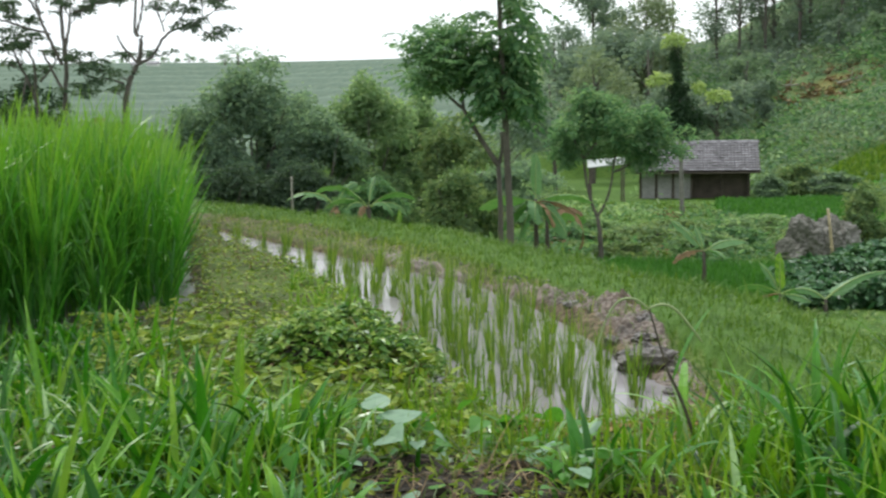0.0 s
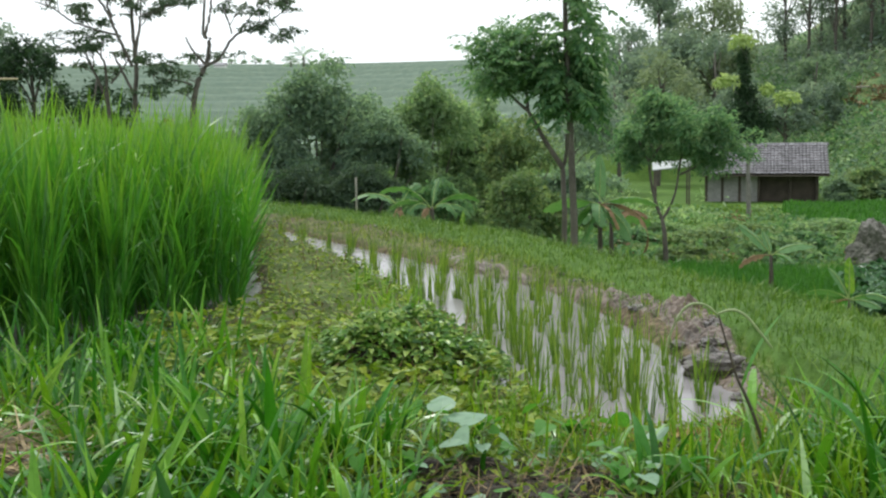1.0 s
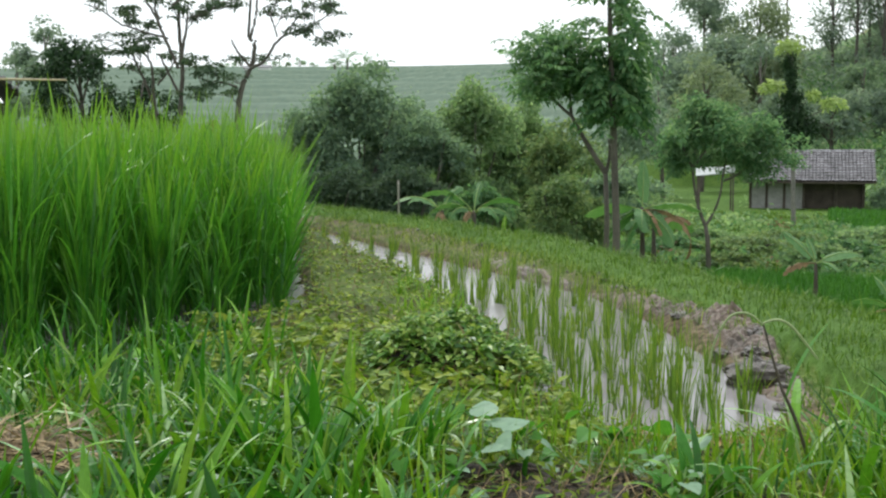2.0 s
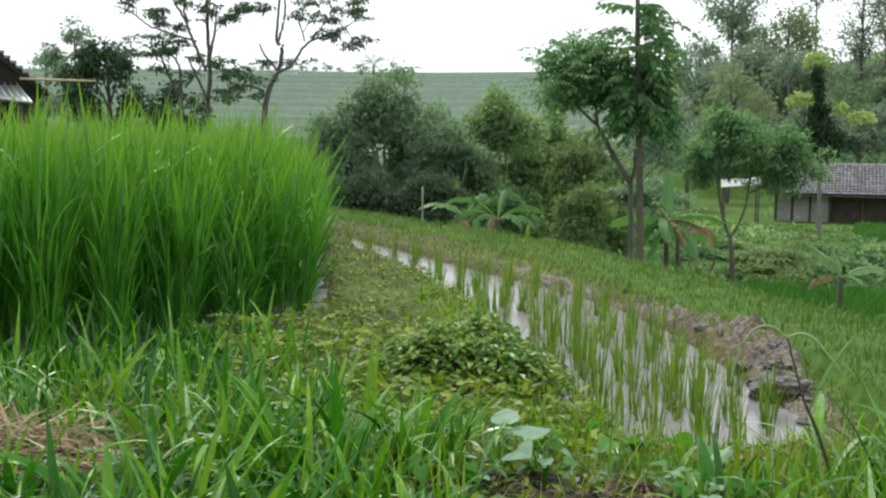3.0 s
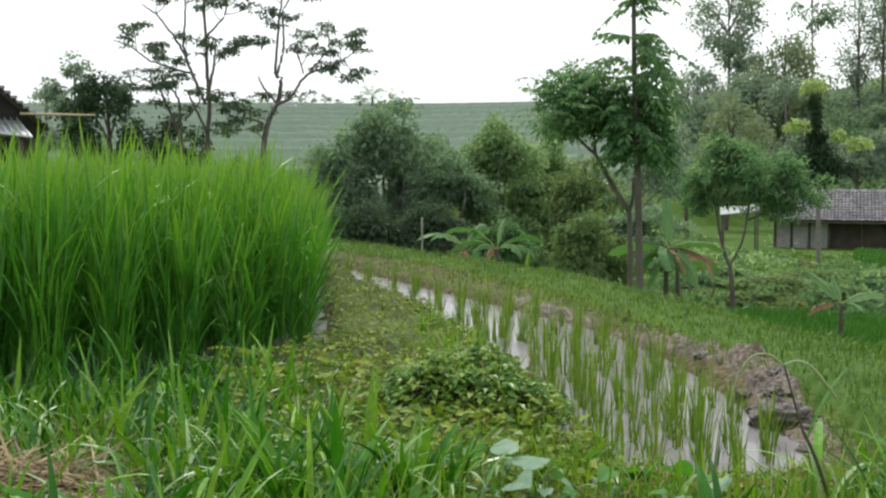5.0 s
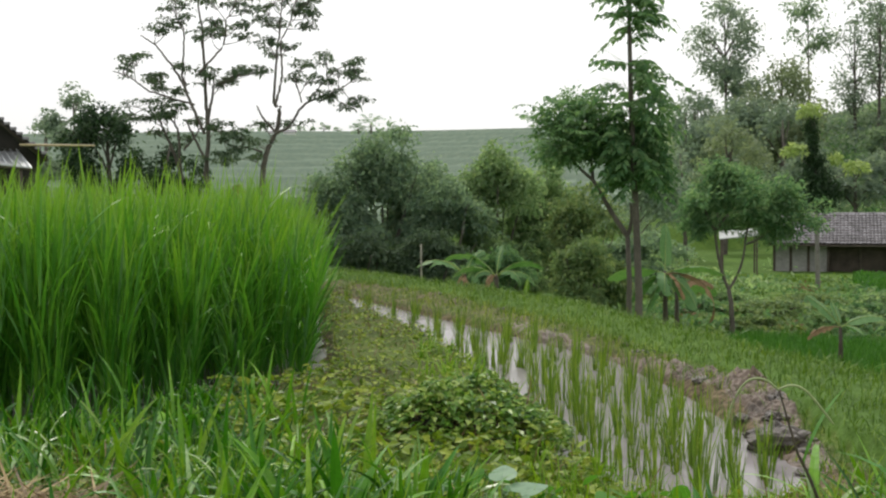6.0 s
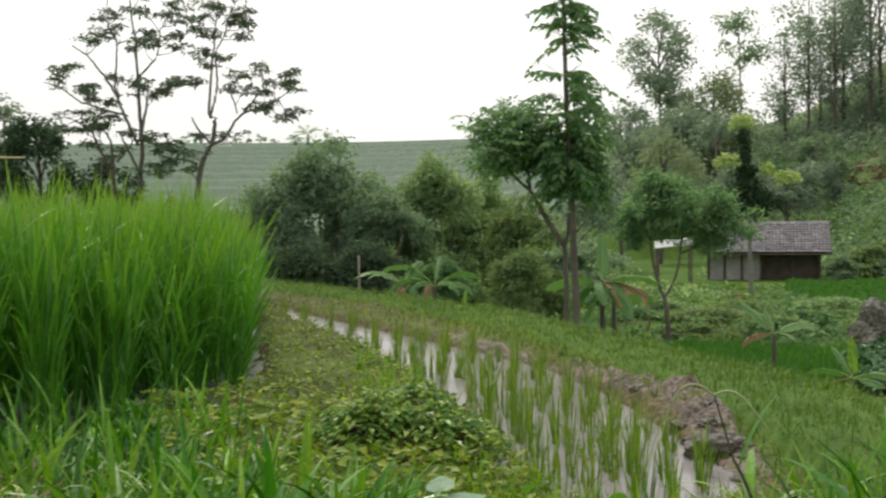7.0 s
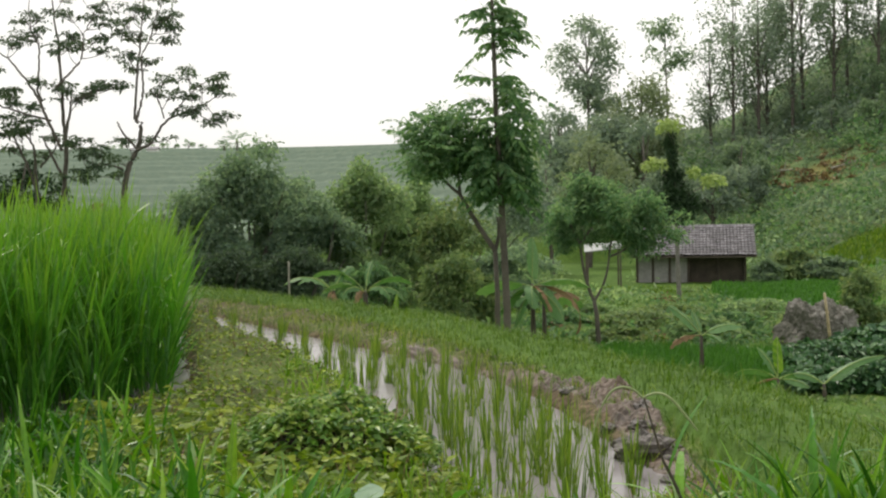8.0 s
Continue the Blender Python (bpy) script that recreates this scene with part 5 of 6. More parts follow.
def banana_leaf(base, azim, rise, length, width, droop, torn=0.0, roll=0.0):
    """A broad arching leaf with a midrib and a notched edge."""
    n = 13
    t = np.linspace(0, 1, n)
    ang = rise - droop * t ** 1.4
    st = length / (n - 1)
    hx = np.concatenate([[0], np.cumsum(np.cos(0.5 * (ang[1:] + ang[:-1])) * st)])
    hz = np.concatenate([[0], np.cumsum(np.sin(0.5 * (ang[1:] + ang[:-1])) * st)])
    d = np.array([np.cos(azim), np.sin(azim), 0])
    s = np.array([-np.sin(azim) * np.cos(roll), np.cos(azim) * np.cos(roll), np.sin(roll)])
    ctr = np.asarray(base) + hx[:, None] * d + hz[:, None] * [0, 0, 1]
    w = width * 0.5 * np.interp(t, [0, 0.16, 0.2, 0.4, 0.8, 0.95, 1], [0.04, 0.05, 0.5, 1, 0.85, 0.4, 0.02])
    verts, faces = [], []
    for sg in (-1, 1):
        for i in range(n - 1):
            k = len(verts)
            cut = 1 - torn * rng.random()
            sag = -0.25 - 0.5 * torn * rng.random()
            for j, c in ((i, 0), (i + 1, 0), (i + 1, cut), (i, cut)):
                verts.append(ctr[j] + sg * s * w[j] * c + np.array([0, 0, sag * w[j] * (1 if c else 0)]))
            faces.append((k, k + 1, k + 2, k + 3) if sg > 0 else (k, k + 3, k + 2, k + 1))
    return np.array(verts), np.array(faces), None


def banana(x, y, h, leaf_rows, label, r=0.06):
    b = np.array(ground_at(x, y))
    e = empty("banana_plant", *b, label, "banana plant", "banana plants")
    pts = np.array([(0, 0, 0), (0.01, 0, h * 0.5), (0.0, 0.0, h)])
    part("pseudostem", tube(pts, [r * 1.2, r, r * 0.6], 8), M_darkstem, e)
    for az, rise, L, w, droop, torn, dry in leaf_rows:
        mat = (M_banana, M_bananadry, M_young)[dry]
        leaf = part("leaf", banana_leaf((0, 0, h * 0.97), radians(az), radians(rise), L, w, droop, torn, rng.choice([-1, 1]) * rng.uniform(0.3, 1.0)), mat, e, ("", "withered brown leaf", "pale upright young leaf")[dry])
        t = np.linspace(0, 1, 9)
        ang = radians(rise) - droop * t ** 1.4
        st = L / 8
        hx = np.concatenate([[0], np.cumsum(np.cos(0.5 * (ang[1:] + ang[:-1])) * st)])
        hz = np.concatenate([[0], np.cumsum(np.sin(0.5 * (ang[1:] + ang[:-1])) * st)])
        rib = np.stack([hx * np.cos(radians(az)), hx * np.sin(radians(az)), hz + h * 0.97 + 0.004], -1)
        part("midrib", tube(rib, np.linspace(0.014, 0.003, 9), 5), M_bananadry if dry == 1 else M_lime, leaf)


banana(1.78, 22.0, 1.55, [(80, 80, 1.0, 0.36, 0.35, 0.2, 0), (180, 18, 1.15, 0.42, 1.0, 0.3, 0), (352, 25, 1.15, 0.40, 1.1, 0.3, 0), (3, 5, 1.6, 0.30, 2.3, 0.5, 1), (265, 10, 0.9, 0.42, 1.5, 0.3, 0),
                          (205, -15, 1.0, 0.40, 0.9, 0.3, 0), (320, -20, 1.0, 0.40, 0.9, 0.3, 0), (15, -30, 0.8, 0.36, 0.7, 0.4, 0), (230, -40, 0.9, 0.4, 0.6, 0.3, 0), (300, 0, 0.8, 0.36, 1.6, 0.5, 1)],
       "banana plant with broad leaves and withered brown leaves", 0.05)
banana(2.05, 22.6, 1.15, [(10, 30, 0.9, 0.36, 1.5, 0.4, 0), (200, 35, 0.9, 0.36, 1.5, 0.4, 0), (330, 50, 0.9, 0.34, 1.8, 0.6, 1), (120, 60, 0.9, 0.34, 0.8, 0.3, 0)], "young banana plant among the undergrowth", 0.05)
banana(-1.55, 24.2, 1.35, [(170, 55, 1.4, 0.24, 1.7, 0.5, 0), (200, 40, 1.1, 0.22, 1.7, 0.5, 0), (20, 45, 1.2, 0.24, 1.6, 0.5, 0), (350, 30, 1.0, 0.22, 1.8, 0.6, 0), (80, 65, 1.0, 0.22, 1.0, 0.4, 0), (320, 40, 0.9, 0.22, 2.3, 0.6, 0), (225, 40, 0.9, 0.22, 2.4, 0.6, 0), (250, 20, 0.8, 0.2, 2.2, 0.6, 1)],
       "banana plant with long pale arching leaves in the hedge", 0.07)
banana(-2.2, 24.0, 1.35, [(150, 50, 1.1, 0.22, 1.8, 0.5, 0), (190, 50, 1.2, 0.22, 1.7, 0.5, 0), (280, 10, 0.5, 0.26, 2.0, 0.5, 1), (250, 15, 0.5, 0.24, 2.1, 0.5, 1), (60, 60, 1.0, 0.22, 1.2, 0.4, 0)],
       "banana plant with a withered orange leaf", 0.06)
banana(-0.9, 23.0, 0.75, [(20, 55, 0.8, 0.16, 1.6, 0.4, 0), (160, 60, 0.7, 0.15, 1.2, 0.4, 0), (80, 75, 0.7, 0.16, 0.6, 0.3, 2), (340, 30, 0.9, 0.14, 1.5, 0.4, 0), (210, 45, 0.6, 0.14, 1.6, 0.4, 0)], "young banana plant at the edge of the bund", 0.05)
banana(4.55, 20.0, 0.75, [(165, 55, 0.8, 0.26, 0.5, 0.2, 0), (5, 35, 0.8, 0.28, 1.0, 0.2, 0), (190, 10, 0.65, 0.16, 1.2, 0.5, 1), (120, 70, 0.5, 0.2, 0.3, 0.1, 0), (300, 20, 0.6, 0.24, 1.2, 0.3, 0)], "young banana plant with a browning leaf in the lower field", 0.04)
banana(5.15, 17.5, 0.35, [(75, 82, 0.65, 0.24, 0.2, 0.05, 2), (20, 20, 0.6, 0.2, 0.9, 0.2, 0), (170, 35, 0.7, 0.2, 1.2, 0.3, 0), (130, 65, 0.6, 0.16, 0.6, 0.2, 0), (200, 5, 0.5, 0.16, 0.6, 0.4, 1), (330, 5, 0.5, 0.18, 0.7, 0.3, 0)], "young banana plant with one upright pale leaf", 0.035)
banana(5.75, 17.2, 0.3, [(12, 38, 1.15, 0.16, 0.75, 0.3, 0), (150, 40, 0.5, 0.16, 1.0, 0.3, 0), (40, 25, 0.9, 0.24, 0.6, 0.2, 0)], "low banana shoot with a long arching leaf", 0.035)

# ------------------------------------------------------------ the hut across the valley


def box_bm(x0, x1, y0, y1, z0, z1, bevel=0.0):
    bm = bmesh.new()
    bmesh.ops.create_cube(bm, size=1.0)
    for v in bm.verts:
        v.co = Vector(((x0 + x1) / 2 + v.co.x * (x1 - x0), (y0 + y1) / 2 + v.co.y * (y1 - y0), (z0 + z1) / 2 + v.co.z * (z1 - z0)))
    if bevel:
        bmesh.ops.bevel(bm, geom=bm.edges[:], offset=bevel, segments=1, affect="EDGES")
    return bm


def tiled_slope(x0, x1, ey, ez, ry, rz, rows, cols):
    """Overlapping curved clay tiles on a slope from the eave (ey, ez) to the ridge (ry, rz)."""
    verts, faces = [], []
    dx = (x1 - x0) / cols
    up = np.array([0, ry - ey, rz - ez]) / rows
    nrm = np.array([0, -(rz - ez), ry - ey])
    nrm = nrm / np.linalg.norm(nrm) * (1 if nrm[2] > 0 else -1)
    prof = [(0.0, -0.03), (0.25, 0.03), (0.6, 0.045), (0.88, -0.01), (1.0, -0.04)]
    for i in range(rows):
        for j in range(cols):
            k = len(verts)
            jit = rng.normal(0, 0.008)
            o = np.array([x0 + j * dx, ey, ez]) + up * (i + rng.normal(0, 0.03)) + nrm * (0.03 + jit)
            for a in (0, 1):
                for px, pz in prof:
                    verts.append(o + np.array([px * dx * 1.03, 0, 0]) + up * 1.12 * a + nrm * (pz + (0.07 if a == 0 else 0)))
            m = len(prof)
            for q in range(m - 1):
                faces.append((k + q, k + q + 1, k + m + q + 1, k + m + q))
    return np.array(verts), np.array(faces), None


def hut():
    gx, gy = 14.6, 66.0
    gz = float(height(gx, gy)) - 0.03
    e = empty("tiled_hut", gx, gy, gz, "low farm hut with grey-brown tiled roof on the valley floor", "hut")
    e.rotation_euler = (0, 0, radians(-12.5))
    zr, ze, yr, ye, yb = -0.40 - gz, -1.98 - gz, 2.2, -1.1, 5.2
    xl, xr = -3.5, 3.45
    roof = part("roof", box_bm(xl + 0.05, xr - 0.05, yr - 0.06, yr + 0.06, zr - 0.16, zr - 0.03), M_darkwood, e, "grey-brown clay tile roof")
    for y0, z0 in ((ye, ze), (yb, ze + 0.1)):
        v, f, _ = tiled_slope(xl, xr, y0, z0, yr, zr, 12, 36)
        part("roof_tiles", (v, f), M_tile, roof)
        q = np.array([(xl, y0, z0 - 0.03), (xr, y0, z0 - 0.03), (xr, yr, zr - 0.03), (xl, yr, zr - 0.03)])
        part("roof_deck", (np.concatenate([q, q - [0, 0, 0.06]]), np.array([(0, 1, 2, 3), (7, 6, 5, 4), (0, 4, 5, 1), (1, 5, 6, 2), (3, 2, 6, 7), (0, 3, 7, 4)])), M_darkwood, roof)
    caps = []
    for i in range(26):
        x = xl + 0.02 + i * (xr - xl) / 26
        caps.append(tube([(x, yr, zr + 0.03 + rng.normal(0, 0.008)), (x + 0.3, yr, zr + 0.045)], [0.09, 0.08], 7))
    v, f, al = join(caps)
    part("ridge_tiles", (v, f), M_tile, roof)
    xs = [-3.2, -2.3, -1.35, -0.3, 0.0]
    for a, b in zip(xs[:-2], xs[1:-1]):
        part("wall_panel", box_bm(a + 0.03, b - 0.03, -0.05, 0.08, 0, ze - 0.02, 0.01), M_plaster, e, "weathered pale plaster wall panel")
    for x in (-3.2, -2.3, -1.35, -0.3, 1.4, 2.85):
        part("post", box_bm(x - 0.07, x + 0.07, -0.12, 0.06, 0, ze + 0.06, 0.01), M_darkwood, e)
    for a, b in ((-0.23, 1.33), (1.47, 2.78)):
        w = part("plank_wall", box_bm(a, b, 0.3, 0.38, 0, ze + 0.15), M_darkwood, e, "dark shaded plank wall")
        k = int((b - a) / 0.2)
        for i in range(k):
            part("plank", box_bm(a + i * (b - a) / k + 0.01, a + (i + 1) * (b - a) / k - 0.01, 0.27, 0.30, 0, ze + 0.1), M_darkwood, w)
    for x in (-3.2, 2.85):
        part("side_wall", box_bm(x - 0.04, x + 0.04, 0.08, 4.6, 0, ze + 0.2), M_plaster, e)
    part("back_wall", box_bm(-3.2, 2.85, 4.6, 4.7, 0, ze + 0.2), M_plaster, e)
    part("beam", box_bm(xl + 0.1, xr - 0.1, -0.14, -0.02, ze + 0.06, ze + 0.18), M_darkwood, e)


def shelter():
    """A small lean-to roof beyond the spreading tree."""
    gx, gy = 9.2, 64.0
    gz = float(height(gx, gy)) - 0.03
    e = empty("shelter", gx, gy, gz, "small open shelter with a pale sheet roof beside the hut", "shelter")
    z = -1.3 - gz
    q = np.array([(-1.2, -0.7, z - 0.25), (0.9, -0.7, z - 0.05), (1.1, 1.0, z + 0.25), (-1.0, 1.0, z + 0.1)])
    part("roof_sheet", (np.concatenate([q, q - [0, 0, 0.05]]), np.array([(0, 1, 2, 3), (7, 6, 5, 4), (0, 4, 5, 1), (1, 5, 6, 2), (3, 2, 6, 7), (0, 3, 7, 4)])), M_fiber, e)
    for x, y, zz in ((-1.0, -0.6, z - 0.28), (0.8, -0.6, z - 0.1), (0.9, 0.9, z + 0.15), (-0.9, 0.9, z + 0.02)):
        part("post", tube([(x, y, 0), (x, y, zz)], [0.05, 0.045], 7), M_darkwood, e)


def gable_house():
    gx, gy = -13.4, 25.0
    gz = float(height(gx, gy)) - 0.05
    e = empty("gable_house", gx - 0.36, gy, gz, "wooden house with dark gable roof and zinc awning beyond the rice", "house")
    e.rotation_euler = (0, 0, radians(27))
    P = lambda x, y, z: (x - gx, y, z - gz)
    ax, az = -12.78, 3.02
    rx, rz = -11.6, 2.02
    lx, lz = -15.4, 0.9
    roof = None
    for (x1, z1) in ((rx, rz), (lx, lz)):
        q = np.array([P(ax, -0.35, az), P(x1, -0.35, z1), P(x1, 6, z1), P(ax, 6, az)])
        ob = part("roof_slope", (np.concatenate([q, q - [0, 0, 0.07]]), np.array([(0, 1, 2, 3), (7, 6, 5, 4), (0, 4, 5, 1), (1, 5, 6, 2), (3, 2, 6, 7), (0, 3, 7, 4)])), M_shadewood, e)
        for i in range(9):
            t = (i + 0.5) / 9
            x, z = ax + (x1 - ax) * t, az + (z1 - az) * t
            part("edge_tile", box_bm(x - gx - 0.07, x - gx + 0.07, -0.40, -0.1, z - gz - 0.02, z - gz + 0.045, 0.01), M_tile, ob)
    part("ridge_cap", tube([P(ax, -0.42, az + 0.03), P(ax, 6, az + 0.03)], [0.09, 0.09], 7), M_tile, e)
    gab = np.array([P(ax, 0.1, az - 0.15), P(rx - 0.22, 0.1, rz + 0.02), P(rx - 0.22, 0.1, gz), P(lx + 0.3, 0.1, gz), P(lx + 0.3, 0.1, lz + 0.05)])
    # wall takes the same eave-shade colour as the roof
    part("gable_wall", (np.concatenate([gab, gab + [0, 0.1, 0]]), [np.array([(0, 1, 2), (0, 2, 3), (0, 3, 4), (5, 7, 6), (5, 8, 7), (5, 9, 8)]), np.array([(0, 5, 6, 1), (1, 6, 7, 2), (2, 7, 8, 3), (3, 8, 9, 4), (4, 9, 5, 0)])]), M_shadewood, e, "weathered gable wall, dark with eave shade in its colour")
    part("rafter", tube([P(ax + 0.05, -0.2, az - 0.13), P(rx, -0.2, rz - 0.1)], [0.05, 0.05], 6), M_darkwood, e)
    q = np.array([P(-13.4, -0.1, 2.16), P(-12.2, -0.1, 2.12), P(-11.95, -1.0, 1.74), P(-13.3, -1.0, 1.9)])
    aw = part("awning", (np.concatenate([q, q - [0, 0, 0.03]]), np.array([(0, 1, 2, 3), (7, 6, 5, 4), (0, 4, 5, 1), (1, 5, 6, 2), (3, 2, 6, 7), (0, 3, 7, 4)])), M_sheet, e, "grey zinc sheet awning")
    for i in range(9):
        t = (i + 0.5) / 9
        a, b = np.array(P(-13.4 + 1.2 * t, -0.1, 2.175)), np.array(P(-13.3 + 1.35 * t, -1.0, 1.905 - 0.16 * t))
        part("corrugation", tube([a, b], [0.018, 0.018], 5), M_sheet, aw)
    part("awning_post", tube([P(-12.2, -0.9, gz), P(-12.2, -0.9, 1.77)], [0.05, 0.045], 7), M_darkwood, e)
    part("awning_beam", tube([P(-13.4, -0.95, 1.85), P(-11.98, -0.95, 1.70)], [0.04, 0.04], 6), M_darkwood, e)
    part("bamboo_pole", tube([P(-12.2, -0.4, 2.27), P(-11.4, -0.4, 2.26), P(-10.55, -0.4, 2.26)], [0.03, 0.03, 0.024], 7), M_bamboo, e, "long pale bamboo pole under the eave")


hut()
shelter()
gable_house()


# ------------------------------------------------------------ boulders, poles, clods, straw


def boulder(name, x, y, sx, sy, sz, material, label, category, seed, sub=4, rough=0.22, freq=1.5, sink=0.25, group=""):
    bm = bmesh.new()
    bmesh.ops.create_icosphere(bm, subdivisions=sub, radius=1.0)
    off = Vector((seed * 3.1, seed * 1.7, seed * 0.9))
    for v in bm.verts:
        d = v.co.normalized()
        k = 1 + rough * noise.noise(d * freq + off) + rough * 0.5 * noise.noise(d * freq * 2.7 + off) + rough * 0.28 * noise.noise(d * freq * 7 + off) + rough * 0.15 * noise.noise(d * freq * 16 + off)
        v.co = Vector((d.x * sx * k, d.y * sy * k, d.z * sz * k))
    me = bpy.data.meshes.new(name)
    bm.to_mesh(me)
    bm.free()
    me.materials.append(material)
    ob = new(name, me)
    ob.location = (x, y, float(height(x, y)) + sz * (1 - 2 * sink))
    tagged(ob, label, category, group)
    return ob


boulder("boulder", 7.72, 24.3, 0.55, 0.55, 0.66, M_rock, "large grey boulder with pale lichen in the lower field", "rock", 1, 5, 0.34, 1.5, 0.34)
boulder("boulder", 8.5, 24.8, 0.45, 0.45, 0.55, M_rock, "rounded grey boulder half covered by plants", "rock", 2, 5, 0.34, 1.5, 0.34)
boulder("boulder", 8.08, 23.9, 0.3, 0.32, 0.46, M_rock, "smaller brownish boulder leaning on a larger one", "rock", 5, 5, 0.34, 1.5, 0.34)
for i, (x, y, sx, sy, sz, rz) in enumerate([(0.885, 4.97, 0.135, 0.11, 0.105, 10), (1.0, 5.62, 0.05, 0.10, 0.06, -6), (0.93, 5.3, 0.05, 0.06, 0.035, 20), (0.80, 5.45, 0.035, 0.05, 0.025, -20),
                                           (0.72, 6.35, 0.05, 0.10, 0.018, -20), (0.45, 7.4, 0.04, 0.07, 0.018, 40), (0.93, 4.55, 0.06, 0.04, 0.018, 25)]):
    ob = boulder("mud_clod", x, y, sx, sy, sz, M_mudclod, "wet grey-brown lump of mud on the bank", "mud", 11 + i, 4, 0.45, 1.8, 0.4, "mud clods along the bank")
    ob.rotation_euler = (0, 0, radians(rz))


def mud_bank():
    """The bare strip of trampled mud between the water and the turf, lumpy, with a broken edge."""
    outer = np.array([(-1.24, 11.7), (-0.25, 8.85), (0.27, 7.6), (0.61, 6.86), (0.88, 6.42), (1.02, 6.15), (1.05, 5.67), (1.06, 5.16), (1.08, 4.85), (1.05, 4.45)])
    inner = np.array([(-1.31, 11.4), (-0.36, 8.65), (0.18, 7.47), (0.50, 6.75), (0.68, 6.36), (0.78, 5.98), (0.82, 5.62), (0.82, 5.20), (0.84, 4.80), (0.78, 4.42)])
    n, m = 420, 34
    t = np.linspace(0, 1, n) ** 0.62 * (len(outer) - 1)
    o, i = (np.stack([np.interp(t, np.arange(len(outer)), q[:, c]) for c in (0, 1)], -1) for q in (outer, inner))
    u = np.linspace(0, 1, m)
    P = i[:, None, :] * (1 - u)[None, :, None] + o[:, None, :] * u[None, :, None]
    X, Y = P[..., 0], P[..., 1]
    edge = np.minimum(smooth(0, 0.16, u), smooth(1.0, 0.9, u))[None, :] * np.minimum(smooth(0, 20, np.arange(n)), smooth(n - 1, n - 30, np.arange(n)))[:, None]
    rough = np.empty(X.shape)
    for a in range(n):
        for b in range(m):
            v = Vector((X[a, b], Y[a, b], 0.0))
            big, mid = noise.noise(v * 4.0), abs(noise.noise(v * 9.0 + Vector((3, 1, 7))))
            rough[a, b] = 0.5 * big + 0.75 * mid + 0.4 * abs(noise.noise(v * 22.0)) + 0.3 * noise.noise(v * 48.0)
    near = smooth(7.4, 6.0, Y)
    Z = height(X, Y) - 0.012 + edge * (0.012 + (0.018 + 0.03 * near) * (0.35 + 0.65 * smooth(4.9, 5.5, Y)) * (rough + 0.1) + 0.03 * near * smooth(0.35, 0.95, u)[None, :] * smooth(5.2, 5.5, Y) * smooth(6.6, 6.1, Y))
    Z = np.where(edge < 0.02, height(X, Y) - 0.03, Z)
    a, b = np.meshgrid(np.arange(n - 1), np.arange(m - 1), indexing="ij")
    k = a * m + b
    f = np.stack([k, k + 1, k + m + 1, k + m], -1).reshape(-1, 4)
    ob = link_mesh("mud_bank", np.stack([X, Y, Z], -1).reshape(-1, 3), f, M_mudbrown)
    tagged(ob, "lumpy strip of bare brown mud along the water", "mud", kind="structure")


mud_bank()


def crumbs(name, x, y, size, material, label):
    """Small uneven lumps strewn over the ground."""
    base = bmesh.new()
    bmesh.ops.create_icosphere(base, subdivisions=2, radius=1.0)
    bv = np.array([v.co[:] for v in base.verts])
    bf = np.array([[v.index for v in f.verts] for f in base.faces])
    base.free()
    out = []
    for a, b in zip(x, y):
        r = rng.uniform(*size)
        v = bv * (1 + rng.normal(0, 0.16, (len(bv), 1))) * r * [rng.uniform(0.7, 1.5), rng.uniform(0.7, 1.5), rng.uniform(0.5, 0.9)]
        out.append((v + [a, b, float(height(a, b)) + r * 0.2], bf))
    stuff(name, out, material, label, "mud")


cx, cy = scatter((-3, 4.2), (1.25, 13), 300, lambda x, y: inside(x, y, LEFT_OF) & (signed(x, y, WATER_A) > -0.02) & (seg_distance(x, y, OUTER, False) < 0.75) & (wave(x, y, 4.5, 3) < 0.25))
crumbs("mud_crumbs", cx, cy, (0.006, 0.026), M_mudclod, "small crumbs and lumps of wet mud along the bank")
cx, cy = scatter((-0.35, 2.45), (0.42, 3.05), 420, lambda x, y: np.hypot((x - 0.04) / 0.34, (y - 2.76) / 0.3) < 1)
crumbs("soil_crumbs", cx, cy, (0.006, 0.03), M_soilshade, "dark crumbs of soil in a bare hollow of the near bank")


def pole(name, x, y, z1, r, mat, label, lean=0.0):
    z0 = float(height(x, y)) - 0.05
    e = empty(name, x, y, z0, label, "pole")
    n = max(3, int((z1 - z0) / 0.3))
    pts = [(lean * k / n, 0, (z1 - z0) * k / n) for k in range(n + 1)]
    part("shaft", tube(pts, np.linspace(r, r * 0.8, n + 1), 8), mat, e)
    for k in range(1, n):
        part("node", tube([(pts[k][0], 0, pts[k][2] - 0.012), (pts[k][0], 0, pts[k][2] + 0.012)], [r * 1.12, r * 1.12], 8), mat, e)


pole("bamboo_stake", -2.86, 22.0, 0.10, 0.022, M_barkpale, "thin grey upright stake beside the hedge")
pole("bamboo_stake", 7.95, 23.3, -0.80, 0.035, M_bamboo, "pale broken bamboo stake in front of the boulder", -0.14)


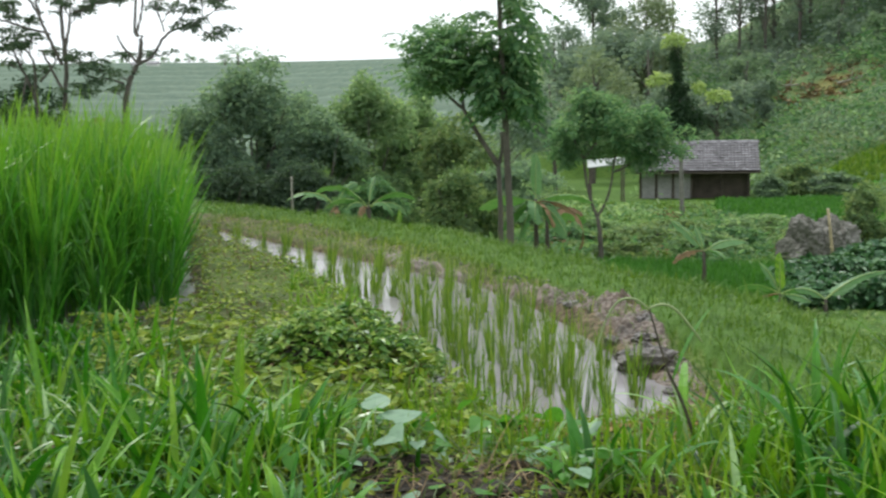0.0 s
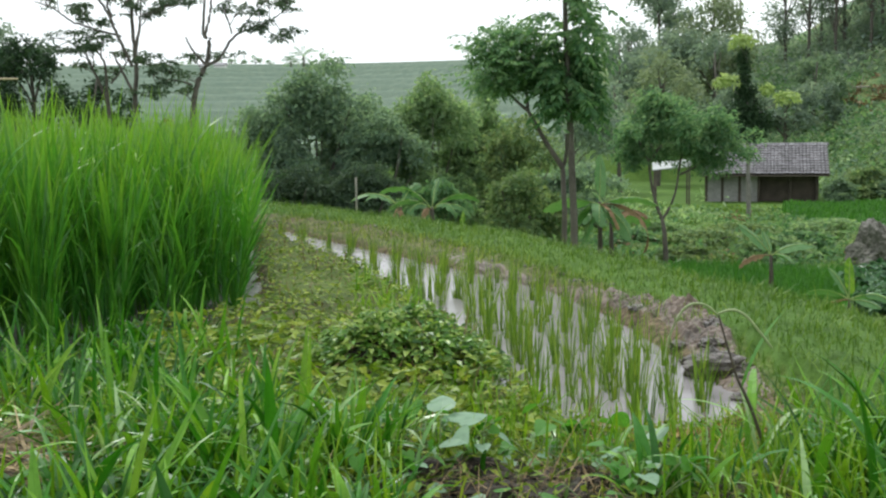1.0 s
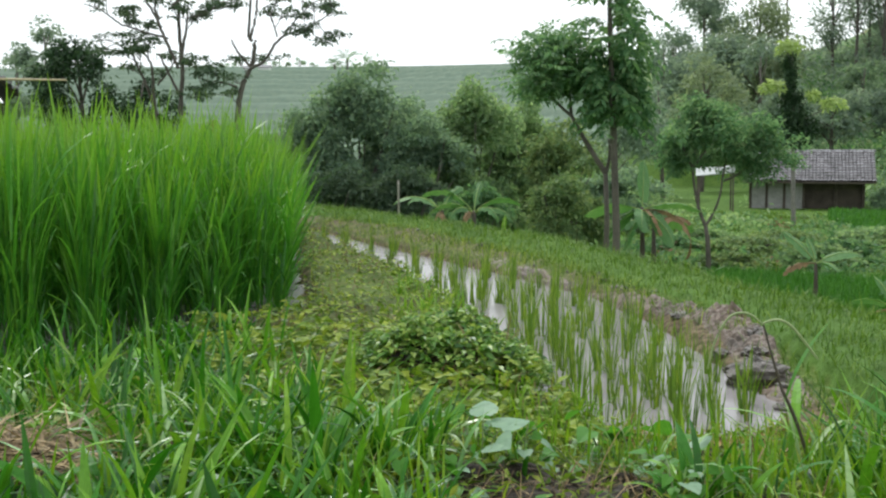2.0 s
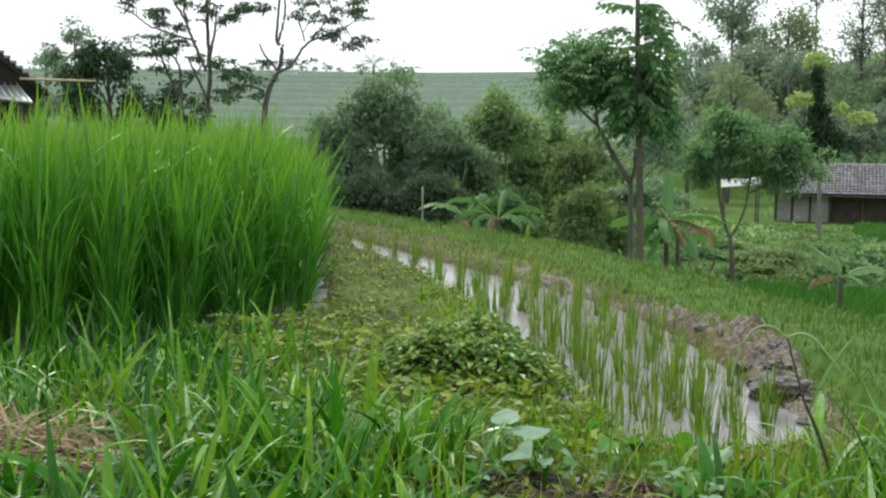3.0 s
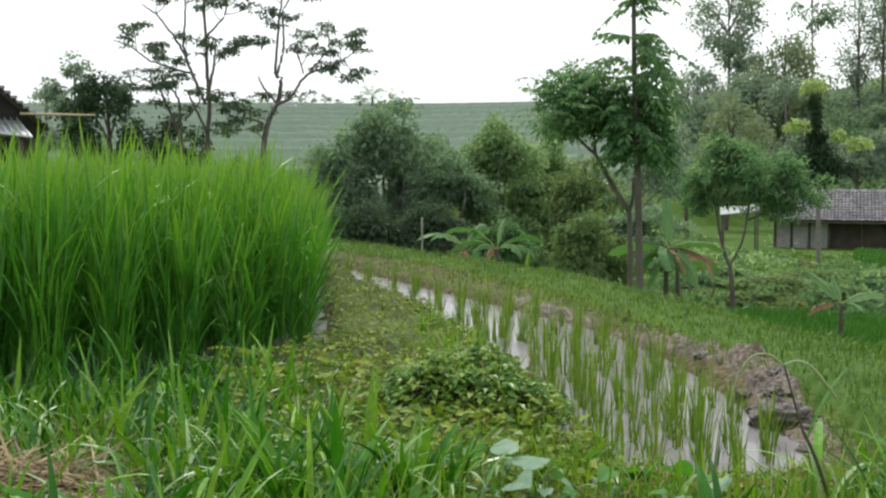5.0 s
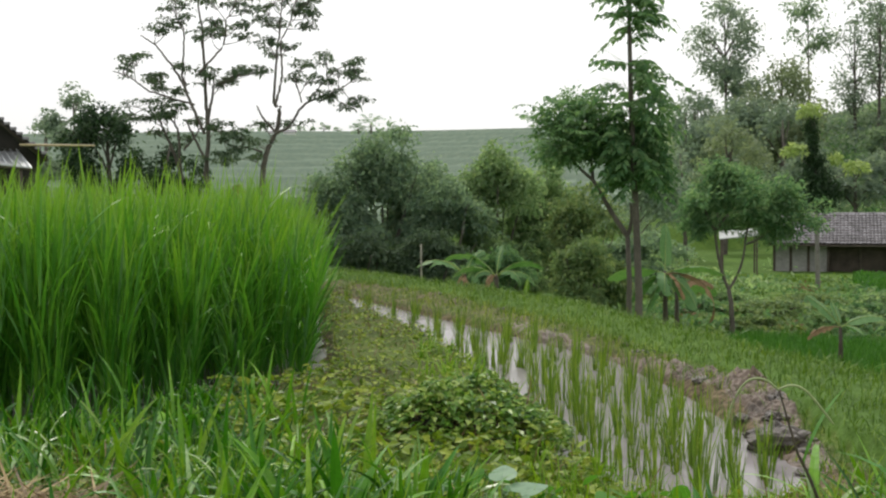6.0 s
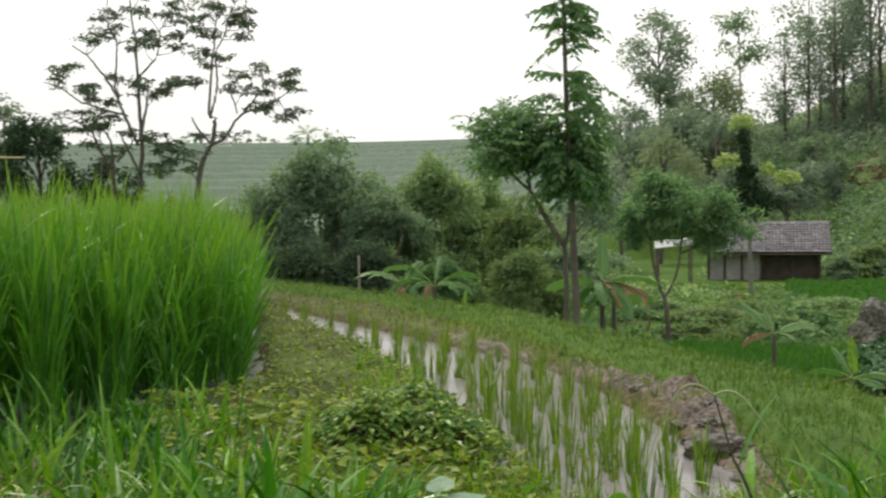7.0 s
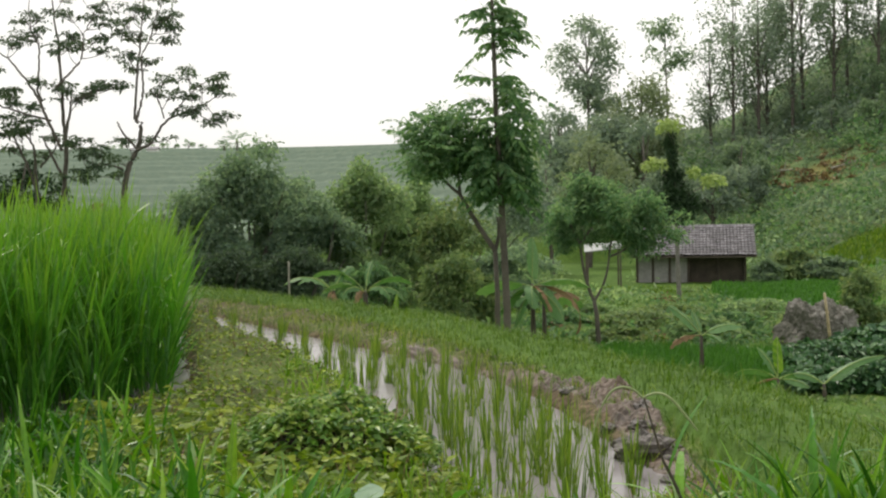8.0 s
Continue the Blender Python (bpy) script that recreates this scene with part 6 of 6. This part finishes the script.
def fallen_trunk(a, b, label):
    pa, pb = (np.array([x, y, float(height(x, y)) + 0.5]) for x, y in (a, b))
    e = empty("fallen_trunk", *pa, label, "log")
    mid = (pb - pa) * 0.5 + [0, 0, -0.1]
    part("log", tube(bezier((0, 0, 0), mid, pb - pa), np.linspace(0.09, 0.05, 8), 7), M_barkpale, e)
    part("branch", tube(bezier((pb - pa) * 0.4, (pb - pa) * 0.45 + [0, 0, 0.5], (pb - pa) * 0.38 + [0.2, 0, 1.0]), np.linspace(0.05, 0.02, 8), 6), M_barkpale, e)


fallen_trunk((31.7, 93.0), (34.2, 92.4), "long pale fallen trunk lying on the hillside")
fallen_trunk((29.0, 98.6), (30.3, 97.6), "short pale fallen trunk on the cleared patch")


def bare_branch(pts, label):
    z0 = float(height(pts[0][0], pts[0][1]))
    e = empty("dead_branch", pts[0][0], pts[0][1], z0, label, "branch")
    q = np.array([(x - pts[0][0], y - pts[0][1], z - z0) for x, y, z in pts])
    part("limb", tube(q, np.linspace(0.04, 0.015, len(q)), 6), M_bark, e)
    part("side_twig", tube(bezier(q[2], q[2] + [0.12, 0, 0.2], q[2] + [0.18, 0, 0.45]), np.linspace(0.018, 0.007, 8), 5), M_bark, e)
    part("side_twig", tube(bezier(q[3], q[3] + [0.2, 0, 0.05], q[3] + [0.45, 0, 0.08]), np.linspace(0.015, 0.006, 8), 5), M_bark, e)


bare_branch([(-5.55, 24.0, float(height(-5.55, 24.0)) - 0.03), (-5.6, 24.0, 0.3), (-5.85, 24.0, 0.62), (-6.2, 24.0, 0.80), (-6.62, 24.0, 0.92)], "dead dark branch leaning over behind the rice")


def straw_heap(x, y, r, h):
    z0 = float(height(x, y))
    e = empty("straw_heap", x, y, z0, "small heap of dry brown straw on the bank", "straw")
    bm = bmesh.new()
    bmesh.ops.create_icosphere(bm, subdivisions=4, radius=1.0)
    for v in bm.verts:
        k = 1 + 0.25 * noise.noise(v.co * 2) + 0.12 * noise.noise(v.co * 7)
        v.co = Vector((v.co.x * r * 0.8 * k, v.co.y * r * 0.85 * k, v.co.z * h * 0.7 * k))
    # near-black core seen as shade in the gaps between straws
    part("heap_core", bm, M_soilshade, e)
    for n, rad, long, wide in ((760, 1.0, (0.10, 0.30), (0.004, 0.010)), (90, 1.35, (0.2, 0.42), (0.003, 0.006))):
        th, q = rng.uniform(0, 2 * np.pi, n), np.sqrt(rng.random(n))
        p = np.stack([rad * r * q * np.cos(th), rad * r * q * np.sin(th), h * (1 - q ** 2) * rng.uniform(0.5, 1.1, n) + 0.012], -1)
        az = np.where(rng.random(n) < 0.4, rng.normal(-0.25, 0.5, n), rng.uniform(0, 2 * np.pi, n))
        part("loose_straw", blades(p, rng.uniform(*long, n), rng.uniform(*wide, n), rng.normal(1.45, 0.17, n), rng.normal(0.1, 0.25, n), az, 4), M_strawpale, e)


straw_heap(-1.52, 2.82, 0.33, 0.075)


def heart_leaf(size):
    """A heart-shaped blade, folded a little along its middle."""
    half = [(0.0, 0.0), (0.22, -0.14), (0.46, -0.02), (0.5, 0.22), (0.36, 0.55), (0.15, 0.84), (0.0, 1.0)]
    v = [(0, 0.0, 0), (0, 0.35, 0.0), (0, 0.7, -0.03), (0, 1.0, -0.1)]
    f = []
    for sg in (-1, 1):
        k = len(v)
        v += [(sg * x, y, 0.16 * x - 0.1 * y * y) for x, y in half[1:-1]]
        ring = [0, k, k + 1, k + 2, k + 3, k + 4, 3]
        mids = [(0, k, k + 1), (0, k + 1, 1), (1, k + 1, k + 2), (1, k + 2, 2), (2, k + 2, k + 3), (2, k + 3, k + 4), (2, k + 4, 3)]
        f += [m if sg > 0 else m[::-1] for m in mids]
    return np.array(v) * size, np.array(f)


def broad_weed(x, y, n, size, tall, label="broad-leaved green weed on the near bank", pale=0.25):
    z0 = float(height(x, y))
    e = empty("broadleaf_weed", x, y, z0, label, "weed", "broad-leaved weeds")
    for i in range(n):
        az, out = rng.uniform(0, 2 * np.pi), rng.uniform(0.04, 0.12)
        tip = np.array([out * np.cos(az), out * np.sin(az), tall * rng.uniform(0.5, 1.0)])
        part("stalk", tube(bezier((0, 0, 0), tip * [0.3, 0.3, 0.7], tip), np.linspace(0.0025, 0.0015, 8), 5), M_stem, e)
        v, f = heart_leaf(size * rng.uniform(0.7, 1.2))
        m = np.array(Euler((rng.normal(-0.25, 0.35), rng.normal(0, 0.3), az - np.pi / 2)).to_matrix())
        # a share of the leaves gets the painted highlight colour
        part("leaf", (v @ m.T + tip, f), M_broadsheen if rng.random() < pale else M_broad, e)


for i in range(58):
    t, side = rng.random(), rng.uniform(-0.4, 0.42)
    if np.hypot((side - 0.03) / 0.25, (2.55 + 0.95 * t - 2.78) / 0.2) < 1:
        continue
    broad_weed(side, 2.55 + 0.95 * t, rng.integers(3, 6), rng.uniform(0.028, 0.058), rng.uniform(0.05, 0.14), pale=0.22)
for i in range(10):
    broad_weed(rng.uniform(-1.2, -0.3), rng.uniform(2.7, 3.5), rng.integers(3, 6), rng.uniform(0.035, 0.06), rng.uniform(0.06, 0.12))
broad_weed(-0.19, 2.95, 3, 0.085, 0.14, "weed with large heart-shaped leaves coloured pale for sky sheen", 1.0)
broad_weed(0.22, 3.2, 4, 0.085, 0.17, "weed with large heart-shaped leaves at the water's edge", 0.0)
broad_weed(0.14, 3.25, 3, 0.08, 0.20, "weed with large heart-shaped leaves at the water's edge", 0.0)


def rounded(pts, times=3):
    """The same line with its corners cut off."""
    q = np.asarray(pts, float)
    for _ in range(times):
        q = np.concatenate([q[:1], np.stack([0.75 * q[:-1] + 0.25 * q[1:], 0.25 * q[:-1] + 0.75 * q[1:]], 1).reshape(-1, 3), q[-1:]])
    return q


def soft_tube(pts, radii, sides=6):
    q = rounded(pts)
    return tube(q, np.interp(np.linspace(0, 1, len(q)), np.linspace(0, 1, len(radii)), radii), sides)


def arching_weed():
    x, y = 0.70, 3.0
    z0 = float(height(x, y)) - 0.02
    e = empty("arching_weed", x, y, z0, "dark-stemmed grass with two drooping pale seed heads", "weed")
    P = lambda a, b: (a - x, 0.0, b - z0)
    part("stem", soft_tube([(0, 0, 0), P(0.665, 0.24), P(0.625, 0.36), P(0.59, 0.43)], [0.006, 0.0055, 0.005, 0.004], 6), M_darkstem, e)
    part("upper_stem", soft_tube([P(0.59, 0.43), P(0.56, 0.53), P(0.54, 0.60)], [0.004, 0.003, 0.0025], 6), M_darkstem, e)
    part("seed_head", soft_tube([P(0.54, 0.598), P(0.505, 0.63), P(0.46, 0.628), P(0.43, 0.585), P(0.41, 0.53), P(0.40, 0.48)], [0.0025, 0.0035, 0.0035, 0.003, 0.0025, 0.002], 6), M_stempale, e)
    part("seed_head", soft_tube([P(0.54, 0.602), P(0.575, 0.615), P(0.61, 0.60), P(0.65, 0.55), P(0.68, 0.51)], [0.0025, 0.0035, 0.004, 0.0035, 0.002], 6), M_stempale, e)
    a = np.array([P(0.60, 0.40), P(0.64, 0.3)])
    b = blades(a, np.array([0.24, 0.22]), np.array([0.02, 0.02]), np.array([0.3, 0.9]), np.array([0.5, 0.8]), np.array([0.2, 3.0]), 6)
    part("blade", b, M_grass, e)


arching_weed()


def twig(x, y, pts, r, label):
    z0 = float(height(x, y)) + 0.02
    e = empty("dry_twig", x, y, z0, label, "twig")
    part("stick", tube(pts, np.linspace(r, r * 0.5, len(pts)), 6), M_barkpale, e)


twig(-0.42, 3.75, [(0, 0, 0), (0.06, 0.02, 0.03), (0.12, 0.03, 0.05), (0.15, 0.03, 0.12)], 0.008, "pale crooked dry twig beside the weed heap")

# ------------------------------------------------------------ crops and undergrowth on the lower ground


def crop_field(poly, n, h, w, name, label, mat):
    lo, hi = poly.min(axis=0), poly.max(axis=0)
    x, y = scatter(lo - 0.5, hi + 0.5, n, lambda x, y: signed(x, y, poly) < 0.5 * rng.random(len(x)) - 0.15)
    stuff(name, [blade_field(x, y, h, 0.3, w, 0.15, 0.35, 3)], mat, label, "rice")


crop_field(CROP_B, 12000, 0.22, 0.018, "lower_rice", "green rice growing in the lower terrace", M_paddy)
crop_field(CROP_D, 9000, 0.4, 0.09, "hillside_rice", "light green rice terrace at the foot of the hill", M_seedling)
crop_field(CROP_C, 24000, 0.35, 0.07, "valley_rice", "bright green rice field beside the hut", M_paddy)


def undergrowth(n, box, leaf, hgt, mat, name, label, keep, per=26):
    x, y = scatter(box[0], box[1], n, keep)
    z = height(x, y)
    m = len(x)
    sz = rng.uniform(0.5, 1.4, m) * hgt
    k = np.repeat(np.arange(m), per)
    p = np.stack([x[k], y[k], z[k]], -1) + rng.normal(0, 1, (m * per, 3)) * np.stack([sz[k], sz[k], sz[k] * 0.55], -1) * 0.6
    p[:, 2] = np.maximum(p[:, 2], z[k] + 0.02)
    d = rng.normal(0, 1, (m * per, 3)) + [0, 0, 0.3]
    L = leaf * rng.uniform(0.6, 1.4, m * per)
    stuff(name, [leaves(p, d, L, L * 0.45, 0.2)], mat, label)


def terrace_edge(x, y, wide):
    """Whether a place lies on one of the low steps of the valley floor."""
    ys = y + 1.1 * np.sin(x * 0.45 + 0.6) + 0.5 * np.sin(x * 1.3)
    return np.min([np.abs(ys - q) for q in (24.5, 27.6, 30.9, 35.5, 40.0, 50.0)], axis=0) < wide * (0.7 + 0.5 * wave(x, y, 0.9, 3))


def valley_turf():
    x, y = scatter((0.3, 11.0), (22, 60), 70000, lambda x, y: (x < 0.46 * y + 1) & (x > 0.05 * y - 0.6) & (seg_distance(x, y, OUTER, False) > 1.5) & (signed(x, y, CROP_B) > 0) & (signed(x, y, CROP_C) > 0) & (rng.random(len(x)) < 14.0 / y))
    n = len(x)
    base = np.stack([x, y, height(x, y) - 0.01], -1)
    sc = np.clip(y / 18, 0.7, 2.6)
    tone = 0.6 + 0.5 * (wave(x, y, 0.8, 6) > 0)
    v = blades(base, 0.11 * sc ** 0.3 * tone * rng.uniform(0.5, 1.4, n), 0.013 * sc * rng.uniform(0.6, 1.3, n), np.abs(rng.normal(0.3, 0.25, n)), rng.uniform(0.2, 1.2, n), rng.uniform(0, 6.28, n), 2)
    stuff("valley_turf", [v], M_short, "uneven grass covering the valley terraces", "grass")


valley_turf()
open_low = lambda x, y: (signed(x, y, CROP_B) > 0.2) & (signed(x, y, CROP_C) > 0.5)
undergrowth(800, ((0.5, 20.5), (18, 60)), 0.12, 0.30, M_short, "valley_weeds", "low mixed weeds over the valley terraces", lambda x, y: open_low(x, y) & (wave(x, y, 0.6, 2) > -0.25), 40)
undergrowth(4600, ((0.5, 22), (18, 52)), 0.19, 0.5, M_tree, "valley_shrubs", "clumps of darker weeds on the terrace edges", lambda x, y: open_low(x, y) & terrace_edge(x, y, 0.5) & (wave(x, y, 0.35, 5) > -0.35), 38)
undergrowth(1700, ((1, 22), (17, 50)), 0.16, 0.4, M_bushy, "yellow_weeds", "yellowing weeds on the terrace edges", lambda x, y: open_low(x, y) & terrace_edge(x, y, 1.1) & (wave(x, y, 0.5, 9) > -0.1), 34)
undergrowth(150, ((3, 12), (10, 30)), 0.10, 0.2, M_bushy, "field_weeds", "yellow-green weeds on the lower field edge", open_low, 30)
undergrowth(500, ((2, 24), (11, 42)), 0.14, 0.4, M_bananadry, "brown_weeds", "brownish withered weeds on the terrace edges", lambda x, y: open_low(x, y) & terrace_edge(x, y, 0.8) & (wave(x, y, 0.7, 4) > 0.1), 26)
on_hill = lambda x, y: (x > 19 + 0.02 * (y - 66)) & (x < 0.46 * y + 6) & (np.hypot((x - 31.8) / 4.2, (y - 94.5) / 7) > 0.9) & (signed(x, y, CROP_D) > 0.6) & (rng.random(len(x)) < 0.35 + 0.65 * smooth(70, 84, y + 0.6 * np.abs(x - 32)))
undergrowth(800, ((17, 60), (62, 128)), 0.4, 1.0, M_farolivehaze, "olive_shrubs", "olive shrubs and tall grass on the hillside", on_hill, 30)
undergrowth(1100, ((17, 60), (62, 128)), 0.38, 1.0, M_hillhaze, "hill_shrubs", "dense mixed shrubs covering the steep hillside", on_hill, 34)
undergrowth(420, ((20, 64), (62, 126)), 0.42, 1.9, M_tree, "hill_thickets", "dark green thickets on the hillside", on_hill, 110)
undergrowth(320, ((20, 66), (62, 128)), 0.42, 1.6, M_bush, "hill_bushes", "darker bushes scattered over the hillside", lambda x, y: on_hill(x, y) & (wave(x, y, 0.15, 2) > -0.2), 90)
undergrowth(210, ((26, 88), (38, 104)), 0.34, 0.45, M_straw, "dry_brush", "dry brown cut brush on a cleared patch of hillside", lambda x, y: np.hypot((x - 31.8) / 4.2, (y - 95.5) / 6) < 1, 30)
undergrowth(120, ((26, 88), (38, 104)), 0.3, 0.5, M_hillhaze, "patch_weeds", "green weeds sprouting on the cleared patch", lambda x, y: np.hypot((x - 31.8) / 4.4, (y - 95.5) / 6) < 1, 26)
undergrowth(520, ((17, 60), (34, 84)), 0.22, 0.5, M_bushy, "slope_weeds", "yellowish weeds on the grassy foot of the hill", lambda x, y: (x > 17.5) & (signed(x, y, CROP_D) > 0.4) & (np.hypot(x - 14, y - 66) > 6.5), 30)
undergrowth(150, ((24, 104), (54, 124)), 0.45, 2.6, M_farhaze, "ridge_scrub", "dense young trees and scrub along the ridge", lambda x, y: x > 26 - 0.1 * (y - 104), 170)
undergrowth(420, ((-30, 40), (8, 80)), 0.30, 0.8, M_bushlight, "far_scrub", "light green scrub on the valley floor", lambda x, y: open_low(x, y) & (np.hypot(x - 14, y - 66) > 6), 36)

# ------------------------------------------------------------ trees farther off


def far_tree(x, y, top, crown_h, crown_w, mat, label, n=1600, leaf=0.4, trunk=0.16, z0=None, clumps=9, name="distant_tree", group="distant trees"):
    global rng
    rng = np.random.default_rng(int(abs(x) * 100 + y * 7))
    b = np.array(ground_at(x, y, 0.2))
    h = top - b[2]
    lean = rng.normal(0, 0.25)
    wood = [tube(np.array([(0, 0, 0), (lean * 0.3, 0, h * 0.4), (lean, 0, h * 0.92)]), [trunk, trunk * 0.75, trunk * 0.25], 7)]
    cr = []
    for i in range(clumps):
        th = rng.uniform(0, 2 * np.pi)
        u = rng.random()
        c = np.array([crown_w * (0.2 + 0.6 * (1 - abs(2 * u - 0.9) ** 1.5)) * np.cos(th) + lean, crown_w * 0.6 * np.sin(th), h - crown_h * (0.08 + 0.86 * u)])
        wood.append(tube(bezier((lean * 0.6, 0, max(h - crown_h, c[2] - crown_h * 0.35)), (c[0] * 0.4, c[1] * 0.4, c[2] - 0.1 * crown_h), c), np.linspace(trunk * 0.35, trunk * 0.1, 8), 5))
        for _ in range(3):
            q = rng.normal(0, 0.5, 3)
            s = rng.uniform(0.4, 0.75)
            cr.append(puff(c + q * [crown_w * 0.4, crown_w * 0.4, crown_h * 0.12], np.array([crown_w * 0.42, crown_w * 0.42, crown_h * 0.15]) * s, n // (3 * clumps), leaf * 0.9, 0.5, 0.2, 0.25))
        cr.append(clump_leaves(c, (crown_w * 0.46, crown_w * 0.46, crown_h * 0.16), n // (3 * clumps), leaf * 0.8, 0.5, 8, 0.3))
    return tree(name, b, wood, cr, M_bark, mat, label, "tree", group)


# Most of these crowns use leaf colours with the haze mixed in.
far_tree(14.6, 110, 18.0, 7.0, 3.3, M_farhaze, "tall hazy tree with an open rounded crown", 2800, 0.42, 0.20, clumps=26)
far_tree(16.8, 114, 13.0, 9.0, 3.8, M_farhaze, "broad hazy tree at the foot of the hill", 2600, 0.5, 0.22, clumps=12)
far_tree(18.6, 104, 13.2, 10.0, 3.4, M_farolivehaze, "broad yellowish tree at the foot of the hill", 3800, 0.45, 0.22, clumps=20)
far_tree(12.5, 100, 8.8, 7.0, 3.0, M_farhaze, "rounded hazy tree behind the spreading tree", 2200, 0.45, 0.2, clumps=12)
far_tree(16.0, 88, 7.0, 6.8, 3.2, M_farhaze, "rounded green tree behind the hut", 2400, 0.42, 0.2, clumps=12)
far_tree(11.0, 84, 5.5, 6.0, 2.8, M_farolivehaze, "bushy green tree behind the spreading tree", 2200, 0.4, 0.2, clumps=12)
far_tree(9.4, 96, 8.2, 7.0, 3.2, M_farhaze, "hazy rounded tree in the valley", 2400, 0.42, 0.18, clumps=14)
far_tree(11.2, 106, 9.4, 7.5, 3.4, M_farhaze, "hazy broad tree in the valley", 2600, 0.45, 0.2, clumps=14)
far_tree(7.5, 76, 4.0, 5.5, 2.6, M_farhaze, "bushy hazy tree in the valley", 2000, 0.36, 0.16, clumps=12)
far_tree(4.0, 70, 2.6, 4.6, 2.6, M_farhaze, "bushy hazy tree in the valley", 1800, 0.36, 0.16, clumps=12)
far_tree(20.5, 86, 3.6, 4.0, 2.2, M_farhaze, "rounded tree at the hill foot above the hut", 2000, 0.4, 0.18, clumps=11)
far_tree(24.5, 94, 6.0, 4.0, 2.2, M_hillhaze, "dark rounded tree on the hillside", 1800, 0.4, 0.18, clumps=10)
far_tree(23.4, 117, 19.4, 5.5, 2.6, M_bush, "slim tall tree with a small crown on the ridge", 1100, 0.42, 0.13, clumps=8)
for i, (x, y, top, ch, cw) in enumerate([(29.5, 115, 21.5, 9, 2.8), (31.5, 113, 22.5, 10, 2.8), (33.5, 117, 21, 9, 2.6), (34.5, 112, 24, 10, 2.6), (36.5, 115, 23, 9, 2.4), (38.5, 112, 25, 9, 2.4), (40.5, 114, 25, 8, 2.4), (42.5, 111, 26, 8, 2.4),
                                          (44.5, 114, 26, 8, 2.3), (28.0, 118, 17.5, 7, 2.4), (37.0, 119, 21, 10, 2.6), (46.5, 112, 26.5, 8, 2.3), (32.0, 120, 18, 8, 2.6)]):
    far_tree(x, y, top + 1.0, ch * 1.45, cw * 1.25, (M_farhaze, M_farhaze, M_hillhaze)[i % 3], "tall slender tree on the crest of the hill", 1500, 0.40, 0.17, clumps=14, name="ridge_tree", group="trees along the ridge")

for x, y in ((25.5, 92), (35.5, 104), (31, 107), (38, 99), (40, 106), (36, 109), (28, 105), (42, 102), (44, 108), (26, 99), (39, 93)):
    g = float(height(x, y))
    far_tree(x, y, g + rng.uniform(2.2, 4.0), 3.2, rng.uniform(1.3, 2.0), (M_hillhaze, M_farhaze)[int(x) % 2], "leafy shrub growing on the steep hillside", 900, 0.34, 0.08, clumps=9, name="hill_shrub", group="shrubs on the hillside")

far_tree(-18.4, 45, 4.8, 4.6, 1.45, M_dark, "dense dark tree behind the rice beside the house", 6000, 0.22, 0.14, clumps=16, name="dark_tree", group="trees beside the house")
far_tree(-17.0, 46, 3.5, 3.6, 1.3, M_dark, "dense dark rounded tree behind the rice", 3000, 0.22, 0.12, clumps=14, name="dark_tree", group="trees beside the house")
far_tree(-33.6, 76, 8.3, 4.2, 1.9, M_farhaze, "pale rounded tree in the haze behind the house", 1900, 0.36, 0.2, clumps=14)
far_tree(-37.0, 78, 6.0, 4.0, 2.2, M_farhaze, "pale low tree in the haze behind the house", 1800, 0.36, 0.2, clumps=12)


def palm(x, y, h, label):
    b = np.array(ground_at(x, y, 0.1))
    e = empty("palm_tree", *b, label, "palm")
    part("trunk", tube([(0, 0, 0), (0.1, 0, h * 0.5), (0.0, 0, h)], [0.25, 0.18, 0.16], 8), M_bark, e)
    n = 17
    for i in range(n):
        az = 2 * np.pi * i / n + rng.normal(0, 0.15)
        up = rng.uniform(-0.3, 1.6)
        o = np.array([[0, 0, h]])
        d = np.array([[np.cos(az), np.sin(az), up]])
        v, f, al = join(frond_leaves(o, d, np.array([h * 1.4]), 14, 0.55, 0.12, 0.3))
        part("frond", (v, f, al), M_tree, e)


palm(-35.6, 206, 2.2, "palm tree standing on the crest of the terraced hill")
palm(-37.9, 206, 1.3, "small palm on the crest of the terraced hill")


def cottage(x, y, w, label):
    z = float(height(x, y)) - 0.1
    e = empty("field_cottage", x, y, z, label, "house", "cottages on the crest")
    part("wall", box_bm(-w / 2, w / 2, 0, 1.5, 0, 0.8), M_white, e)
    v = np.array([(-w / 2 - 0.15, -0.2, 0.75), (w / 2 + 0.15, -0.2, 0.75), (w / 2 + 0.15, 0.75, 1.15), (-w / 2 - 0.15, 0.75, 1.15), (-w / 2 - 0.15, 1.7, 0.75), (w / 2 + 0.15, 1.7, 0.75)])
    part("roof", (np.concatenate([v, v - [0, 0, 0.12]]), np.array([(0, 1, 2, 3), (3, 2, 5, 4), (7, 6, 9, 8), (8, 9, 10, 11), (0, 6, 7, 1), (4, 5, 11, 10)])), M_tile, e)


cottage(-50.0, 203, 1.9, "tiny white cottage on the terraced hill")
cottage(-53.5, 205, 1.3, "tiny white cottage on the terraced hill")
for x, y, top in ((-46, 214, 14.0), (-48.5, 214, 13.4), (-51, 216, 13.7), (-55, 215, 13.3), (-58, 214, 13.6), (-43.5, 216, 13.3), (-60.5, 215, 13.4), (-53, 214, 13.3)):
    far_tree(x, y, top, 1.6, 1.0, M_bush, "small tree on the crest of the terraced hill", 420, 0.25, 0.08, clumps=7, name="crest_tree", group="trees on the crest")
